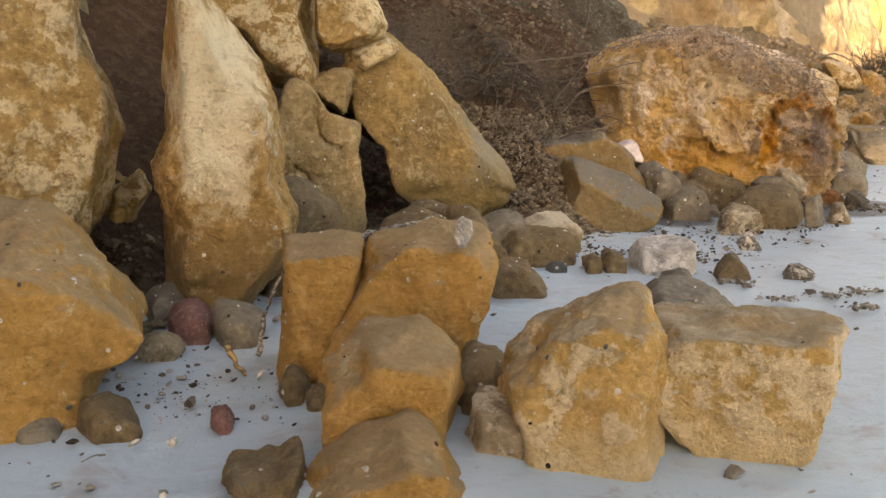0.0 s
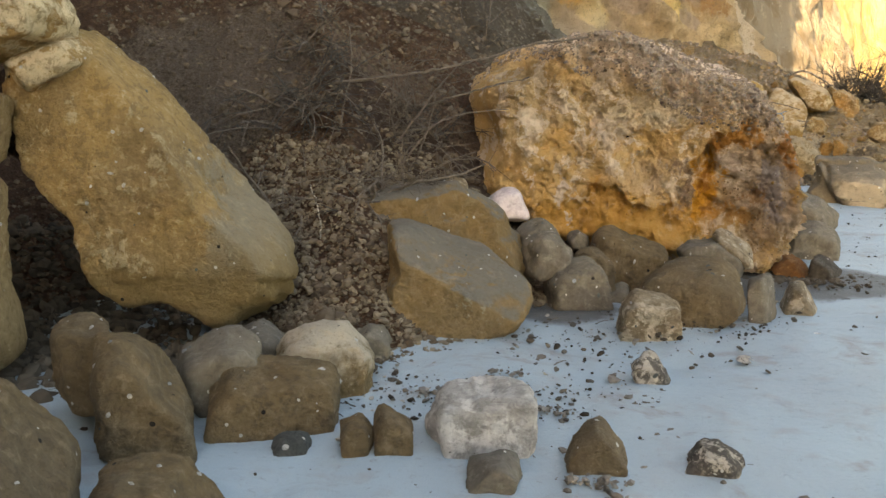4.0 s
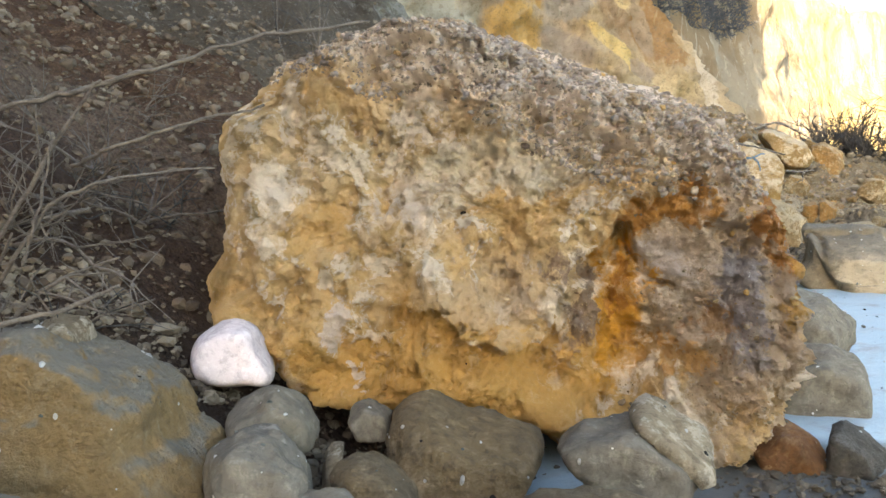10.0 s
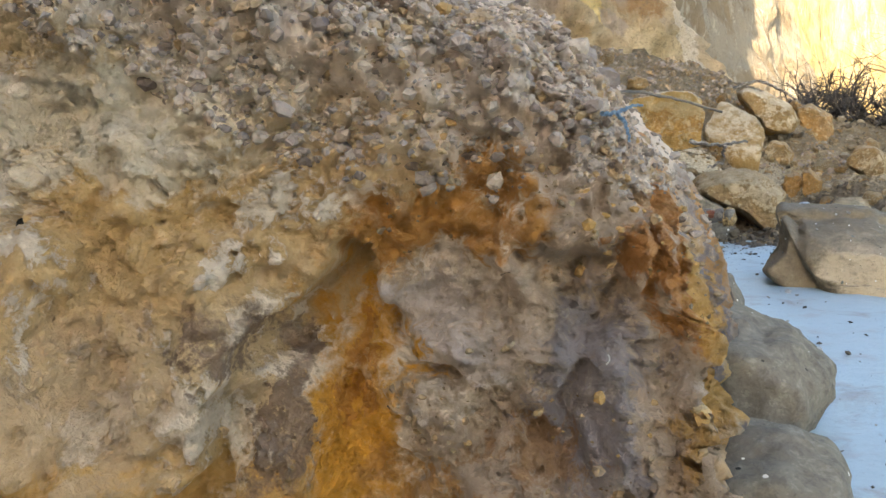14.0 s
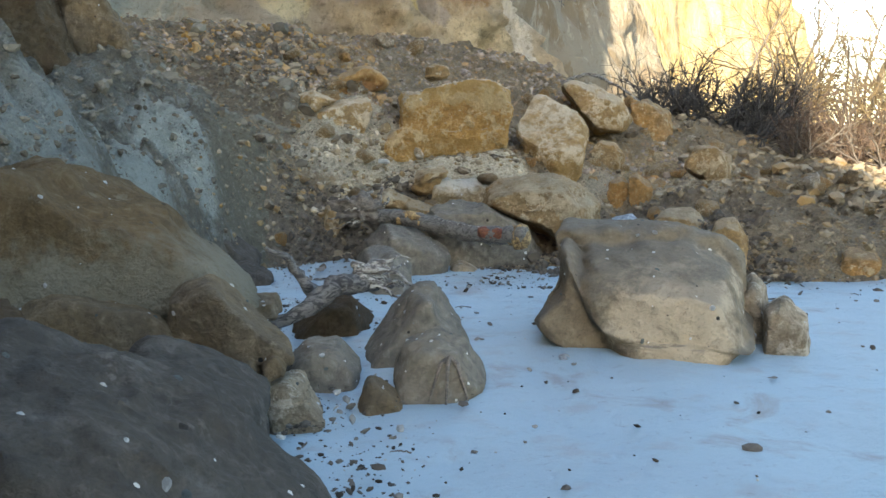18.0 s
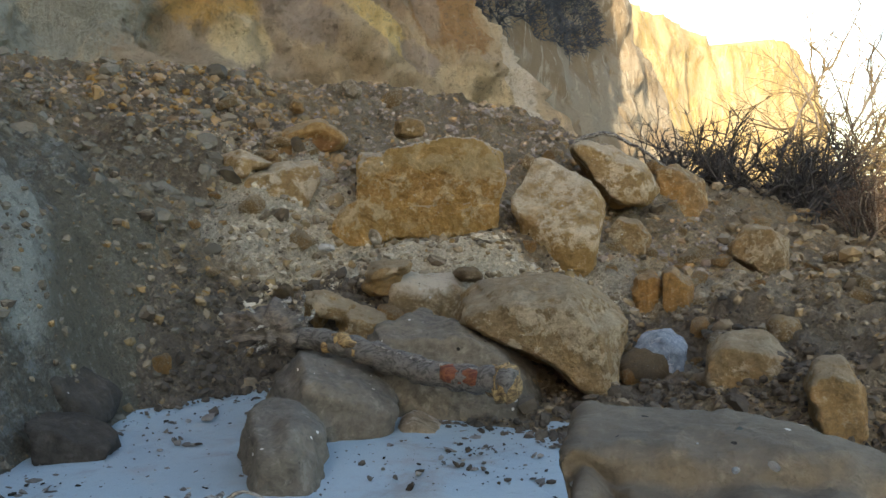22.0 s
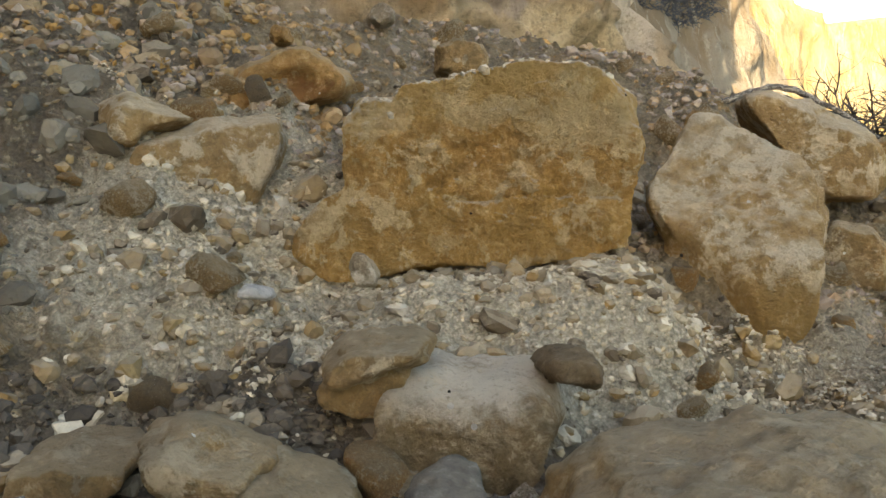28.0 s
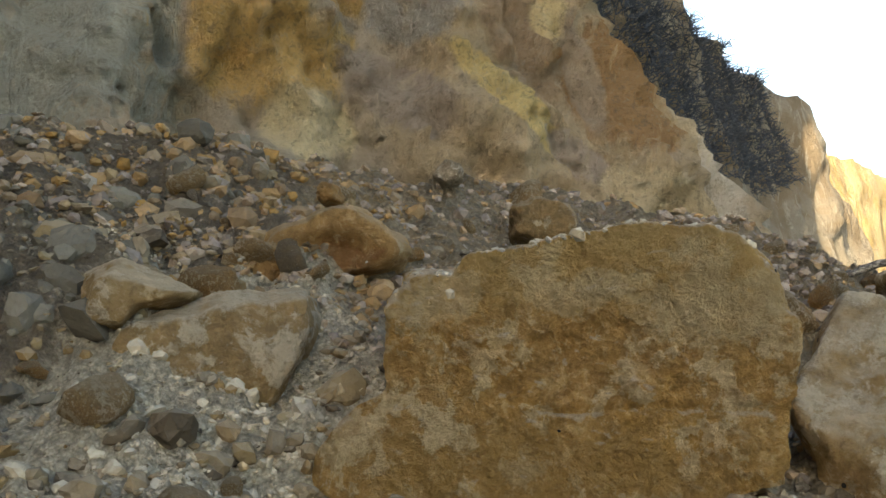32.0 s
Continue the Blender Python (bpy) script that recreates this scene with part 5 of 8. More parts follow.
rock("boulder", (-1.30, 3.53, 0.00), 20, [(-0.12, 0.04), (-0.10, -0.09), (0.06, -0.10), (0.12, 0.04), (-0.02, 0.10)], 0.20, "whitish", 3, 27, "pale flat stone on sand", rough=0.5)
rock("boulder", (-1.15, 2.54, -0.01), 23, [(-0.11, -0.12), (0.09, -0.11), (0.11, 0.02), (-0.03, 0.12), (-0.11, 0.09)], 0.30, "greyochre", 4, 28, "small brown stone on sand", rough=0.5)
rock("boulder", (-1.42, 2.47, -0.03), 27, [(-0.09, 0.04), (-0.08, -0.05), (0.08, -0.08), (0.09, 0.04), (-0.01, 0.08)], 0.20, "grey", 3, 29, "small grey stone on sand", rough=0.5)
rock("boulder", (-0.49, 2.89, 0.02), 12, [(-0.06, 0.07), (-0.04, -0.12), (0.04, -0.12), (0.06, 0.04), (0.01, 0.12)], 0.20, "greyochre", 4, 30, "small stone beside the split block", rough=0.5)
rock("boulder", (-0.37, 2.79, 0.01), 11, [(-0.05, 0.04), (-0.04, -0.09), (0.04, -0.09), (0.05, 0.04), (-0.00, 0.09)], 0.15, "greyochre", 3, 31, "small stone beside the split block", rough=0.5)
rock("pink_stone", (-0.71, 2.56, -0.00), 17, [(-0.05, 0.01), (0.01, -0.07), (0.05, 0.01), (0.02, 0.07), (-0.03, 0.06)], 0.12, "red", 3, 32, "small crimson stone on the sand", rough=0.6)
rock("boulder", (-2.78, 6.62, 0.34), 23, [(-0.23, 0.13), (-0.12, -0.28), (0.15, -0.27), (0.23, 0.11), (-0.01, 0.28)], 0.30, "ochre", 4, 33, "ochre rock jammed in the dark crevice", rough=0.6)
rock("boulder", (-0.15, 6.06, 0.25), 23, [(-0.12, -0.09), (0.00, -0.21), (0.11, -0.21), (0.11, 0.18), (-0.02, 0.20), (-0.11, 0.16), (-0.13, 0.07)], 0.40, "greyochre", 5, 34, "upright half of a cracked brown boulder", p=30, chips=3, rough=0.5, snug=True)
rock("boulder", (0.20, 5.75, 0.19), 20, [(-0.16, -0.18), (0.08, -0.25), (0.21, -0.18), (0.19, 0.03), (0.08, 0.19), (-0.03, 0.27), (-0.16, 0.25), (-0.18, 0.09)], 0.45, "greyochre", 5, 35, "brown half of a cracked boulder", p=24, rough=0.5, snug=True)
rock("boulder", (0.37, 6.29, 0.13), 15, [(-0.19, 0.09), (-0.10, -0.20), (0.17, 0.01), (0.19, 0.20), (0.04, 0.20)], 0.40, "grey", 4, 36, "flat grey boulder at the foot of the slab", rough=0.5)
rock("boulder", (0.41, 6.90, 0.06), 13, [(-0.14, 0.11), (-0.04, -0.17), (0.10, -0.15), (0.14, 0.09), (0.05, 0.17)], 0.35, "grey", 4, 37, "small grey boulder at the foot of the slab", rough=0.5)
rock("boulder", (0.81, 6.65, 0.11), 9, [(-0.22, -0.25), (0.06, -0.32), (0.23, -0.26), (0.23, 0.03), (0.09, 0.18), (-0.05, 0.18), (-0.19, 0.12), (-0.25, 0.01)], 0.40, "whitetop", 5, 38, "flat-topped ochre boulder with a white crust", rough=0.6, snug=True)
rock("block", (0.68, 6.11, 0.10), 12, [(-0.30, -0.16), (-0.13, -0.28), (0.15, -0.31), (0.27, -0.20), (0.28, 0.07), (0.23, 0.13), (0.03, 0.15), (-0.22, 0.15), (-0.29, 0.05)], 0.40, "greyochre", 5, 39, "rectangular grey-brown block with white shells", rough=0.5, snug=True)
rock("round_stone", (0.97, 7.25, 0.03), 6, [(-0.11, 0.05), (-0.09, -0.11), (0.07, -0.13), (0.11, 0.05), (-0.01, 0.13)], 0.20, "grey", 4, 40, "rounded grey stone with a hollow", rough=0.5)
rock("cracked_stone", (1.06, 5.85, 0.01), 7, [(-0.07, 0.07), (-0.05, -0.07), (0.07, -0.11), (0.07, 0.03), (0.02, 0.11)], 0.20, "greyochre", 4, 41, "cracked brown stone on the sand", rough=0.5)
rock("cracked_stone", (1.21, 5.86, 0.02), 5, [(-0.08, 0.04), (-0.07, -0.13), (0.07, -0.12), (0.08, 0.07), (-0.04, 0.13)], 0.20, "greyochre", 4, 42, "cracked brown stone on the sand", rough=0.5)
rock("slate_stone", (0.80, 5.79, -0.01), 11, [(-0.08, 0.02), (-0.05, -0.07), (0.06, -0.06), (0.08, 0.06), (-0.03, 0.07)], 0.12, "slate", 3, 43, "small blue-grey slate stone on the sand", rough=0.6)
rock("white_stone", (1.58, 5.98, 0.10), -0, [(-0.19, -0.25), (0.01, -0.28), (0.22, -0.11), (0.20, 0.13), (-0.02, 0.11), (-0.16, 0.10), (-0.24, -0.04)], 0.35, "whitecrust", 5, 44, "white encrusted block on the sand", rough=0.6, snug=True)
rock("stone", (2.02, 5.72, 0.01), -7, [(-0.12, 0.00), (-0.10, -0.15), (0.11, -0.12), (0.12, 0.03), (0.01, 0.15), (-0.07, 0.10)], 0.25, "greyochre", 4, 45, "rounded stone half buried in sand", rough=0.5)
rock("stone", (1.62, 5.58, -0.02), -1, [(-0.11, 0.02), (-0.08, -0.09), (0.07, -0.08), (0.11, 0.03), (0.03, 0.09), (-0.06, 0.07)], 0.25, "grey", 4, 46, "rounded stone half buried in sand", rough=0.5)
rock("stone", (2.45, 6.90, 0.01), -11, [(-0.12, 0.03), (-0.01, -0.11), (0.12, -0.08), (0.04, 0.07), (-0.04, 0.11)], 0.20, "barnacle", 4, 47, "dark stone crusted with white barnacles", rough=0.6)
rock("stone", (2.46, 5.69, -0.01), -14, [(-0.13, -0.08), (-0.10, -0.10), (0.09, -0.08), (0.13, 0.04), (0.02, 0.10), (-0.06, 0.08)], 0.20, "barnacle", 4, 48, "dark stone crusted with white barnacles", rough=0.6)
rock("red_stone", (4.60, 8.11, 0.12), -25, [(-0.16, -0.28), (0.24, -0.25), (0.34, -0.09), (0.26, 0.10), (0.04, 0.18), (-0.17, 0.15), (-0.30, 0.03), (-0.32, -0.17)], 0.40, "salmon", 5, 49, "salmon red rounded stone on the sand", p=16, rough=0.6, snug=True)
rock("split_boulder", (1.38, 7.93, 0.25), 1, [(-0.41, 0.04), (-0.27, -0.26), (-0.12, -0.46), (0.07, -0.49), (0.26, -0.45), (0.42, -0.26), (0.50, -0.05), (0.49, 0.02), (0.39, 0.09), (0.21, 0.20), (-0.03, 0.29), (-0.27, 0.39), (-0.37, 0.38), (-0.41, 0.31)], 0.70, "split", 6, 50, "lower half of a split ochre boulder", cuts=[(0.42, -0.55, 0.72, 0.235)], rough=0.35, snug=True)
rock("split_boulder", (1.30, 8.90, 0.45), 1, [(-0.51, -0.12), (-0.20, -0.29), (0.16, -0.30), (0.45, -0.36), (0.56, -0.31), (0.56, -0.13), (0.44, 0.13), (0.32, 0.24), (0.06, 0.36), (-0.06, 0.34), (-0.33, 0.31), (-0.51, 0.24), (-0.60, 0.06)], 0.60, "split", 6, 51, "upper half of a split ochre boulder", rough=0.5, snug=True)
rock("cap_stone", (1.38, 9.00, 0.77), 1, [(-0.09, -0.04), (0.09, -0.06), (0.08, 0.04), (-0.04, 0.06)], 0.20, "whitish", 4, 52, "pale crusted stone on the split boulder", rough=0.5)
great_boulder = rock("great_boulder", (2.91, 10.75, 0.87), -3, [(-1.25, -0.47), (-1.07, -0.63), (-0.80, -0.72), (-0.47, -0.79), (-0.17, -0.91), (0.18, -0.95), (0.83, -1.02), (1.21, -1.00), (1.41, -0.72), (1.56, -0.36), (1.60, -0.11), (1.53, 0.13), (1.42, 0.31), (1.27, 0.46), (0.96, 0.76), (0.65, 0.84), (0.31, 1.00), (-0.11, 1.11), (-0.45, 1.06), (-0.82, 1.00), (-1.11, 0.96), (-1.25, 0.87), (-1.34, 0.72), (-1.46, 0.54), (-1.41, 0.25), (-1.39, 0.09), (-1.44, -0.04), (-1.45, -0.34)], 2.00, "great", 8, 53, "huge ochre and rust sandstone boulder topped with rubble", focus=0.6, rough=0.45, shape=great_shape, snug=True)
rock("pink_stone", (1.80, 9.65, 0.55), 11, [(-0.15, -0.08), (-0.01, -0.13), (0.15, -0.13), (0.17, -0.06), (0.09, 0.13), (0.00, 0.16), (-0.13, 0.10), (-0.18, 0.01)], 0.25, "pink", 4, 54, "pale pink rounded stone between boulders", p=13, rough=0.2, snug=True)
rock("foot_stone", (2.04, 8.85, 0.28), 10, [(-0.14, -0.14), (-0.05, -0.18), (0.08, -0.15), (0.19, -0.04), (0.17, 0.07), (0.07, 0.17), (-0.04, 0.18), (-0.15, 0.11), (-0.17, -0.00)], 0.40, "grey", 5, 55, "grey rounded stone heaped at the boulder's foot", p=13, rough=0.5, snug=True)
rock("foot_stone", (2.25, 8.65, 0.08), 7, [(-0.21, -0.13), (-0.13, -0.35), (0.15, -0.34), (0.21, -0.09), (0.18, 0.12), (0.10, 0.21), (-0.03, 0.23), (-0.13, 0.17), (-0.21, 0.07)], 0.40, "grey", 5, 56, "grey rounded stone heaped at the boulder's foot", p=13, rough=0.5, snug=True)
rock("foot_stone", (2.02, 9.30, 0.37), 9, [(-0.11, -0.10), (0.11, -0.11), (0.18, -0.04), (0.13, 0.06), (0.00, 0.14), (-0.14, 0.07), (-0.17, -0.00)], 0.35, "grey", 4, 57, "grey rounded stone heaped at the boulder's foot", p=13, rough=0.5, snug=True)
rock("foot_stone", (2.42, 9.00, 0.18), 4, [(-0.08, -0.08), (0.06, -0.29), (0.14, -0.17), (0.13, 0.02), (-0.00, 0.15), (-0.09, 0.15), (-0.16, 0.08)], 0.30, "greyochre", 5, 58, "grey rounded stone heaped at the boulder's foot", p=13, rough=0.5, snug=True)
rock("foot_stone", (2.70, 9.35, 0.21), -1, [(-0.20, -0.16), (-0.03, -0.36), (0.19, -0.21), (0.33, -0.01), (0.29, 0.08), (0.05, 0.14), (-0.12, 0.22), (-0.22, 0.19), (-0.28, 0.06)], 0.50, "greyochre", 5, 59, "grey rounded stone heaped at the boulder's foot", p=13, rough=0.5, snug=True)
rock("foot_stone", (3.30, 9.26, 0.21), -10, [(-0.22, -0.04), (-0.07, -0.20), (0.13, -0.25), (0.25, -0.06), (0.23, 0.06), (0.04, 0.16), (-0.16, 0.14), (-0.27, 0.07)], 0.50, "grey", 5, 60, "grey rounded stone heaped at the boulder's foot", p=13, rough=0.5, snug=True)
rock("foot_stone", (2.34, 9.60, 0.31), 4, [(-0.09, 0.00), (-0.06, -0.07), (0.07, -0.07), (0.09, 0.01), (-0.02, 0.07)], 0.20, "grey", 4, 61, "grey rounded stone heaped at the boulder's foot", rough=0.5)
rock("foot_stone", (2.22, 9.35, 0.14), 6, [(-0.05, -0.13), (-0.01, -0.15), (0.03, 0.03), (0.05, 0.15), (-0.02, 0.12)], 0.20, "whitish", 4, 62, "grey rounded stone heaped at the boulder's foot", rough=0.5)
rock("foot_stone", (3.44, 9.20, 0.28), -12, [(-0.15, 0.11), (0.14, -0.15), (0.15, 0.01), (-0.10, 0.15)], 0.30, "whitish", 4, 63, "grey rounded stone heaped at the boulder's foot", rough=0.5)
rock("foot_stone", (2.99, 8.43, 0.09), -13, [(-0.37, 0.09), (-0.34, -0.16), (-0.13, -0.25), (0.24, -0.23), (0.37, -0.02), (0.27, 0.22), (-0.11, 0.25)], 0.60, "greyochre", 5, 64, "broad grey boulder with white shells on the sand", p=13, rough=0.5)
rock("foot_stone", (2.61, 7.95, 0.04), -11, [(-0.18, -0.26), (-0.03, -0.31), (0.16, -0.28), (0.22, -0.18), (0.19, 0.12), (0.06, 0.16), (-0.09, 0.18), (-0.17, 0.11), (-0.21, -0.17)], 0.35, "whitish", 5, 65, "small boulder with a white crusted face", rough=0.5, snug=True)
rock("foot_stone", (3.43, 8.41, 0.08), -17, [(-0.09, 0.13), (-0.05, -0.21), (0.09, -0.14), (0.04, 0.21)], 0.25, "grey", 4, 66, "grey rounded stone heaped at the boulder's foot", rough=0.5)
rock("foot_stone", (3.78, 8.67, 0.05), -19, [(-0.13, -0.14), (0.02, -0.17), (0.13, -0.11), (-0.03, 0.17)], 0.25, "whitish", 4, 67, "grey rounded stone heaped at the boulder's foot", rough=0.5)
rock("foot_stone", (2.56, 8.90, -0.02), -9, [(-0.10, 0.05), (-0.05, -0.11), (0.10, -0.07), (0.06, 0.11)], 0.30, "grey", 4, 68, "grey rounded stone heaped at the boulder's foot", rough=0.5)
rock("rust_stone", (4.10, 9.90, 0.02), -17, [(-0.16, 0.05), (-0.05, -0.14), (0.16, -0.09), (0.13, 0.08), (-0.04, 0.14)], 0.35, "rust", 4, 69, "rust brown layered stone on the sand", rough=0.6)
rock("foot_stone", (4.86, 11.91, 0.19), -19, [(-0.27, -0.43), (-0.01, -0.41), (0.23, -0.32), (0.32, -0.00), (0.32, 0.09), (0.17, 0.21), (-0.01, 0.29), (-0.19, 0.33)], 0.70, "grey", 5, 70, "grey wedge-shaped boulder beside the great boulder", p=13, rough=0.5, snug=True)
rock("foot_stone", (4.60, 10.90, 0.06), -19, [(-0.22, -0.37), (0.24, -0.32), (0.26, 0.04), (0.22, 0.17), (0.08, 0.24), (-0.08, 0.23), (-0.20, 0.16), (-0.26, -0.07)], 0.60, "grey", 5, 71, "round grey boulder beside the great boulder", p=13, rough=0.5, snug=True)
rock("dark_boulder", (3.75, 15.06, 0.60), 14, [(-0.83, -0.25), (-0.47, -0.36), (0.61, -0.37), (0.94, -0.30), (1.01, -0.25), (0.92, -0.12), (0.75, 0.06), (0.56, 0.25), (0.29, 0.39), (0.06, 0.46), (-0.22, 0.43), (-0.48, 0.39), (-0.80, 0.28)], 1.20, "overhang", 5, 72, "long brown boulder with a pale grey lower face", rough=0.5, snug=True)
rock("dark_boulder", (4.55, 12.65, 0.30), 10, [(-0.39, 0.24), (-0.51, 0.13), (-0.45, -0.21), (0.53, -0.34), (0.57, -0.14), (0.41, 0.06), (0.29, 0.17), (0.15, 0.28), (0.01, 0.35), (-0.16, 0.41), (-0.32, 0.32)], 0.90, "wetshadegrey", 6, 73, "broad grey-brown boulder with a smooth flat top", p=16, rough=0.5, snug=True)
rock("dark_stone", (4.60, 14.55, 0.33), 8, [(-0.17, -0.18), (-0.06, -0.19), (0.11, -0.15), (0.18, -0.12), (0.30, -0.13), (0.28, -0.05), (0.11, 0.12), (-0.00, 0.23), (-0.10, 0.23), (-0.18, 0.17), (-0.22, -0.11)], 0.45, "greyochre", 5, 74, "angular brown stone with one pale chip", p=80, chips=4, rough=0.35, cuts=[(-0.62, -0.75, -0.2, 0.15)], snug=True)
rock("dark_stone", (4.10, 14.60, 0.34), 12, [(-0.20, -0.16), (0.09, -0.18), (0.29, -0.12), (0.31, 0.03), (0.19, 0.12), (0.00, 0.16), (-0.21, 0.20), (-0.31, 0.08)], 0.50, "greyochre", 5, 75, "flat brown slab between boulders", p=60, rough=0.4, snug=True)
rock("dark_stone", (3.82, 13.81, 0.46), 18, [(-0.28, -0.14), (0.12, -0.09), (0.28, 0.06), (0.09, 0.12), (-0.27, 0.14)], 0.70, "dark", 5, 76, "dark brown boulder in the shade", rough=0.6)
rock("grey_stone", (5.02, 15.11, 0.06), 0, [(-0.15, -0.19), (-0.01, -0.22), (0.16, -0.20), (0.18, -0.03), (0.08, 0.10), (-0.08, 0.10), (-0.18, -0.00)], 0.35, "grey", 5, 77, "round grey stone on the sand", p=10, rough=0.4, snug=True)
rock("grey_stone", (5.52, 15.56, 0.10), -6, [(-0.27, -0.27), (0.22, -0.27), (0.29, -0.18), (0.22, 0.04), (0.08, 0.25), (-0.02, 0.23), (-0.18, 0.06), (-0.32, -0.13)], 0.55, "grey", 5, 78, "pyramid-shaped grey boulder on the sand", p=18, rough=0.45, snug=True)
rock("grey_stone", (5.53, 14.81, 0.10), -8, [(-0.18, -0.20), (0.02, -0.26), (0.17, -0.15), (0.22, -0.09), (0.13, 0.10), (-0.00, 0.15), (-0.14, 0.09), (-0.21, -0.02)], 0.35, "grey", 5, 79, "low grey stone on the sand", p=12, rough=0.4, snug=True)
rock("grey_stone", (5.08, 16.28, 0.06), -2, [(-0.11, -0.24), (0.20, -0.26), (0.24, -0.03), (0.10, 0.12), (-0.10, 0.12), (-0.28, -0.07)], 0.50, "dark", 4, 80, "dark stone under driftwood", rough=0.6, snug=True)
rock("grey_stone", (5.26, 14.66, 0.03), 0, [(-0.09, -0.16), (0.02, -0.18), (0.12, -0.13), (0.08, -0.02), (-0.05, 0.07), (-0.10, -0.06)], 0.20, "greyochre", 4, 81, "small low brown stone on the sand", p=12, rough=0.5, snug=True)
rock("grey_block", (6.76, 15.65, 0.17), -20, [(-0.46, 0.28), (-0.46, 0.09), (-0.56, -0.07), (-0.26, -0.38), (-0.16, -0.43), (0.14, -0.48), (0.38, -0.47), (0.50, -0.36), (0.57, -0.02), (0.55, 0.26), (0.41, 0.38), (0.20, 0.43), (-0.10, 0.44), (-0.44, 0.43), (-0.49, 0.38)], 1.15, "seablock", 6, 85, "large sea-worn grey block with a pale pitted face", shape=lobe_shape, tilt=0.06, rough=0.35, snug=True)
rock("whitish_stone", (7.37, 15.55, 0.14), -27, [(0.09, -0.28), (0.06, 0.11), (-0.01, 0.20), (-0.08, 0.10), (-0.07, -0.26)], 0.35, "whitish", 5, 86, "pale worn stone half buried in sand", p=18, rough=0.5, snug=True)
rock("whitish_stone", (7.39, 15.25, 0.10), -29, [(0.14, -0.22), (0.11, 0.05), (0.00, 0.15), (-0.10, 0.09), (-0.12, -0.23)], 0.30, "whitish", 5, 87, "pale worn stone half buried in sand", p=14, rough=0.5, snug=True)
rock("grey_stone", (5.48, 17.76, 0.08), 0, [(-0.19, -0.30), (-0.00, -0.33), (0.22, -0.30), (0.20, 0.08), (0.06, 0.22), (-0.15, 0.19), (-0.23, -0.07)], 0.70, "grey", 5, 88, "smooth grey rounded boulder on the sand", p=13, rough=0.5, snug=True)
rock("grey_stone", (5.66, 18.70, 0.05), 2, [(-0.34, -0.40), (-0.10, -0.48), (0.22, -0.32), (0.40, -0.20), (0.40, 0.10), (0.21, 0.27), (-0.11, 0.33), (-0.27, 0.19), (-0.35, -0.19)], 0.90, "grey", 6, 89, "smooth grey rounded boulder under the log", p=13, rough=0.5, snug=True)
rock("grey_slab", (6.45, 18.95, 0.12), -7, [(-0.46, 0.05), (-0.36, -0.27), (0.11, -0.42), (0.50, -0.31), (0.51, -0.07), (0.47, 0.10), (0.27, 0.25), (-0.02, 0.40), (-0.25, 0.43), (-0.44, 0.38), (-0.50, 0.29)], 0.60, "grey", 6, 90, "smooth grey slab under the log", rough=0.4, snug=True)
rock("grey_stone", (6.19, 18.50, -0.04), -4, [(-0.13, 0.07), (-0.12, -0.13), (0.11, -0.12), (0.13, 0.05), (-0.02, 0.13)], 0.30, "whitish", 4, 91, "small pale stone at the water-worn slab", rough=0.5)
rock("long_boulder", (7.03, 19.06, 0.47), -13, [(-0.25, -0.18), (0.04, -0.31), (0.29, -0.48), (0.41, -0.41), (0.50, -0.09), (0.49, 0.03), (0.33, 0.15), (0.14, 0.28), (-0.12, 0.30), (-0.40, 0.26), (-0.53, 0.19), (-0.61, 0.03)], 0.85, "dusty", 6, 92, "long dusty ochre boulder lying on rubble", rough=0.5, snug=True)
rock("dusty_stone", (6.40, 20.42, 0.52), -5, [(-0.26, -0.24), (0.09, -0.28), (0.26, -0.17), (0.33, 0.02), (0.23, 0.16), (-0.17, 0.19), (-0.28, 0.09), (-0.30, -0.12)], 0.45, "whitetop", 5, 93, "ochre stone with a white bleached face", rough=0.6, snug=True)
rock("dusty_stone", (5.68, 19.90, 0.54), -1, [(-0.13, -0.06), (0.09, -0.10), (0.22, 0.00), (-0.03, 0.10), (-0.20, 0.06)], 0.40, "dusty", 5, 94, "ochre stone in the rubble", rough=0.6, snug=True)
rock("dusty_stone", (5.67, 20.30, 0.45), 2, [(-0.16, 0.07), (-0.15, -0.08), (0.16, -0.07), (0.15, 0.08)], 0.35, "dusty", 4, 95, "ochre stone in the rubble", rough=0.6)
rock("dusty_stone", (5.17, 20.29, 0.37), 6, [(-0.07, -0.23), (0.06, -0.07), (0.23, 0.03), (0.25, 0.10), (0.03, 0.13), (-0.12, 0.08), (-0.22, -0.25)], 0.40, "dusty", 5, 96, "ochre stone in the rubble", rough=0.5, snug=True)
rock("dusty_stone", (6.09, 20.60, 0.61), 2, [(-0.15, -0.03), (-0.09, -0.09), (0.08, -0.06), (0.15, 0.09), (0.03, 0.09)], 0.30, "dusty", 4, 97, "ochre stone in the rubble", rough=0.6)
rock("dusty_stone", (5.91, 19.85, 0.39), 6, [(-0.02, -0.25), (0.13, -0.11), (0.21, -0.02), (0.18, 0.08), (-0.02, 0.15), (-0.15, 0.12), (-0.18, -0.15)], 0.40, "dusty", 5, 98, "ochre stone in the rubble", rough=0.5, snug=True)
rock("dusty_stone", (5.65, 20.18, 0.49), 8, [(-0.06, -0.19), (0.11, -0.16), (0.17, 0.02), (0.04, 0.09), (-0.12, 0.08), (-0.16, -0.06)], 0.30, "dusty", 5, 99, "ochre stone in the rubble", rough=0.5, snug=True)
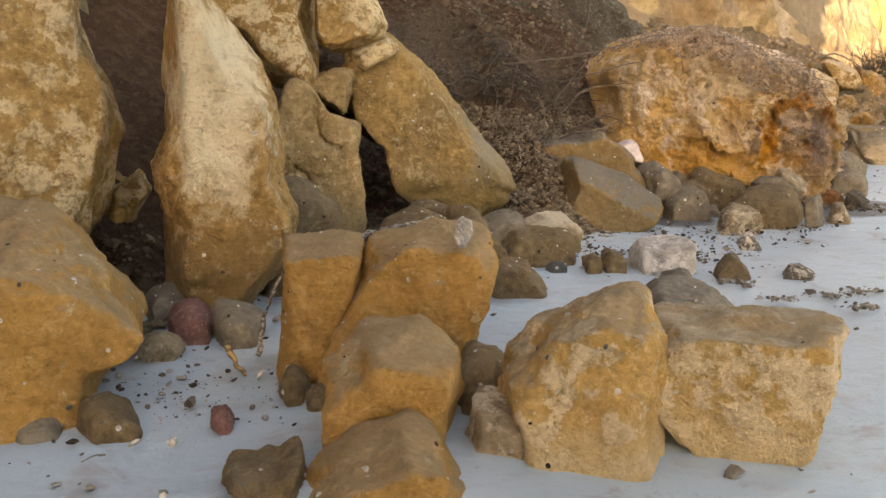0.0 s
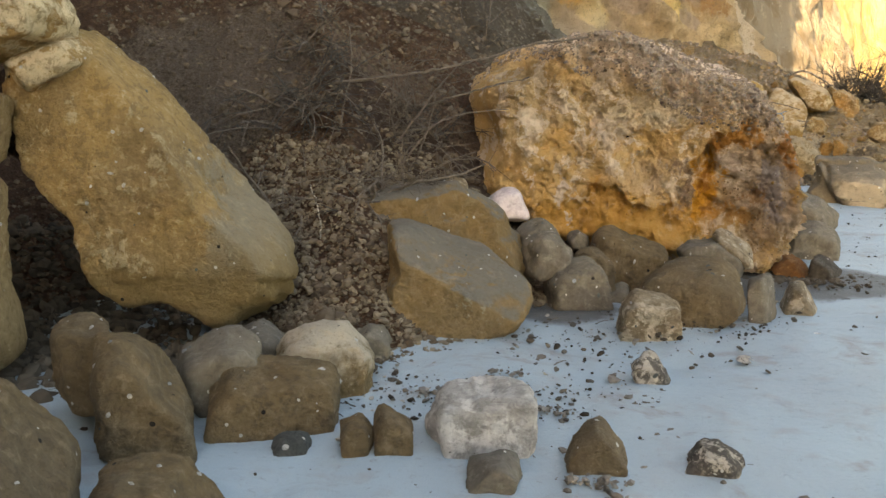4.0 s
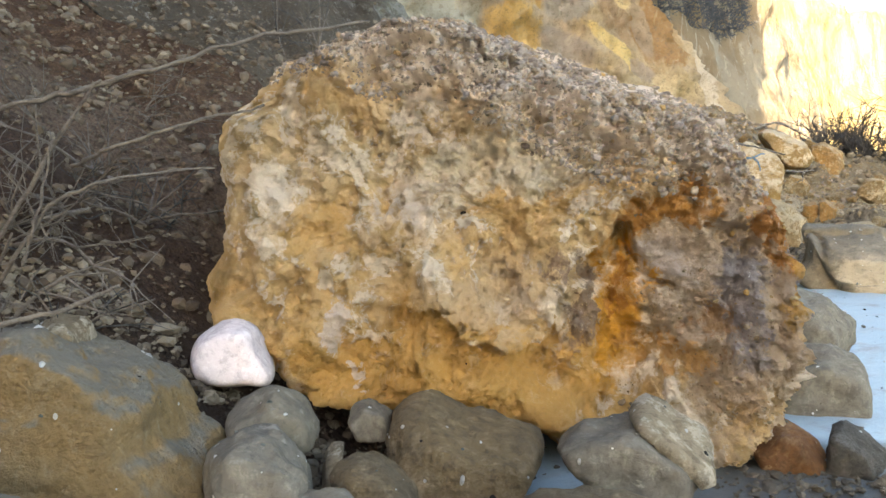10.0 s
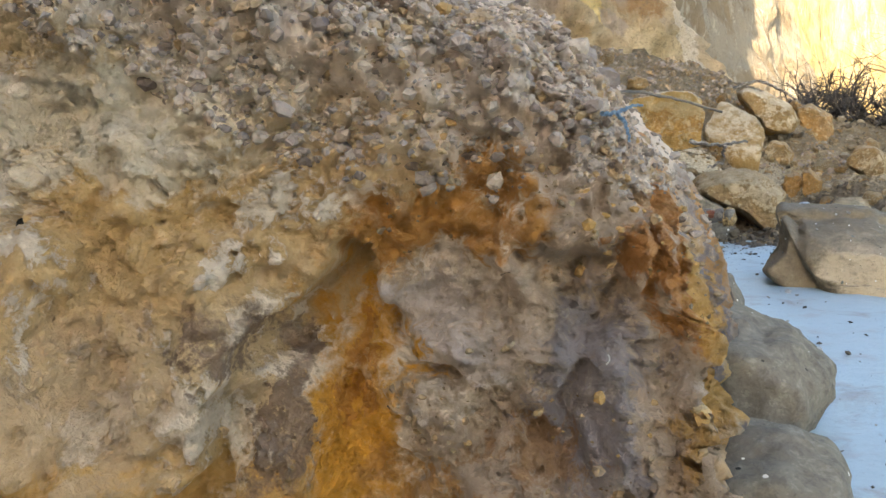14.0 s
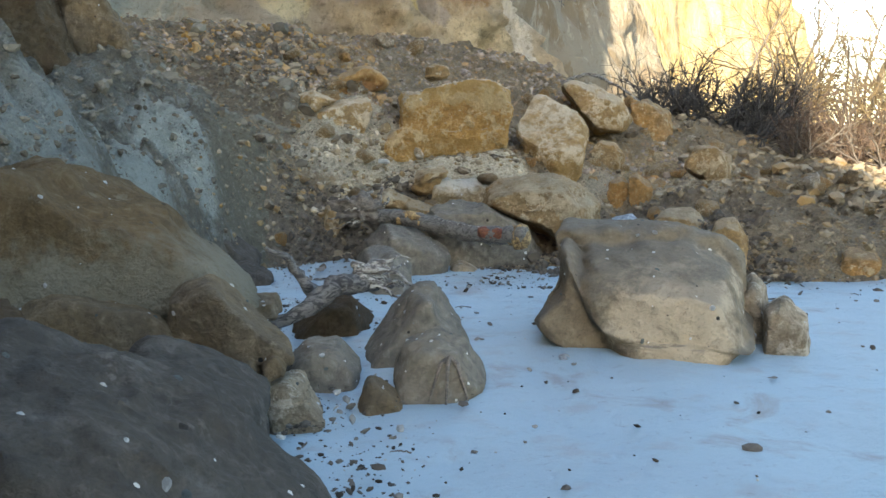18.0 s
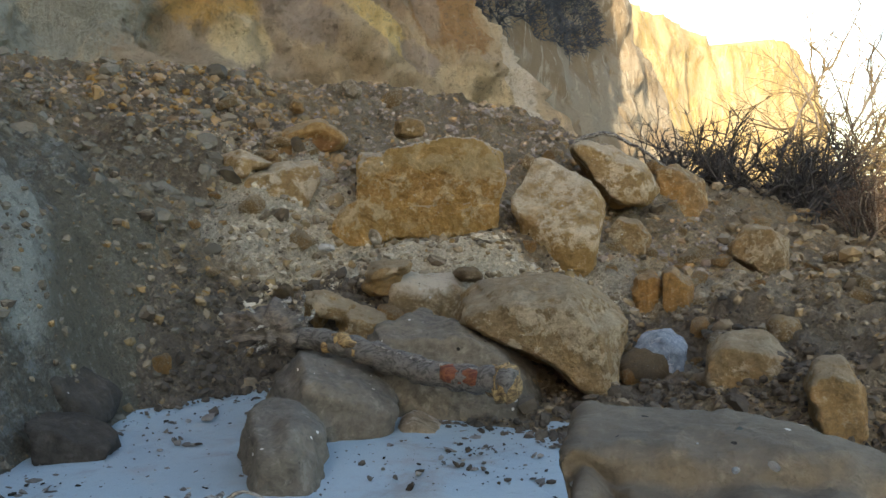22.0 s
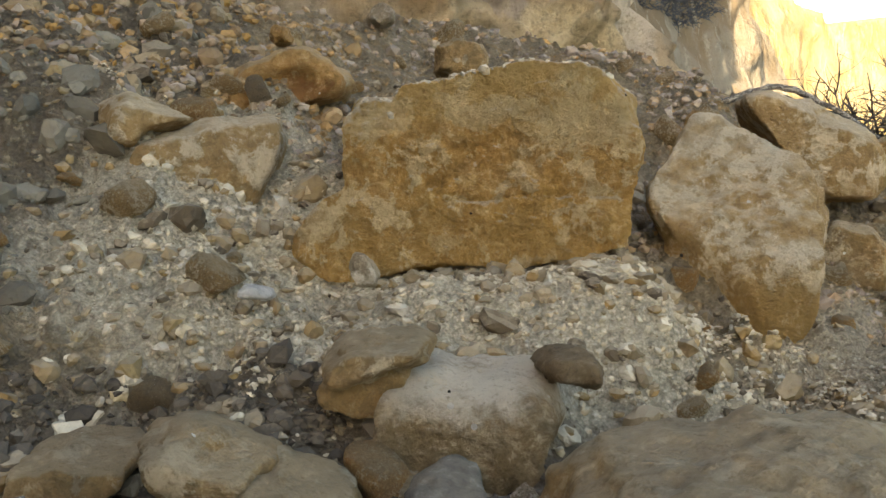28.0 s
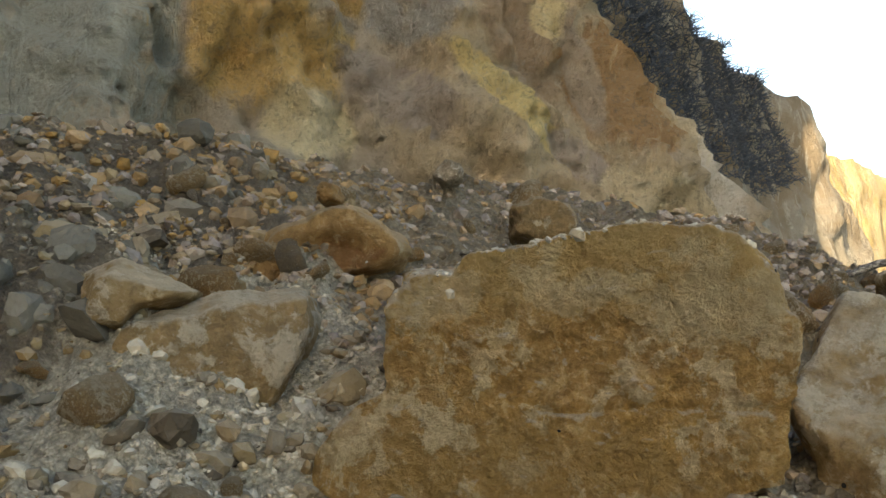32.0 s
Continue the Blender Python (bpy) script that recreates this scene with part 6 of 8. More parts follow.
rock("dusty_stone", (6.33, 20.00, 0.40), -2, [(-0.12, 0.01), (-0.10, -0.07), (0.10, -0.06), (0.12, 0.02), (-0.03, 0.07)], 0.25, "grey", 4, 100, "grey broken stone in the rubble", rough=0.5)
rock("blue_stone", (7.98, 19.72, 0.14), -21, [(-0.13, -0.16), (0.04, -0.19), (0.17, -0.08), (0.18, 0.09), (0.06, 0.19), (-0.12, 0.15), (-0.18, 0.04)], 0.40, "bluewhite", 5, 101, "pale blue-white chalky round stone", rough=0.5, snug=True)
rock("dusty_stone", (8.12, 18.60, 0.19), -27, [(-0.22, -0.22), (0.15, -0.24), (0.28, -0.18), (0.26, 0.09), (0.08, 0.27), (-0.14, 0.25), (-0.25, 0.15), (-0.27, -0.09)], 0.50, "dusty", 5, 102, "square ochre boulder at the slope's foot", rough=0.5, snug=True)
rock("orange_stone", (8.29, 20.91, 0.49), -20, [(-0.09, -0.19), (0.02, -0.25), (0.12, -0.10), (0.13, 0.04), (0.05, 0.16), (-0.09, 0.12), (-0.13, -0.04)], 0.28, "rustochre", 5, 103, "small orange stone on the rubble slope", rough=0.5, snug=True)
rock("orange_stone", (8.48, 20.76, 0.53), -22, [(-0.04, -0.25), (0.13, -0.17), (0.14, 0.02), (-0.02, 0.17), (-0.11, 0.13), (-0.11, -0.16)], 0.28, "rustochre", 5, 104, "small orange stone on the rubble slope", rough=0.5, snug=True)
main_block = rock("main_block", (6.53, 21.75, 1.29), -4, [(-0.66, -0.39), (-0.49, -0.45), (0.13, -0.39), (0.66, -0.30), (0.66, -0.04), (0.71, 0.07), (0.69, 0.36), (0.40, 0.45), (0.18, 0.48), (0.02, 0.43), (-0.11, 0.38), (-0.23, 0.38), (-0.42, 0.36), (-0.55, 0.40), (-0.58, 0.27), (-0.59, -0.05), (-0.73, -0.08), (-0.82, -0.26)], 0.95, "main", 7, 105, "massive rectangular ochre sandstone block on rubble", chips=0, blunt=0.02, tilt=0.08, focus=0.6, rough=0.4, shape=block_shape, p=90, snug=True)
rock("slope_block", (4.98, 21.78, 1.57), 19, [(-0.15, -0.13), (-0.05, -0.20), (0.06, -0.08), (0.24, -0.02), (0.26, 0.02), (0.12, 0.07), (-0.04, 0.12), (-0.16, 0.09), (-0.17, 0.02)], 0.45, "wedge", 5, 106, "dusty ochre stone on the slope", rough=0.5, snug=True)
rock("slope_block", (5.27, 21.95, 1.36), 14, [(-0.27, -0.16), (-0.09, -0.27), (0.08, -0.30), (0.23, -0.17), (0.35, -0.02), (0.37, 0.12), (0.30, 0.26), (0.04, 0.23), (-0.19, 0.19), (-0.37, 0.11), (-0.44, 0.02)], 0.60, "wedge", 5, 107, "dusty ochre angular stone on the slope", rough=0.5, snug=True)
rock("hollow_stone", (5.52, 22.75, 1.82), 9, [(-0.32, -0.18), (-0.12, -0.20), (0.14, -0.16), (0.33, -0.10), (0.37, 0.03), (0.29, 0.14), (0.16, 0.23), (-0.03, 0.20), (-0.21, 0.14), (-0.34, 0.03), (-0.37, -0.08)], 0.60, "hollow", 5, 108, "ochre stone with a hollow rust face", rough=0.5, shape=hollow_shape, snug=True)
rock("slope_block", (6.47, 22.45, 1.93), -2, [(-0.05, -0.10), (0.13, -0.07), (0.15, 0.01), (0.12, 0.07), (-0.03, 0.11), (-0.13, 0.07), (-0.14, -0.08)], 0.30, "dusty", 5, 109, "small ochre stone resting on the main block's rubble", rough=0.5, snug=True)
rock("wedge_block", (7.85, 22.12, 1.05), -20, [(-0.43, 0.09), (-0.36, -0.06), (-0.34, -0.32), (-0.20, -0.39), (0.08, -0.55), (0.28, -0.57), (0.35, -0.47), (0.36, -0.24), (0.41, 0.04), (0.38, 0.18), (0.27, 0.36), (0.07, 0.46), (-0.13, 0.59), (-0.24, 0.57), (-0.36, 0.31), (-0.44, 0.21)], 0.80, "wedge", 6, 110, "pale-topped ochre wedge block on rubble", chips=0, blunt=0.02, tilt=0.1, rough=0.4, cuts=[(0.1, -0.8, 0.59, 0.25), (-0.5, -0.8, -0.33, 0.40)], p=80, snug=True)
rock("wedge_block", (8.82, 23.63, 1.50), -21, [(-0.27, -0.17), (0.01, -0.36), (0.37, -0.35), (0.48, -0.18), (0.37, 0.10), (-0.00, 0.32), (-0.32, 0.38), (-0.51, 0.30)], 0.80, "wedge", 5, 111, "pale ochre block behind the wedge", rough=0.6, snug=True)
rock("orange_block", (9.89, 24.41, 1.28), -22, [(-0.21, -0.30), (0.19, -0.35), (0.30, -0.17), (0.30, 0.18), (-0.05, 0.36), (-0.28, 0.31), (-0.30, 0.07)], 0.60, "rustochre", 5, 112, "rust orange block on the slope", rough=0.6, snug=True)
rock("slope_block", (8.74, 22.79, 0.87), -19, [(-0.08, -0.25), (0.16, -0.25), (0.22, -0.02), (0.09, 0.15), (-0.11, 0.18), (-0.23, -0.03)], 0.40, "dusty", 5, 113, "ochre stone on the slope", rough=0.5, snug=True)
rock("slope_block", (9.93, 22.33, 0.73), -28, [(-0.27, -0.10), (0.00, -0.33), (0.26, -0.27), (0.26, 0.09), (0.08, 0.21), (-0.18, 0.23), (-0.29, 0.03)], 0.50, "dusty", 5, 114, "ochre boulder at the bush's foot", rough=0.5, snug=True)
rock("slope_block", (4.39, 24.60, 2.50), 16, [(-0.21, -0.04), (-0.11, -0.12), (0.16, -0.09), (0.21, 0.08), (-0.07, 0.12)], 0.50, "rust", 4, 115, "rust brown stone high on the slope", rough=0.6)
rock("slope_block", (5.94, 25.00, 2.61), 2, [(-0.11, -0.01), (-0.04, -0.09), (0.09, -0.06), (0.11, 0.06), (-0.04, 0.09)], 0.30, "whitish", 4, 116, "pale grey stone high on the slope", rough=0.5)
rock("slope_block", (9.53, 20.70, 0.11), -26, [(-0.23, 0.10), (-0.16, -0.20), (0.18, -0.19), (0.23, 0.11), (-0.01, 0.20)], 0.40, "dusty", 5, 117, "ochre stone on the slope's foot", rough=0.6)
rock("slope_block", (8.70, 18.70, 0.04), -28, [(-0.15, 0.19), (-0.08, -0.24), (0.10, -0.25), (0.15, 0.04), (-0.01, 0.25)], 0.40, "dusty", 4, 118, "ochre stone on the slope's foot", rough=0.6)
rock("slope_block", (9.18, 17.60, 0.05), -32, [(-0.19, 0.03), (-0.14, -0.16), (0.19, -0.13), (0.18, 0.12), (-0.05, 0.16)], 0.50, "rustochre", 4, 119, "orange crumbled stone under the bush", rough=0.6)
rock("chalk_stone", (-0.25, 4.98, 0.05), 21, [(-0.12, -0.17), (0.05, -0.22), (0.17, -0.19), (0.15, -0.06), (0.04, 0.09), (-0.11, 0.10), (-0.16, 0.01)], 0.25, "bluewhite", 5, 120, "blue-white chalky stone wedged under a boulder", p=16, rough=0.5, snug=True)
rock("damp_stone", (4.35, 9.83, -0.01), -23, [(-0.13, -0.11), (-0.09, -0.17), (0.11, -0.15), (0.13, 0.04), (0.03, 0.13), (-0.08, 0.17)], 0.35, "wetshadegrey", 5, 121, "dark damp stone beside the great boulder's foot", rough=0.5)
# Rock added in the scree's colour; it keeps sky light out of the hollow.
rock("bank_rock", (-0.84, 8.20, 1.06), 4, [(-0.62, 0.12), (-0.34, -0.21), (0.32, -0.51), (0.69, -0.51), (0.59, -0.24), (0.38, 0.09), (0.02, 0.46), (-0.44, 0.56)], 1.40, "scree", 5, 130, "added rock roofing the hollow against sky light", rough=0.6, snug=True)
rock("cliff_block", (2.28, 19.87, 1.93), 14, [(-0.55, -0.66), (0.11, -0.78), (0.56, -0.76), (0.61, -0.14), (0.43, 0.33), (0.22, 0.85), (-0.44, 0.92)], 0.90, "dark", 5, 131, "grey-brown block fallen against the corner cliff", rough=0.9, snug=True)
rock("cliff_block", (2.85, 20.60, 2.27), 10, [(-0.36, 0.17), (-0.13, -0.34), (0.24, -0.62), (0.46, -0.54), (0.32, -0.16), (0.03, 0.51), (-0.39, 0.61)], 0.70, "greyochre", 5, 132, "leaning grey slab against the corner cliff", rough=0.8, snug=True)
rock("dark_boulder", (4.59, 13.70, 0.24), 10, [(-0.22, -0.02), (-0.17, -0.17), (0.03, -0.21), (0.22, -0.12), (0.28, -0.04), (0.27, 0.03), (0.16, 0.11), (-0.00, 0.20), (-0.12, 0.23), (-0.19, 0.19)], 0.60, "wetshadegrey", 5, 134, "grey boulder with a flat sloping top beside the sand", p=20, rough=0.5, snug=True)
rock("grey_stone", (4.87, 14.47, 0.06), 6, [(-0.10, -0.21), (0.11, -0.20), (0.16, -0.09), (0.07, 0.08), (-0.08, 0.11), (-0.14, 0.04)], 0.30, "whitish", 5, 136, "crusted grey stone at the edge of the sand", p=16, rough=0.6, snug=True)
rock("dark_stone", (4.83, 14.35, 0.23), 6, [(-0.02, -0.06), (0.05, -0.04), (0.05, 0.03), (-0.01, 0.07), (-0.06, 0.01)], 0.15, "greyochre", 4, 137, "small round brown stone under the angular one", p=14, rough=0.4, snug=True)
rock("slope_block", (8.25, 17.88, 0.24), -26, [(-0.14, -0.11), (-0.02, -0.27), (0.13, -0.23), (0.15, 0.00), (0.04, 0.18), (-0.10, 0.16), (-0.15, 0.03)], 0.40, "dusty", 5, 138, "square brown stone at the slope's foot", rough=0.5, snug=True)
rock("slope_block", (9.30, 20.20, 0.17), -22, [(-0.14, -0.10), (0.16, -0.16), (0.26, -0.08), (0.10, 0.12), (-0.15, 0.16), (-0.25, 0.05)], 0.40, "wedge", 5, 139, "pale ochre stone at the slope's foot", rough=0.6, snug=True)
rock("slope_block", (9.09, 21.40, 0.30), -22, [(-0.14, -0.09), (0.22, -0.10), (0.25, 0.01), (0.06, 0.08), (-0.18, 0.14), (-0.22, -0.01)], 0.40, "dusty", 5, 140, "flat ochre stone on the slope", rough=0.6, snug=True)
rock("slope_block", (6.13, 20.30, 0.74), 0, [(-0.15, -0.07), (0.04, -0.07), (0.16, -0.02), (0.17, 0.06), (0.05, 0.07), (-0.12, 0.05), (-0.17, -0.01)], 0.40, "dusty", 5, 141, "brown stone sunk in the rubble", rough=0.7, snug=True)
rock("slope_block", (6.73, 20.35, 0.68), 0, [(-0.08, -0.05), (0.09, -0.06), (0.10, 0.01), (0.05, 0.07), (-0.06, 0.06), (-0.11, 0.01)], 0.35, "greyochre", 5, 142, "grey-brown stone sunk in the rubble", rough=0.7, snug=True)
rock("slope_block", (6.09, 20.40, 0.64), 0, [(-0.07, -0.11), (0.06, -0.08), (0.19, 0.05), (0.06, 0.10), (-0.09, 0.08), (-0.17, -0.05)], 0.35, "dusty", 5, 143, "ochre stone in the rubble", rough=0.7, snug=True)
rock("slope_block", (5.58, 22.30, 1.57), 0, [(-0.03, -0.05), (0.04, -0.07), (0.09, -0.04), (0.04, 0.05), (-0.07, 0.07), (-0.08, 0.01)], 0.20, "wedge", 4, 144, "small ochre stone between slope blocks", rough=0.7, snug=True)
rock("white_stone", (5.68, 20.75, 0.89), 0, [(-0.05, -0.02), (0.03, -0.03), (0.07, -0.01), (0.04, 0.02), (-0.04, 0.03), (-0.07, 0.00)], 0.12, "whitecrust", 4, 145, "small white stone on the rubble", rough=0.8, snug=True)
rock("standing_shard", (6.06, 20.80, 0.96), 0, [(-0.02, -0.06), (0.04, -0.06), (0.06, -0.01), (0.01, 0.06), (-0.03, 0.07), (-0.06, 0.02)], 0.12, "whitish", 4, 146, "pale upright shard at the main block's foot", rough=0.5, snug=True)
rock("upper_stone", (4.45, 24.30, 2.44), 0, [(-0.14, -0.09), (0.12, -0.10), (0.22, -0.03), (0.08, 0.12), (-0.11, 0.10), (-0.22, -0.03)], 0.35, "rust", 4, 147, "rust-orange stone high on the rubble", rough=0.7, snug=True)
rock("upper_stone", (5.99, 24.20, 2.47), 0, [(-0.01, -0.08), (0.09, -0.04), (0.08, 0.05), (-0.03, 0.09), (-0.10, -0.02)], 0.20, "whitish", 4, 148, "pale grey stone high on the rubble", rough=0.7, snug=True)
rock("upper_stone", (5.37, 23.50, 2.22), 0, [(-0.03, -0.06), (0.08, -0.05), (0.06, 0.05), (-0.04, 0.07), (-0.08, 0.00)], 0.20, "rustochre", 4, 149, "ochre stone high on the rubble", rough=0.7, snug=True)
rock("dark_stone", (4.72, 15.35, 0.29), 0, [(-0.08, -0.05), (0.02, -0.07), (0.10, -0.03), (0.08, 0.06), (-0.04, 0.06), (-0.11, 0.00)], 0.30, "greyochre", 5, 150, "small brown stone at the long boulder's tip", p=18, rough=0.5, snug=True)
rock("dark_stone", (4.70, 14.30, 0.21), 0, [(-0.01, -0.07), (0.08, -0.02), (0.05, 0.07), (-0.10, 0.01)], 0.25, "greyochre", 5, 151, "flat brown stone under the angular one", p=40, rough=0.4, snug=True)
rock("damp_stone", (4.40, 18.30, 0.07), 0, [(-0.16, -0.12), (0.00, -0.22), (0.20, -0.20), (0.21, -0.01), (0.01, 0.09), (-0.20, 0.11)], 0.40, "wetshadegrey", 5, 152, "flat damp grey stone in the corner", p=30, rough=0.5, snug=True)
rock("damp_stone", (4.19, 18.91, 0.15), 0, [(-0.19, -0.11), (0.03, -0.19), (0.28, -0.15), (0.26, 0.01), (0.04, 0.18), (-0.15, 0.22), (-0.27, 0.06)], 0.50, "wetshadegrey", 5, 153, "dark damp boulder in the corner", p=20, rough=0.5, snug=True)
rock("ochre_stone", (-2.10, 5.20, 0.55), 20, [(-0.08, -0.16), (0.03, -0.14), (0.16, 0.05), (0.08, 0.19), (-0.10, 0.06), (-0.16, -0.11)], 0.30, "mottled", 5, 154, "ochre stone in the dark gap between boulders", rough=0.6, snug=True)
rock("ochre_stone", (-2.17, 4.90, 0.63), 20, [(-0.03, -0.09), (0.07, -0.07), (0.07, 0.06), (-0.02, 0.09), (-0.09, 0.05)], 0.25, "mottled", 4, 155, "small ochre stone in the dark gap between boulders", rough=0.6, snug=True)
rock("crust_flake", (0.22, 3.04, 0.71), 4, [(-0.02, -0.07), (0.01, -0.07), (0.04, 0.00), (0.03, 0.06), (-0.01, 0.07), (-0.03, 0.04), (-0.04, -0.03)], 0.05, "whitecrust", 4, 156, "white chalky crust stuck on the split block", rough=0.8, snug=True)

# ---- crumbled earth and loose stones ----
def clods(name, places, sizes, material, label, seed, sub=0, flat=0.75, category="rubble"):
    """Many small broken pieces as one object. Without sub: jagged grains of 8 or 20 faces by size; with sub: chunks cut by random planes."""
    rng = np.random.default_rng(seed)
    places, sizes = np.asarray(places), np.asarray(sizes)
    octa = np.array(((1, 0, 0), (-1, 0, 0), (0, 1, 0), (0, -1, 0), (0, 0, 1), (0, 0, -1)), float)
    octa_f = np.array(((0, 2, 4), (2, 1, 4), (1, 3, 4), (3, 0, 4), (2, 0, 5), (1, 2, 5), (3, 1, 5), (0, 3, 5)))
    if sub:
        sets = [(ball(sub), np.ones(len(sizes), bool))]
    else:
        cut = np.quantile(sizes, 0.78)
        sets = [((octa, octa_f), sizes < cut), (ball(1), sizes >= cut)]
    vs, fs, base = [], [], 0
    for (bv, bf), pick in sets:
        n, k = int(pick.sum()), len(bv)
        if sub:
            q = rng.normal(size=(n, 11, 3))
            q /= np.linalg.norm(q, axis=2)[:, :, None] * rng.uniform(0.55, 1.0, (n, 11, 1))
            r = (np.maximum(np.einsum("kc,nmc->nkm", bv, q), 0.0) ** 24).sum(axis=2) + 0.6 ** 24
            v = bv[None] * np.minimum(r ** (-1.0 / 24), 1.5)[:, :, None] * 0.85
            v = v * rng.uniform(0.88, 1.10, (n, k, 1)) * rng.uniform(0.7, 1.2, (n, 1, 3))
        else:
            v = bv[None] * rng.uniform(0.66, 1.14, (n, k, 1)) * rng.uniform(0.65, 1.2, (n, 1, 3))
        a, b = rng.uniform(0, 2 * np.pi, n), rng.uniform(-0.8, 0.8, n)
        ca, sa, cb, sb = np.cos(a), np.sin(a), np.cos(b), np.sin(b)
        x, y, z = v[..., 0], v[..., 1], v[..., 2] * flat
        y, z = y * cb[:, None] - z * sb[:, None], y * sb[:, None] + z * cb[:, None]
        x, y = x * ca[:, None] - y * sa[:, None], x * sa[:, None] + y * ca[:, None]
        v = np.stack([x, y, z], -1) * sizes[pick][:, None, None] + places[pick][:, None, :]
        vs.append(v.reshape(-1, 3))
        fs.append((bf[None] + (np.arange(n) * k)[:, None, None]).reshape(-1, 3) + base)
        base += n * k
    ob = new(name, mesh_of(name, np.concatenate(vs), np.concatenate(fs), material, smooth=False))
    return tagged(ob, label, category, kind="stuff")


def strew(n, xr, yr, seed, test=lambda x, y, d: d > 0, sink=0.2, small=0.02, spread=0.55, most=0.12):
    """Random places on the slopes, clustered by noise, with sizes that are mostly small."""
    rng = np.random.default_rng(seed)
    x, y = rng.uniform(*xr, 4 * n), rng.uniform(*yr, 4 * n)
    d = off_foot(x, y)
    c = vnoise(np.stack([x, y, x * 0], 1) * 1.3, seed) * 0.5 + 0.5
    ok = test(x, y, d) & (rng.uniform(0, 1, 4 * n) < 0.35 + 0.65 * c)
    x, y, d = x[ok][:n], y[ok][:n], d[ok][:n]
    s = np.minimum(small * np.exp(spread * rng.normal(size=len(x))), most)
    z = np.maximum(slope_height(x, y), np.where(d < 0.05, -0.01, -9)) + s * sink
    return np.stack([x, y, z], 1), s


p_, s_ = strew(13000, (4.0, 11.2), (17.2, 22.6), 71, small=0.010, most=0.05, spread=0.75, sink=-0.1)
clods("debris_rubble", p_, s_, CRUMB, "dusty grey and ochre crumbled rubble", 1)
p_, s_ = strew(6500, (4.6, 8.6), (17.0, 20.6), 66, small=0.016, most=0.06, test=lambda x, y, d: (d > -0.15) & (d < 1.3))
clods("damp_rubble", p_, s_, DAMPSHADECRUMB, "dark damp crumbled earth along the slope's foot", 22)
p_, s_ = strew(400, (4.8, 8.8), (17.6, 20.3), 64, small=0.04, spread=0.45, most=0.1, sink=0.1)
clods("damp_lumps", p_, s_, DAMPSHADECRUMB, "dark damp lumps of earth along the slope's foot", 24, 2)
p_, s_ = strew(17000, (2.4, 10.5), (22.0, 27.2), 70, small=0.0185, most=0.08, sink=-0.15)
clods("upper_rubble", p_, s_, PURPLECRUMB, "purple-grey crumbled earth high on the slope", 11)
p_, s_ = strew(330, (3.0, 9.5), (22.2, 26.4), 60, small=0.034, spread=0.5, most=0.11, sink=-0.2)
clods("upper_lumps", p_, s_, PURPLECRUMB, "purple-grey broken lumps high on the slope", 28, 2)
p_, s_ = strew(3200, (3.2, 5.8), (22.2, 24.9), 59, small=0.021, spread=0.6, most=0.10, sink=0.0)
clods("rust_rubble", p_, s_, RUSTCRUMB, "rust and ochre crumbled earth on the slope", 30)
p_, s_ = strew(17000, (4.2, 8.6), (20.0, 22.4), 69, small=0.0068, most=0.022, sink=-0.25, test=lambda x, y, d: (y > 20.4) & (np.abs(x - 5.6 - 0.5 * (21.4 - y)) < 0.5) | ((y < 21.6) & (y > 20.7) & (x > 5.5)))
clods("pale_grit", p_, s_, PALECRUMB, "pale dusty grit spilled round the main block", 12)
p_, s_ = strew(800, (4.9, 7.7), (20.2, 21.8), 68, small=0.018, spread=0.6, most=0.07, sink=-0.25)
clods("pale_lumps", p_, s_, PALECRUMB, "pale angular lumps at the main block's foot", 13, 2)
p_, s_ = strew(850, (4.4, 11.0), (18.6, 24.0), 72, small=0.038, spread=0.5, most=0.13, sink=0.0)
clods("debris_lumps", p_, s_, CRUMB, "grey and ochre lumps of broken rock", 2, 2)
p_, s_ = strew(900, (5.0, 8.6), (20.1, 21.4), 67, small=0.028, spread=0.5, most=0.085, sink=-0.25)
clods("foot_lumps", p_, s_, CRUMB, "tan lumps of crumbled rock below the main block", 21, 2)
p_, s_ = strew(4500, (10.0, 18), (16, 30), 73, small=0.05)
clods("far_rubble", p_, s_, CRUMB, "dusty ochre rubble on the far slope", 3)
p_, s_ = strew(12500, (-2.0, 3.4), (6.2, 13.8), 74, small=0.014, most=0.05)
clods("scree_gravel", p_, s_, REDCRUMB, "reddish brown gravel and crumbs on scree", 4)
p_, s_ = strew(9000, (-0.2, 2.2), (6.6, 9.8), 75, small=0.016, spread=0.4, most=0.045, test=lambda x, y, d: (d > -0.12) & (d < 1.4))
clods("scree_fan", p_, s_, FANCRUMB, "brown angular gravel fanned out below scree", 5)
p_, s_ = strew(7000, (1.8, 4.8), (12.5, 22.5), 76, small=0.016, most=0.05, sink=-0.1, test=lambda x, y, d: (d > 0.45) | (vnoise(np.stack([x, y, x * 0], 1) * 3.0, 4) > -0.15) & (d > 0))
clods("corner_rubble", p_, s_, GREYCRUMB, "grey crumbled rubble in the dark corner", 6)
p_, s_ = strew(750, (2.2, 4.9), (14.5, 24.0), 62, small=0.045, spread=0.5, most=0.14, sink=0.0, test=lambda x, y, d: (d > 0.8) & (y > 16.5 + 0.8 * (4.6 - x)))
clods("corner_lumps", p_, s_, GREYCRUMB, "grey broken lumps on the corner slope", 26, 2)
p_, s_ = strew(900, (-0.6, 3.0), (6.9, 12.5), 61, small=0.024, spread=0.5, most=0.10, sink=0.0)
clods("scree_lumps", p_, s_, REDCRUMB, "grey-brown lumps lying on the scree", 27, 2)
rng = np.random.default_rng(65)
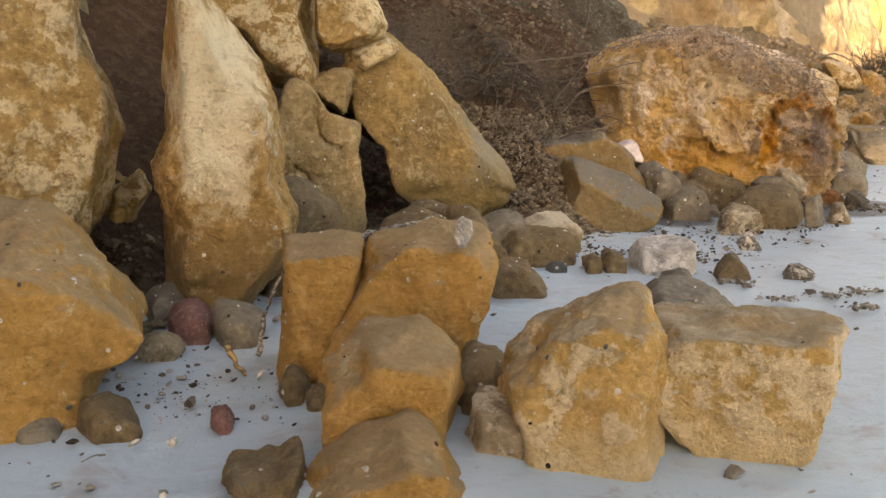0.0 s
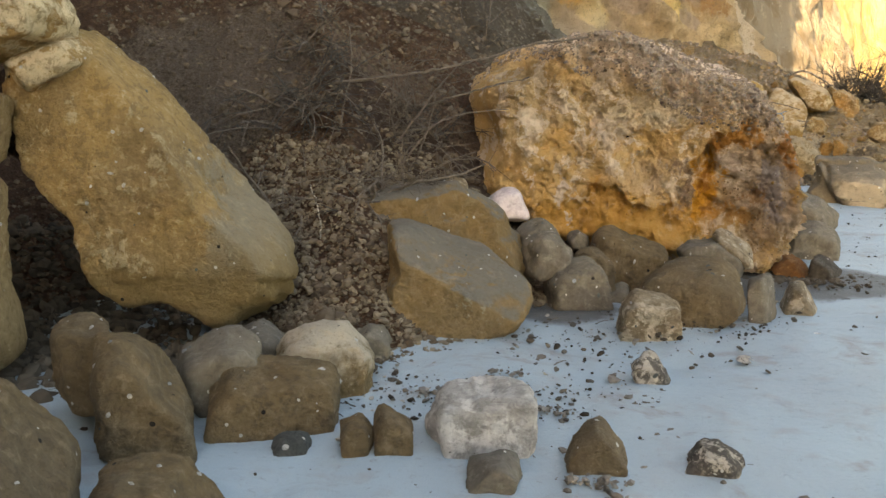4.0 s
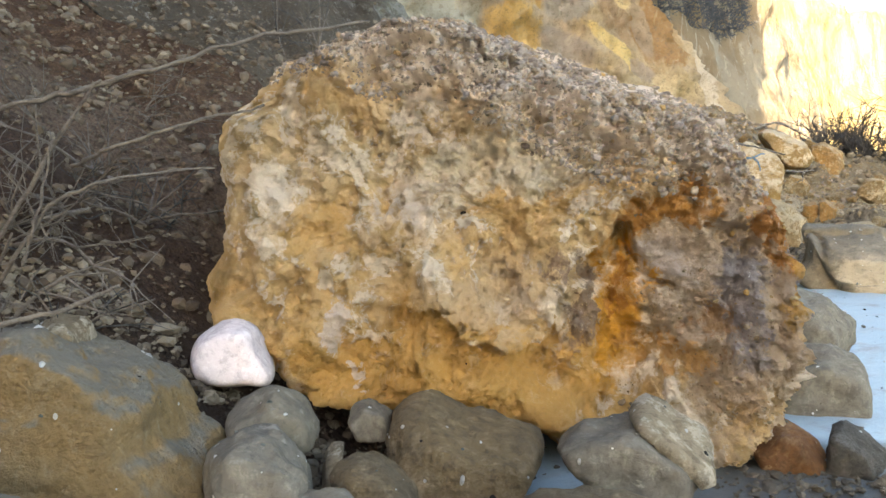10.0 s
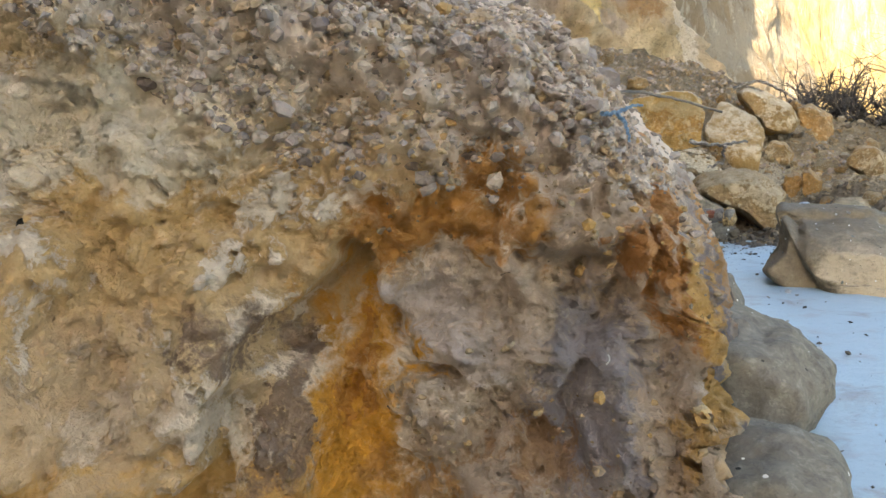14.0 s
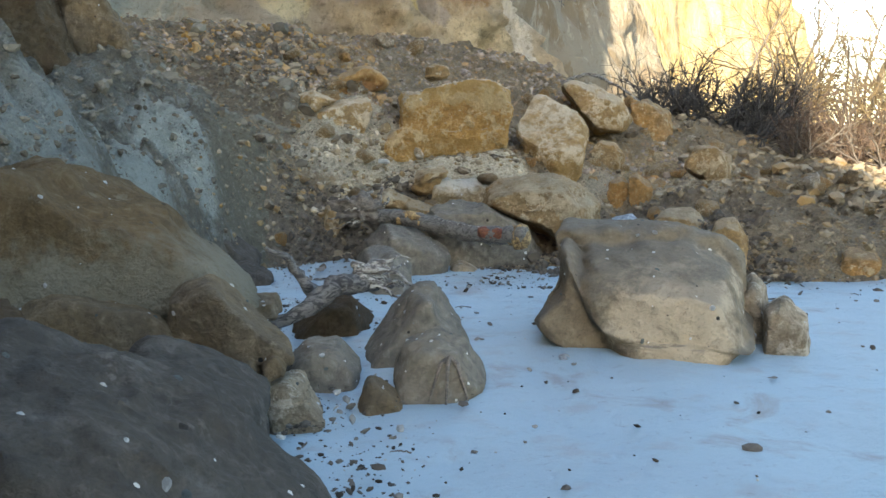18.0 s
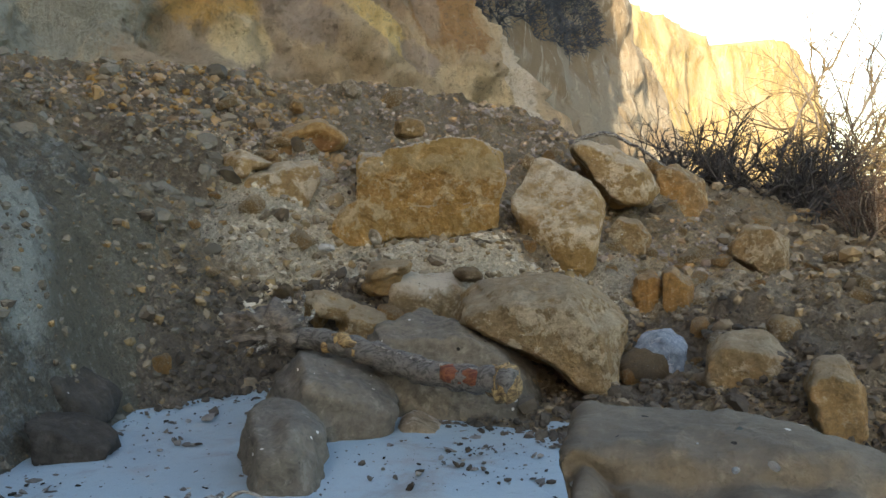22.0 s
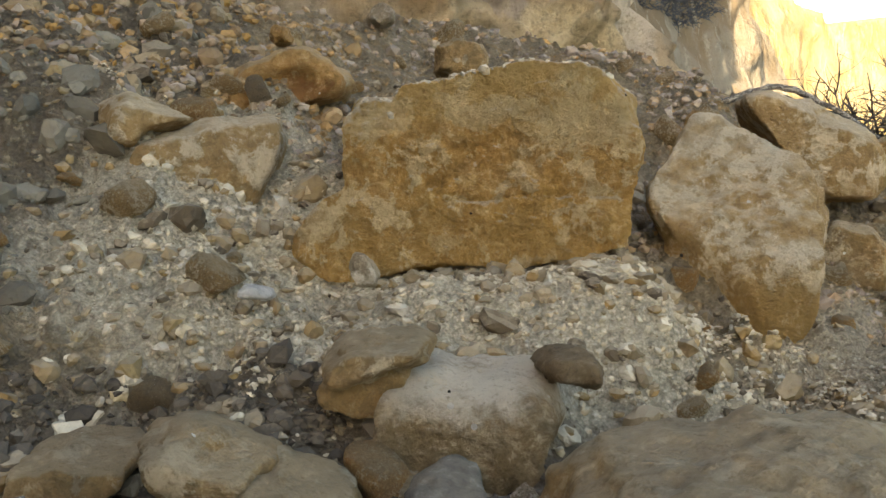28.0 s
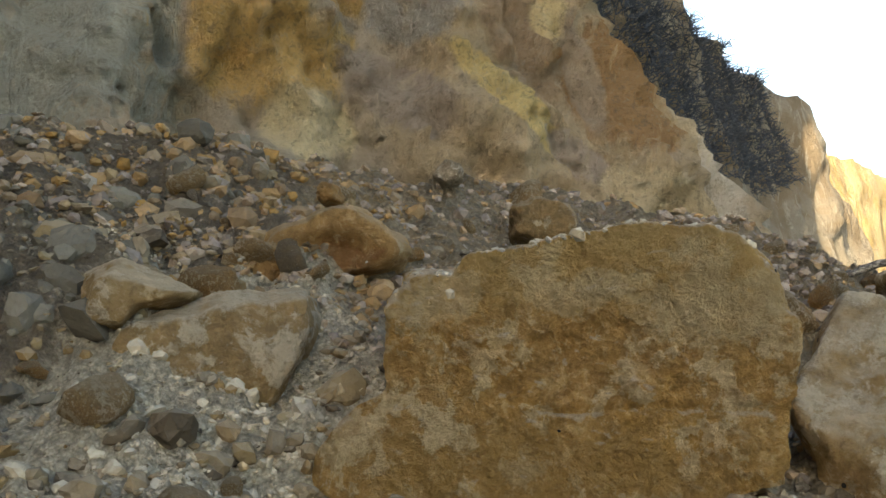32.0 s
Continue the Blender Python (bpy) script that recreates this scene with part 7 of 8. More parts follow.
p_ = np.stack([rng.normal(4.15, 0.28, 900), rng.normal(9.85, 0.25, 900), np.full(900, 0.005)], 1)
clods("damp_debris", p_, np.minimum(0.013 * np.exp(0.6 * rng.normal(size=900)), 0.05), DAMPSHADECRUMB, "dark damp debris beside the great boulder's foot", 23, 0, 0.6)
# near-black gravel added to carry the hollow's shade in its colour
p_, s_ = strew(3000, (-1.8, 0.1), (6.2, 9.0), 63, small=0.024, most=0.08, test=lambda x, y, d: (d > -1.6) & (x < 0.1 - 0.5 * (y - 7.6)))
clods("cave_gravel", p_, s_, DAMPSHADECRUMB, "added dark gravel standing for the shade under the leaning slab", 25)
p_, s_ = strew(1800, (-2.8, 0.2), (2.5, 6.0), 77, small=0.022, test=lambda x, y, d: d > -0.5)
clods("hollow_gravel", p_, s_, REDCRUMB, "dark gravel in the hollow between boulders", 7)


def top_places(ob, n, seed, least=0.35, low=-9.0, test=None):
    """Places on the upward faces of a boulder."""
    rng = np.random.default_rng(seed)
    me, mw = ob.data, np.array(ob.matrix_world)
    co, no = np.empty(len(me.vertices) * 3, np.float32), np.empty(len(me.vertices) * 3, np.float32)
    me.vertices.foreach_get("co", co)
    me.vertices.foreach_get("normal", no)
    co, no = co.reshape(-1, 3), no.reshape(-1, 3)
    ok = np.flatnonzero((no[:, 2] > least) & (co[:, 2] > low + 0.12 * vnoise(co * 3, seed)))
    if test:
        ok = ok[test(co[ok] + 0.10 * vnoise(co[ok] * 4, seed)[:, None])]
    pick = rng.choice(ok, n)
    return co[pick] @ mw[:3, :3].T + mw[:3, 3]


rng = np.random.default_rng(6)
p_ = top_places(great_boulder, 21000, 8, -0.35, 0.0, lambda c: (((c[:, 0] - 0.70) / 0.20) ** 2 + ((c[:, 2] - 0.26) / 0.10) ** 2 > 1) & (c[:, 2] > np.interp(c[:, 0], (-1.2, -0.3, 0.2, 0.5, 0.9), (0.95, 0.70, 0.46, 0.33, 0.24)) - 0.25 * np.clip(c[:, 1] + 0.6, 0, 2)))
clods("boulder_top_rubble", p_, np.minimum(0.0088 * np.exp(0.45 * rng.normal(size=len(p_))), 0.026), TOPCRUMB, "grey and rust rubble on the great boulder", 8)
p_ = top_places(great_boulder, 160, 28, 0.3, 0.5, lambda c: c[:, 2] > 0.75 - 0.3 * c[:, 0])
clods("boulder_top_lumps", p_, np.minimum(0.024 * np.exp(0.4 * rng.normal(size=len(p_))), 0.08), TOPCRUMB, "larger grey lumps on top of the great boulder", 29, 2)
p_ = top_places(great_boulder, 1800, 18, -0.7, -9.0, lambda c: (c[:, 0] > 0.5) & (vnoise(c * 5.0, 12) > 0.1))
clods("boulder_flakes", p_, np.minimum(0.0065 * np.exp(0.5 * rng.normal(size=len(p_))), 0.022), RUSTCRUMB, "rust and ochre flakes on the great boulder", 19)
p_ = top_places(main_block, 2600, 9, 0.78, 0.2) - (0, 0, 0.006)
clods("block_top_rubble", p_, np.minimum(0.010 * np.exp(0.5 * rng.normal(size=len(p_))), 0.03), PALECRUMB, "dusty crumbs on the main block", 9)


def limpets(name, obs, each, size, material, label, seed):
    """Small cone shells and mussel bits stuck on boulders."""
    rng = np.random.default_rng(seed)
    vs, fs, base = [], [], 0
    ang = np.linspace(0, 2 * np.pi, 9)[:-1]
    for ob in obs:
        me, mw = ob.data, np.array(ob.matrix_world)
        co, no = np.empty(len(me.vertices) * 3, np.float32), np.empty(len(me.vertices) * 3, np.float32)
        me.vertices.foreach_get("co", co)
        me.vertices.foreach_get("normal", no)
        co, no = co.reshape(-1, 3), no.reshape(-1, 3)
        ok = np.flatnonzero((no[:, 1] < 0.1) & (no[:, 2] > -0.3))
        n = int(each * rng.uniform(0.4, 1.3) * np.ptp(co, axis=0).mean() / 0.5)
        for k in rng.choice(ok, n):
            p, z = co[k] @ mw[:3, :3].T + mw[:3, 3], no[k] @ mw[:3, :3].T
            x = np.cross(z, rng.normal(size=3))
            x /= np.linalg.norm(x) + 1e-9
            y = np.cross(z, x)
            r = min(size * math.exp(0.45 * rng.normal()), 0.017)
            rim = p - z * r * 0.1 + r * ((np.cos(ang) * rng.uniform(0.8, 1.2))[:, None] * x + (np.sin(ang) * rng.uniform(0.55, 0.9))[:, None] * y)
            mid = p + z * r * 0.3 + 0.55 * (rim - p)
            vs.append(np.concatenate([rim, mid, [p + z * r * 0.55]]))
            a = np.arange(8)
            b = (a + 1) % 8
            fs.append(np.concatenate([np.stack([a, b, b + 8], 1), np.stack([a, b + 8, a + 8], 1), np.stack([a + 8, b + 8, 0 * a + 16], 1)]) + base)
            base += 17
    return tagged(new(name, mesh_of(name, np.concatenate(vs), np.concatenate(fs), material)), label, "shells", kind="stuff")


SEA_STONES = [o for o in bpy.data.objects if o.type == "MESH" and o.get("category") in ("boulder", "stone") and o.location.y < 17 and o.location.z < 1.0 and o.name.split(".")[0] not in ("great_boulder", "pink_stone", "white_stone")]
limpets("limpets", SEA_STONES, 7, 0.010, MAT["whitecrust"], "small white limpet shells on the boulders", 31)
limpets("mussels", SEA_STONES, 3, 0.011, MAT["slate"], "small dark mussels stuck on the boulders", 32)
rng = np.random.default_rng(5)
RUBBLE = []
for k in range(14):
    u = np.sort(rng.uniform(0, 2 * np.pi, 7))
    prof = [(math.cos(a) * rng.uniform(0.8, 1.0), math.sin(a) * rng.uniform(0.55, 0.8)) for a in u]
    v, f = hull_rock(prof, 1.5, 3, 900 + k, 60, 16, 0.7)
    RUBBLE.append([mesh_of("rubble_stone", v, f, MAT[m]) for m in ("dusty", "greyochre", "rustochre", "whitish")])
p_, s_ = strew(290, (4.6, 11.0), (18.9, 25.8), 78, test=lambda x, y, d: (d > 0) & ((y < 22.6) | (x > 8) | (vnoise(np.stack([x, y, x * 0], 1) * 5.0, 3) > 0.25)) & ~((x > 5.6) & (x < 7.4) & (y > 20.9) & (y < 22.4)), small=0.075, spread=0.4, most=0.2, sink=0.35)
for (x, y, z), s in zip(p_, s_):
    k = int(rng.choice(4, p=(0.52, 0.08, 0.33, 0.07)))
    ob = new("rubble_stone", RUBBLE[int(rng.integers(14))][k])
    ob.matrix_world = pose(x, y, z, *rng.uniform(-40, 40, 2), rng.uniform(0, 360)) @ Matrix.Diagonal((s, s, s, 1))
    tagged(ob, ("small dusty ochre stone on the rubble slope", "small grey-brown stone on the rubble slope", "small rust-orange stone on the rubble slope", "small pale chalky stone on the rubble slope")[k], "stone", "rubble stones")

# ---- shrubs, branches and driftwood ----
def tubes(paths, sides=4):
    """Tapered tubes along many polylines: each path is (points, radii)."""
    vs, fs, base = [], [], 0
    ang = np.linspace(0, 2 * np.pi, sides, endpoint=False)
    for pts, rad in paths:
        pts, rad = np.asarray(pts, float), np.asarray(rad, float)
        t = np.gradient(pts, axis=0)
        t /= np.linalg.norm(t, axis=1)[:, None] + 1e-9
        a = np.cross(t, (0.31, 0.22, 0.93))
        a /= np.linalg.norm(a, axis=1)[:, None] + 1e-9
        b = np.cross(t, a)
        ring = pts[:, None] + rad[:, None, None] * (np.cos(ang)[None, :, None] * a[:, None] + np.sin(ang)[None, :, None] * b[:, None])
        vs.append(ring.reshape(-1, 3))
        m = len(pts)
        i = (np.arange(m - 1)[:, None] * sides + np.arange(sides)[None]).ravel()
        j = (np.arange(m - 1)[:, None] * sides + (np.arange(sides)[None] + 1) % sides).ravel()
        fs.append(np.stack([i, j, j + sides, i + sides], 1) + base)
        base += m * sides
    return np.concatenate(vs), np.concatenate(fs)


def grow(rng, at, way, length, r, depth, out, bend=0.35, droop=0.0, forks=4):
    """A branch with side branches, as bent polylines."""
    n = min(max(3, int(length / 0.10)), 10)
    p, d, pts = np.array(at, float), np.array(way, float), [np.array(at, float)]
    d /= np.linalg.norm(d)
    for _ in range(n):
        d = d + rng.normal(size=3) * bend * 0.45 + (0, 0, -droop)
        d /= np.linalg.norm(d)
        p = p + d * length / n
        pts.append(p.copy())
    out[min(depth, 1)].append((pts, np.linspace(r, r * 0.35, n + 1)))
    if depth > 0:
        for _ in range(forks):
            k = int(rng.integers(n // 3, n))
            side = pts[k] - pts[k - 1]
            side = side / np.linalg.norm(side) + rng.normal(size=3) * 0.75
            grow(rng, pts[k], side, length * rng.uniform(0.35, 0.65), r * 0.5, depth - 1, out, bend, droop, forks)


def part(name, verts, faces, material, parent, label=""):
    ob = new(name, mesh_of(name, verts, faces, material))
    ob.parent = parent
    return tagged(ob, label)


def shrub(name, at, stems, height, spread, seed, woods, label, r=0.010, droop=0.0, forks=4, way=(0, 0, 1), depth=2, bend=0.35):
    rng = np.random.default_rng(seed)
    ob = new(name)
    ob.matrix_world = pose(*at)
    out = {0: [], 1: []}
    for _ in range(stems):
        d = np.array(way, float) + rng.normal(size=3) * spread * (1, 1, 0.4)
        start = rng.normal(size=3) * (0.10, 0.10, 0)
        grow(rng, start, d, height * rng.uniform(0.6, 1.1), r * rng.uniform(0.7, 1.3), depth, out, bend, droop, forks)
    for path in out[1]:
        if path[1][0] > r * 0.6:
            part("stem", *tubes([path]), woods[0], ob)
    rest = [path for path in out[1] if path[1][0] <= r * 0.6] + out[0]
    tagged(part("twig_mass", *tubes(rest, 3), woods[1], ob), kind="stuff")
    return tagged(ob, label, "shrub", "dry shrubs")


def ground_z(x, y):
    return float(slope_height(np.array([[x]]), np.array([[y]]))[0, 0])


rng = np.random.default_rng(77)
for k in range(24):
    x, y = (rng.uniform(-0.2, 1.15), rng.uniform(8.9, 11.2)) if k < 17 else (rng.uniform(0.6, 2.8), rng.uniform(11.4, 13.6))
    shrub("dead_shrub", (x, y, ground_z(x, y) - 0.03), 6, rng.uniform(0.45, 0.9), 0.95, 200 + k, (TWIG, DARKTWIG if k % 3 else TWIG), "tangled leafless dry brush on the scree", 0.011, 0.06, 4, (0.1, -0.5, 0.4))


def branch(name, pts, r, material, label, category="branch", sides=6, seed=1, wob=0.012):
    """One crooked stick through a few places."""
    rng = np.random.default_rng(seed)
    pts = np.array(pts, float)
    s = np.linspace(0, len(pts) - 1, 8 * (len(pts) - 1) + 1)
    fine = np.stack([np.interp(s, np.arange(len(pts)), pts[:, i]) for i in range(3)], 1)
    ker = np.array((0.2, 0.2, 0.2, 0.2, 0.2))
    fine = np.stack([np.convolve(np.pad(fine[:, i], 2, "edge"), ker, "valid") for i in range(3)], 1)
    fine = fine + rng.normal(size=fine.shape) * wob * 0.4
    rad = np.linspace(r, r * 0.5, len(fine)) * rng.uniform(0.85, 1.15, len(fine))
    o = fine[0].copy()
    v, f = tubes([(fine - o, rad)], sides)
    ob = new(name, mesh_of(name, v, f, material))
    ob.location = o
    return tagged(ob, label, category)


PALEW = "pale dead branch arching out of the scree"
branch("dead_branch", [(0.31, 9.5, 0.88), (0.43, 9.5, 1.02), (0.58, 9.45, 1.63), (0.56, 9.4, 1.95)], 0.010, TWIG, PALEW)
branch("dead_branch", [(0.33, 9.8, 1.5), (0.9, 9.6, 1.56), (1.35, 9.55, 1.63), (1.93, 9.6, 1.81), (2.42, 9.7, 1.88)], 0.013, TWIG, PALEW, seed=2)
branch("dead_branch", [(1.08, 9.9, 1.33), (1.27, 9.7, 1.38), (1.66, 9.7, 1.5), (1.95, 9.8, 1.57)], 0.011, TWIG, PALEW, seed=3)
branch("dead_branch", [(0.87, 9.6, 1.0), (1.25, 9.5, 1.51), (1.4, 9.45, 1.66)], 0.011, TWIG, PALEW, seed=4)
branch("dead_branch", [(0.66, 8.85, 0.56), (0.83, 8.8, 0.69), (1.04, 8.8, 0.80), (1.38, 8.9, 0.85), (1.61, 9.0, 0.94)], 0.014, TWIG, "grey stem trailing over the split boulder", seed=5)
branch("dead_branch", [(0.87, 9.5, 0.80), (1.21, 9.4, 1.21), (1.46, 9.45, 1.29), (1.80, 9.6, 1.32)], 0.009, TWIG, PALEW, seed=6)
branch("dead_branch", [(1.08, 9.4, 0.95), (1.17, 9.4, 1.2), (1.23, 9.4, 1.45)], 0.008, TWIG, PALEW, seed=7)
branch("dead_branch", [(0.57, 8.0, 0.52), (0.56, 7.95, 0.72), (0.50, 8.0, 0.88)], 0.006, DRIFT, "thin pale twig standing in scree", seed=8)
branch("driftwood_stick", [(-0.42, 3.70, 0.53), (-0.28, 3.85, 0.57), (-0.15, 3.95, 0.59), (0.04, 4.05, 0.63)], 0.016, DRIFT, "bleached stick lying across the split block", seed=9)
branch("driftwood_stick", [(-0.79, 3.45, 0.0), (-0.76, 3.48, 0.23), (-0.66, 3.52, 0.46)], 0.014, DRIFT, "bleached stick leaning on the split block", seed=10)
branch("driftwood_stick", [(-0.90, 3.3, 0.10), (-0.82, 3.2, 0.04), (-0.76, 3.12, 0.02)], 0.016, FRESHWOOD, "broken yellow stick end on the sand", seed=11)
branch("cable", [(3.90, 10.55, 1.33), (3.97, 10.8, 1.37), (4.14, 10.9, 1.39), (4.28, 10.95, 1.37), (4.47, 11.0, 1.32)], 0.008, BARK, "thin black cable sticking out of rubble", "cable", seed=12, wob=0.003)
CORD = stone("blue_cord", (0.145, 0.264, 0.396), (0.198, 0.31, 0.422), (0.297, 0.363, 0.429), 0.6, 0.0)
branch("rope", [(3.87, 9.745, 1.303), (3.90, 9.74, 1.305), (3.93, 9.755, 1.318), (3.955, 9.775, 1.32)], 0.0045, CORD, "frayed pale blue rope caught in rubble", "rope", seed=13, wob=0.003)
branch("rope", [(3.90, 9.74, 1.305), (3.917, 9.73, 1.285), (3.922, 9.725, 1.25)], 0.0045, CORD, "frayed pale blue rope caught in rubble", "rope", seed=14, wob=0.003)
branch("dead_branch", [(4.05, 9.80, 1.25), (4.105, 9.80, 1.242), (4.17, 9.81, 1.248)], 0.0045, DRIFT, "grey twig sticking out of the boulder's rubble", seed=16, wob=0.004)
branch("dead_branch", [(4.12, 9.80, 1.243), (4.115, 9.79, 1.21), (4.08, 9.785, 1.20)], 0.004, DRIFT, "grey twig sticking out of the boulder's rubble", seed=17, wob=0.004)


def gnarl(pts, rad, seed, wob=0.03, n=26, knots=0.28):
    """A crooked, knotty limb through a few places, thinning out as given."""
    rng = np.random.default_rng(seed)
    pts, rad = np.array(pts, float), np.array(rad, float)
    s, k = np.linspace(0, len(pts) - 1, n), np.arange(len(pts))
    fine = np.stack([np.interp(s, k, pts[:, i]) for i in range(3)], 1)
    fine = fine + wob * np.stack([vnoise(np.stack([s * 1.9 + seed, s * 0 + j * 7.1, s * 0], 1), seed) for j in range(3)], 1)
    return fine, np.interp(s, k, rad) * (1 + knots * vnoise(np.stack([s * 3.1, s * 0, s * 0], 1), seed + 5))


def knotted(pts, rad, seed, sides=16, n=44, wob=0.02, ridge=0.012, knots=0.28):
    """A limb with a ridged, torn surface and closed ends."""
    path, r = gnarl(pts, rad, seed, wob, n, knots)
    v, f = tubes([(path, r)], sides)
    mid = np.repeat(path, sides, axis=0)
    out = v - mid
    out /= np.linalg.norm(out, axis=1)[:, None] + 1e-9
    grain = fbm(np.stack([v[:, 0] * 5, v[:, 1] * 22, v[:, 2] * 22], 1), 4, seed + 3, 0.6)
    v = v + out * (ridge * grain)[:, None]
    ends = np.array((path[0] - (path[1] - path[0]) * 0.2, path[-1] + (path[-1] - path[-2]) * 0.2))
    k, m = len(v), len(path)
    a = np.arange(sides)
    b = (a + 1) % sides
    caps = np.concatenate([np.stack([b, a, 0 * a + k, 0 * a + k], 1), np.stack([a + (m - 1) * sides, b + (m - 1) * sides, 0 * a + k + 1, 0 * a + k + 1], 1)])
    return np.concatenate([v, ends]), np.concatenate([f, caps])


def clump(centre, size, seed, sub=4):
    """A gnarled lump of root wood and earth."""
    d, f = ball(sub)
    r = 1 + 0.42 * fbm(d * 2.1, 4, seed, 0.65) + 0.28 * (1 - 2 * np.abs(fbm(d * 5.0, 3, seed + 4)))
    return d * r[:, None] * np.array(size) + np.array(centre), f


def log():
    """The driftwood log across the grey stones: torn roots, dark trunk, split faces of fresh and red wood."""
    ob = new("driftwood_log")
    ob.location = (5.42, 19.10, 0.44)
    way = np.array((1.21, -1.02, -0.13))
    rng = np.random.default_rng(44)
    s = np.linspace(0, 1, 15)
    core = way * s[:, None] + np.stack([0 * s, 0.03 * np.sin(5 * s), 0.03 * np.sin(7 * s)], 1)
    part("trunk", *knotted(core, 0.056 + 0.016 * np.sin(2.6 * s), 46, 18, 60, 0.012, 0.007, 0.08), LOGWOOD, ob, "dark grey bark-stripped trunk")
    part("root_mass", *clump((-0.05, 0.0, 0.05), (0.19, 0.14, 0.12), 51), BARK, ob, "dark gnarled root mass caked with earth")
    for a, b, dy, dz, r, seed in ((3, 6, -0.045, 0.030, 0.045, 47), (4, 7, -0.055, -0.005, 0.034, 57), (3, 5, -0.05, -0.01, 0.03, 58)):
        part("split_face", *knotted(core[a:b] + (0, dy, dz), (0.4 * r, r, 0.3 * r)[:b - a] if b - a == 3 else (r, 0.5 * r), seed, 10, 20, 0.02, 0.016), FRESHWOOD, ob, "yellow torn wood")
    part("heartwood", *knotted(core[10:13] + (0, -0.040, 0.018), (0.030, 0.050, 0.038), 48, 12, 24, 0.012, 0.010), REDWOOD, ob, "dark red split heartwood")
    part("pale_strip", *knotted(core[6:14] + (0, -0.035, 0.058), (0.004, 0.010, 0.012, 0.010, 0.013, 0.012, 0.010, 0.004), 59, 8, 30, 0.008, 0.004), DRIFT, ob, "bleached strip of sapwood")
    part("broken_end", *knotted((way * 0.90, way * 0.96, way * 1.01), (0.060, 0.082, 0.070), 60, 16, 14, 0.006, 0.014), FRESHWOOD, ob, "yellow broken end")
    for k, (start, tip, r) in enumerate([((-0.1, -0.05, 0.03), (-0.36, -0.10, 0.0), 0.016), ((-0.12, -0.08, 0.0), (-0.32, -0.14, -0.10), 0.015), ((-0.1, 0.0, 0.1), (-0.22, -0.06, 0.20), 0.018), ((0.08, 0.0, 0.08), (0.13, -0.02, 0.27), 0.030), ((-0.02, 0.0, 0.12), (0.05, 0.02, 0.25), 0.022), ((0.12, 0.0, 0.04), (0.19, -0.02, 0.16), 0.022), ((-0.15, 0.03, 0.06), (-0.30, 0.06, 0.12), 0.014), ((-0.08, -0.1, 0.06), (-0.2, -0.16, 0.08), 0.013), ((-0.05, -0.1, 0.0), (-0.16, -0.2, -0.06), 0.013)]):
        a, b = np.array(start), np.array(tip)
        part("root", *knotted((a, a * 0.6 + b * 0.4 + rng.normal(size=3) * 0.015, a * 0.25 + b * 0.75, b), (r * 1.1, r * 0.75, r * 0.5, r * 0.15), 61 + k, 8, 14, 0.02, 0.006), DRIFT, ob, "bleached splintered root")
    return tagged(ob, "weathered driftwood log with torn roots on grey stones", "driftwood")


log()


def stump():
    """Dark crooked driftwood with a pale tangle of roots, lying over stones."""
    ob = new("driftwood_branch")
    o = np.array((4.9, 15.8, 0.16))
    ob.location = o
    rng = np.random.default_rng(45)
    part("limb", *knotted(((-0.45, -0.1, -0.13), (-0.05, 0.0, 0.02), (0.22, 0.1, 0.14), (0.38, 0.2, 0.17), (0.46, 0.22, 0.14)), (0.010, 0.04, 0.055, 0.048, 0.012), 49, 12, 36, 0.04, 0.014), STUMPWOOD, ob, "dark wet limb")
    part("limb", *knotted(((-0.17, 0.15, 0.38), (-0.04, 0.2, 0.25), (0.08, 0.2, 0.12), (0.2, 0.15, 0.12)), (0.008, 0.026, 0.034, 0.02), 50, 10, 26, 0.03, 0.010), STUMPWOOD, ob, "dark wet limb")
    for k in range(13):
        t = np.array((rng.uniform(0.1, 0.55), rng.uniform(-0.1, 0.35), rng.uniform(-0.12, 0.14)))
        pts = np.array(((0.32, 0.15, 0.19), (0.32, 0.15, 0.19) + t * (0.4, 0.4, 0.6), (0.32, 0.15, 0.16) + t * (0.75, 0.8, 1.0)))
        part("root", *knotted(pts + rng.normal(size=pts.shape) * 0.02, (0.022, 0.014, 0.005), 80 + k, 7, 12, 0.03, 0.005), DRIFT, ob, "pale tangled root")
    return tagged(ob, "dark driftwood branch with pale roots on stones", "driftwood")


stump()


def tripod():
    ob = new("root_stub")
    ob.location = (5.56, 14.64, 0.0)
    for tip in ((0.07, -0.05, -0.02), (-0.10, -0.04, -0.02), (0.02, 0.08, -0.02), (-0.03, -0.09, -0.02)):
        t = np.array(tip)
        part("root", *tubes([(np.array(((0, 0, 0.16), (0, 0, 0.15) + t * 0.4, t)), (0.014, 0.010, 0.005))], 6), BARK, ob)
    return tagged(ob, "small dark root stub standing on sand", "driftwood")


tripod()

# leafless bushes beyond the far end of the debris, in shade and in sun
BROWNTWIG = wood_material("brown_twigs", (0.10, 0.06, 0.035), (0.055, 0.036, 0.024))
for k, (x, y, h) in enumerate([(10.6, 26.3, 0.8), (11.2, 26.0, 0.9), (11.8, 25.8, 1.0), (12.4, 26.0, 1.1), (11.5, 26.9, 1.1), (12.3, 27.0, 1.2), (10.9, 27.3, 1.0), (13.0, 26.6, 1.2), (11.9, 25.2, 0.8)]):
    shrub("dark_bush", (x, y, ground_z(x, y) - 0.05), 13, h, 0.8, 300 + k, (DARKTWIG, DARKTWIG), "dense dark leafless bush on the rubble slope", 0.026, 0.0, 5)
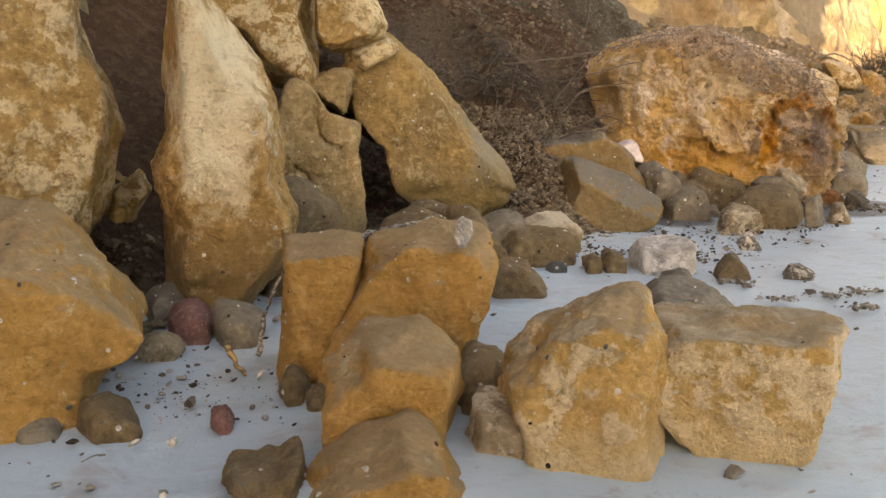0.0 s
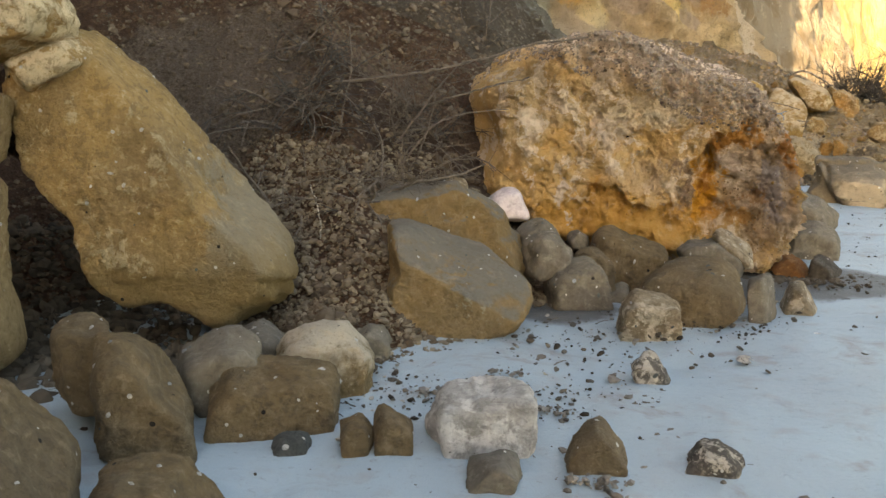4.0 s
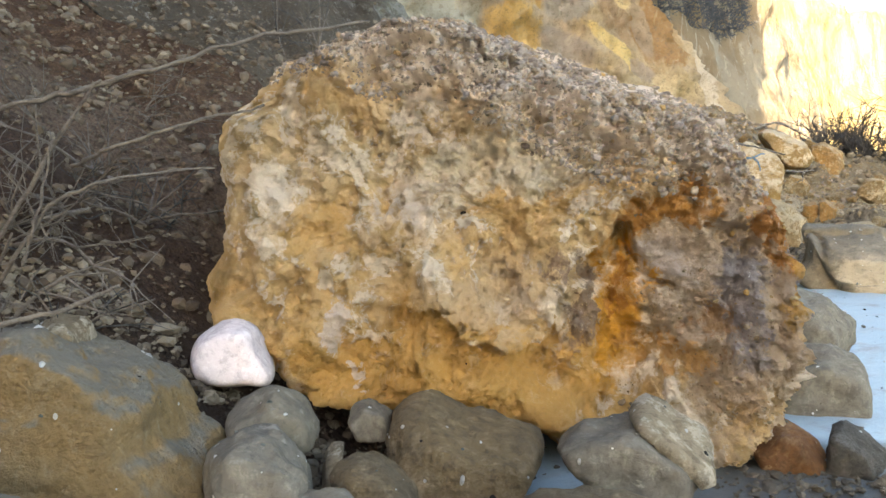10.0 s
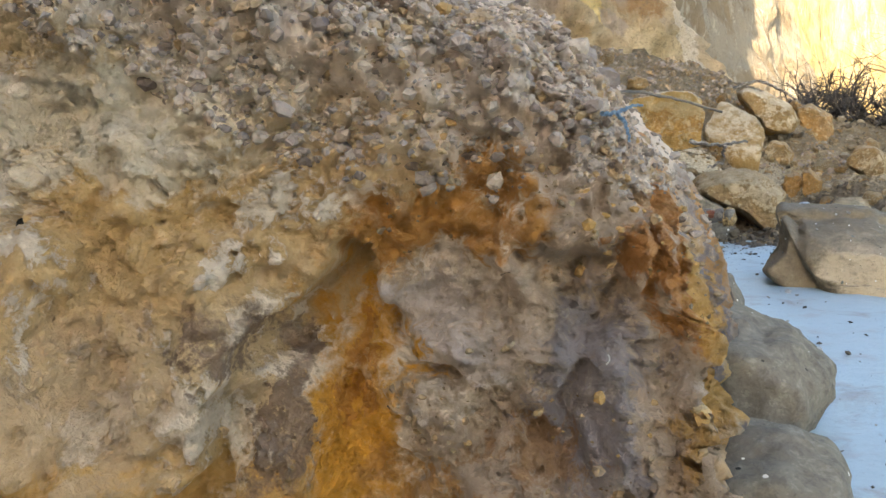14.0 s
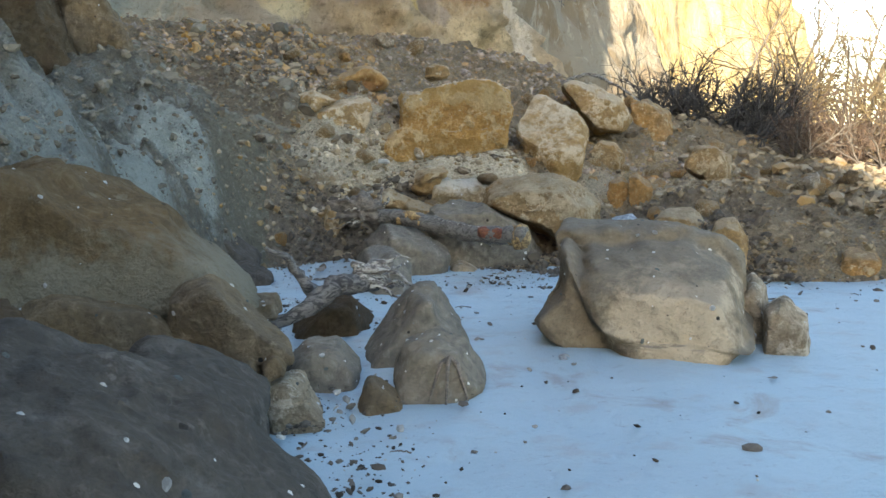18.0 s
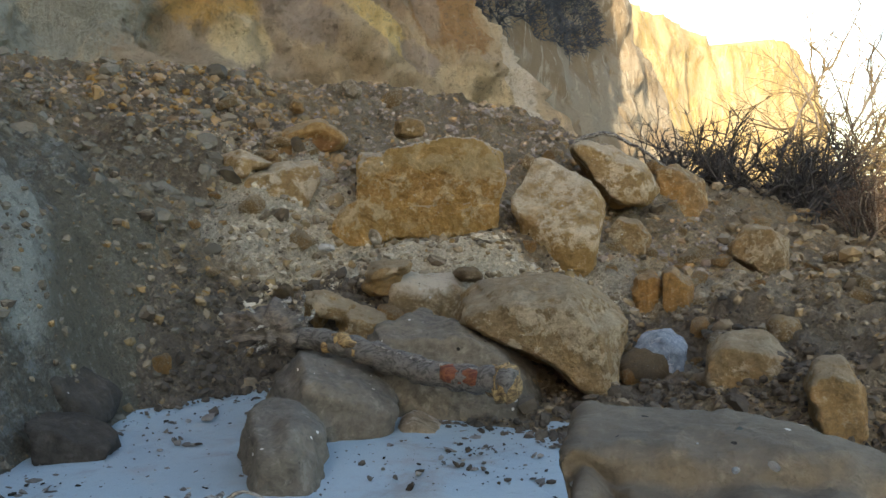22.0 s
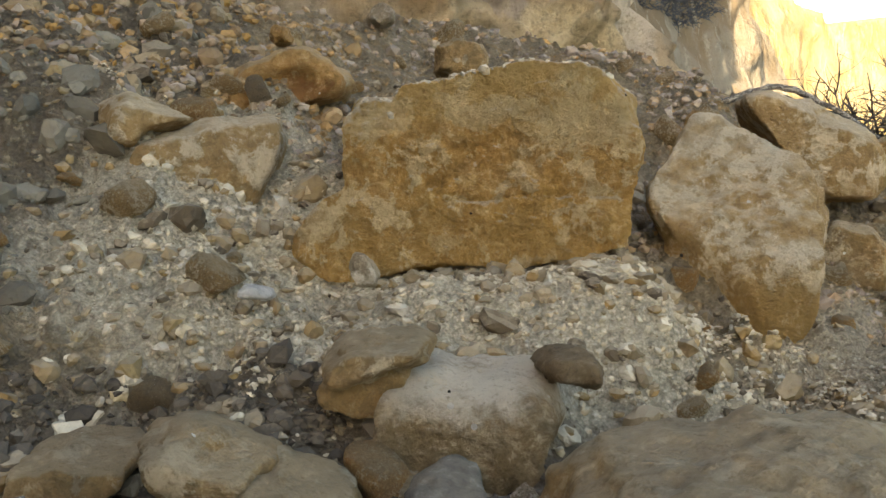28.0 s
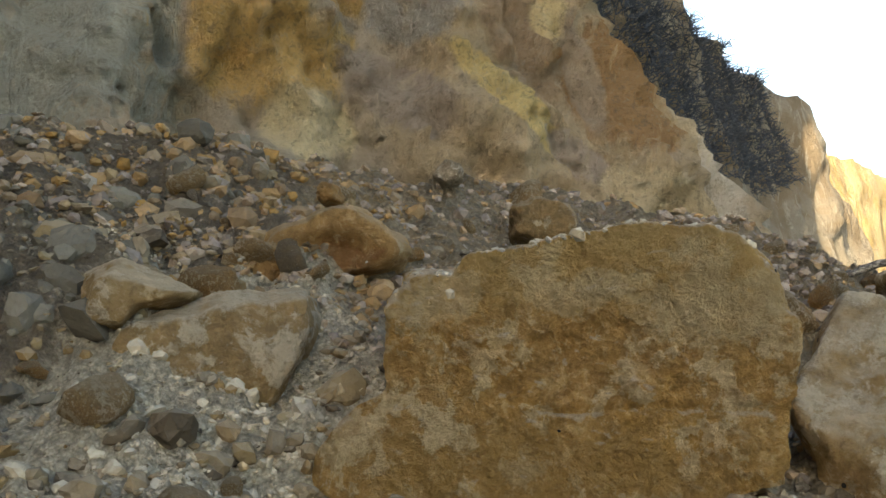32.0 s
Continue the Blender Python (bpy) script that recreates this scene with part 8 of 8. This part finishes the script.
for k, (x, y, h) in enumerate([(12.3, 24.6, 0.9), (12.9, 24.9, 1.0), (13.5, 25.3, 1.2), (12.7, 25.6, 1.1), (13.9, 24.6, 1.1), (13.3, 24.0, 0.8), (14.5, 25.2, 1.3)]):
    shrub("brown_bush", (x, y, ground_z(x, y) - 0.05), 12, h, 0.85, 310 + k, (BARK, BROWNTWIG), "dense brown leafless bush on the rubble slope", 0.022, 0.02, 5)
for k, (x, y, h) in enumerate([(13.3, 27.6, 2.3), (14.0, 28.2, 2.8), (14.8, 27.6, 3.0), (15.6, 28.2, 3.4), (14.4, 26.4, 2.2), (15.4, 26.6, 2.7), (16.4, 27.4, 3.5), (15.0, 25.4, 1.8), (15.8, 25.2, 2.2)]):
    shrub("sunlit_bush", (x, y, ground_z(x, y) - 0.05), 9, h, 0.6, 330 + k, (BARK, GOLDTWIG), "tall leafless golden bush catching the sun", 0.030, 0.02, 5, (-0.05, 0, 1))
shrub("small_tree", (12.6, 27.5, ground_z(12.6, 27.5) - 0.05), 2, 3.2, 0.25, 350, (BARK, GOLDTWIG), "leaning bare tree beside the bushes", 0.06, 0.0, 6, (0.6, 0.0, 0.7))
branch("dead_branch", [(8.6, 25.4, 1.9), (9.2, 25.2, 2.1), (9.6, 25.0, 1.85), (10.2, 24.9, 1.4)], 0.03, DRIFT, "grey fallen branch arching over rubble", seed=15)


def overgrowth(name, n, test, seed, label):
    """Dark scrub hanging on the gully's spur."""
    rng = np.random.default_rng(seed)
    out = []
    spur = bpy.data.objects["cliff_spur"].data
    co = np.empty(len(spur.vertices) * 3, np.float32)
    spur.vertices.foreach_get("co", co)
    co = co.reshape(-1, 3)
    ok = np.flatnonzero(test(co[:, 0], co[:, 1], co[:, 2]))
    for k in rng.choice(ok, n):
        p = co[k]
        d = np.array((0.5, -0.7, 0.5)) + rng.normal(size=3) * 0.7
        d /= np.linalg.norm(d)
        L = rng.uniform(0.25, 0.8)
        mid = p + d * L * 0.5 + rng.normal(size=3) * 0.12
        out.append((np.array((p, mid, p + d * L + (0, 0, -0.25 * L))), np.array((0.022, 0.017, 0.006)) * rng.uniform(0.5, 1.4)))
    v, f = tubes(out, 3)
    return tagged(new(name, mesh_of(name, v, f, SCRUB)), label, "scrub", kind="stuff")


SCRUB = wood_material("dark_scrub", (0.040, 0.047, 0.060), (0.085, 0.093, 0.106))
overgrowth("gully_scrub", 7000, lambda x, y, z: (y < 60) & (z < 14) & (x < 18.5 + 0.5 * vnoise(np.stack([x, y, z], 1) * 0.6, 6)) & (z > 7.9 + 0.8 * vnoise(np.stack([x, y, z], 1) * 0.6, 5)), 7, "dark scrub hanging over the gully")

# ---- bits on the sand ----
rng = np.random.default_rng(90)
def sand_places(n, seed, near=True):
    rng = np.random.default_rng(seed)
    x, y = rng.uniform(-2.5, 9.5, 6 * n), rng.uniform(0.5, 19.5, 6 * n)
    d = off_foot(x, y)
    c = vnoise(np.stack([x, y, x * 0], 1) * 0.9, seed) * 0.5 + 0.5
    edge = np.exp(-np.abs(d) / 1.1)
    ok = (d < -0.02) & (d > -4.5) & (rng.uniform(0, 1, 6 * n) < (0.02 + 0.98 * edge ** 1.6) * (0.25 + c))
    x, y = x[ok][:n], y[ok][:n]
    return np.stack([x, y, np.full(len(x), 0.003)], 1)


p_ = sand_places(6500, 91)
clods("beach_bits", p_, np.minimum(0.006 * np.exp(0.7 * rng.normal(size=len(p_))), 0.022), SANDBIT, "dark crumbs and shell bits on the sand", 92, 0, 0.5, "debris")
p_ = sand_places(2200, 95)
clods("sand_lumps", p_ - (0, 0, 0.006), np.minimum(0.02 * np.exp(0.5 * rng.normal(size=len(p_))), 0.06), LUMP, "low lumps of damp sand and weed", 96, 1, 0.35, "debris")
p_ = np.concatenate([np.stack([rng.normal(x, a, n), rng.normal(y, b, n), np.full(n, 0.002)], 1) for x, y, a, b, n in ((5.10, 13.55, 0.16, 0.35, 260), (4.98, 14.5, 0.12, 0.3, 160), (1.75, 6.5, 0.35, 0.25, 260), (2.3, 7.6, 0.4, 0.3, 220), (1.0, 6.6, 0.25, 0.2, 160), (3.2, 8.1, 0.35, 0.2, 160), (-1.0, 2.9, 0.3, 0.25, 200), (5.0, 16.9, 0.35, 0.4, 240), (6.2, 17.9, 0.3, 0.3, 160))])
clods("dirt_bits", p_, np.minimum(0.008 * np.exp(0.6 * rng.normal(size=len(p_))), 0.028), SANDBIT, "dark earth bits and crumbs scattered beside the stones", 98, 0, 0.5, "debris")
WEED = [(2.16, 5.02), (2.55, 5.79), (2.53, 5.15), (2.36, 6.45), (2.52, 6.05), (2.97, 5.89), (1.89, 6.33), (2.6, 4.82), (1.99, 5.5), (1.34, 6.53), (1.72, 6.91), (2.83, 5.29), (2.74, 5.97)]
p_ = np.concatenate([np.stack([rng.normal(x, 0.07, 60), rng.normal(y, 0.05, 60), rng.uniform(-0.004, 0.012, 60)], 1) for x, y in WEED])
clods("weed_lumps", p_, np.minimum(0.011 * np.exp(0.5 * rng.normal(size=len(p_))), 0.035), LUMP, "small heaps of sandy weed and crumbs on the beach", 97, 0, 0.55, "debris")
for k, (x, y, z) in enumerate(sand_places(120, 93)):
    a, L = rng.uniform(0, 6.3), rng.uniform(0.05, 0.16)
    branch("beach_twig", [(x, y, 0.006), (x + 0.5 * L * math.cos(a), y + 0.5 * L * math.sin(a), 0.014), (x + L * math.cos(a), y + L * math.sin(a), 0.006)], 0.004, BARK, "small dark twig lying on the sand", "twig", 5, 400 + k, 0.004)["group"] = "beach twigs"


def shell(name, at, size, turn, label):
    """A shallow ribbed shell with an inner and an outer skin."""
    v, f = [], []
    n, m = 14, 5
    for skin in (0.0, 0.06):
        base = len(v)
        for i in range(n + 1):
            for j in range(m + 1):
                a, r = math.pi * (i / n - 0.5) * 1.7, 0.08 + 0.92 * j / m
                k = r * (1 + 0.05 * math.cos(i * math.pi))
                v.append((size * k * math.sin(a), size * k * math.cos(a) - size * 0.4, size * (0.45 * (1 - r * r) - skin)))
        for i in range(n):
            for j in range(m):
                q = base + i * (m + 1) + j
                f.append((q, q + 1, q + m + 2, q + m + 1))
    ob = new(name, mesh_of(name, v, f, MAT["whitecrust"]))
    ob.matrix_world = pose(*at, *turn)
    return tagged(ob, label, "shell", "shells")


for at, s in (((3.0, 7.25, 0.01), 0.05), ((2.2, 4.6, 0.01), 0.03), ((1.0, 3.9, 0.01), 0.03), ((6.2, 15.2, 0.01), 0.03), ((3.6, 7.8, 0.01), 0.03)):
    shell("shell", at, s, (rng.uniform(-20, 20), rng.uniform(-20, 20), rng.uniform(0, 360)), "small white shell lying on the sand")
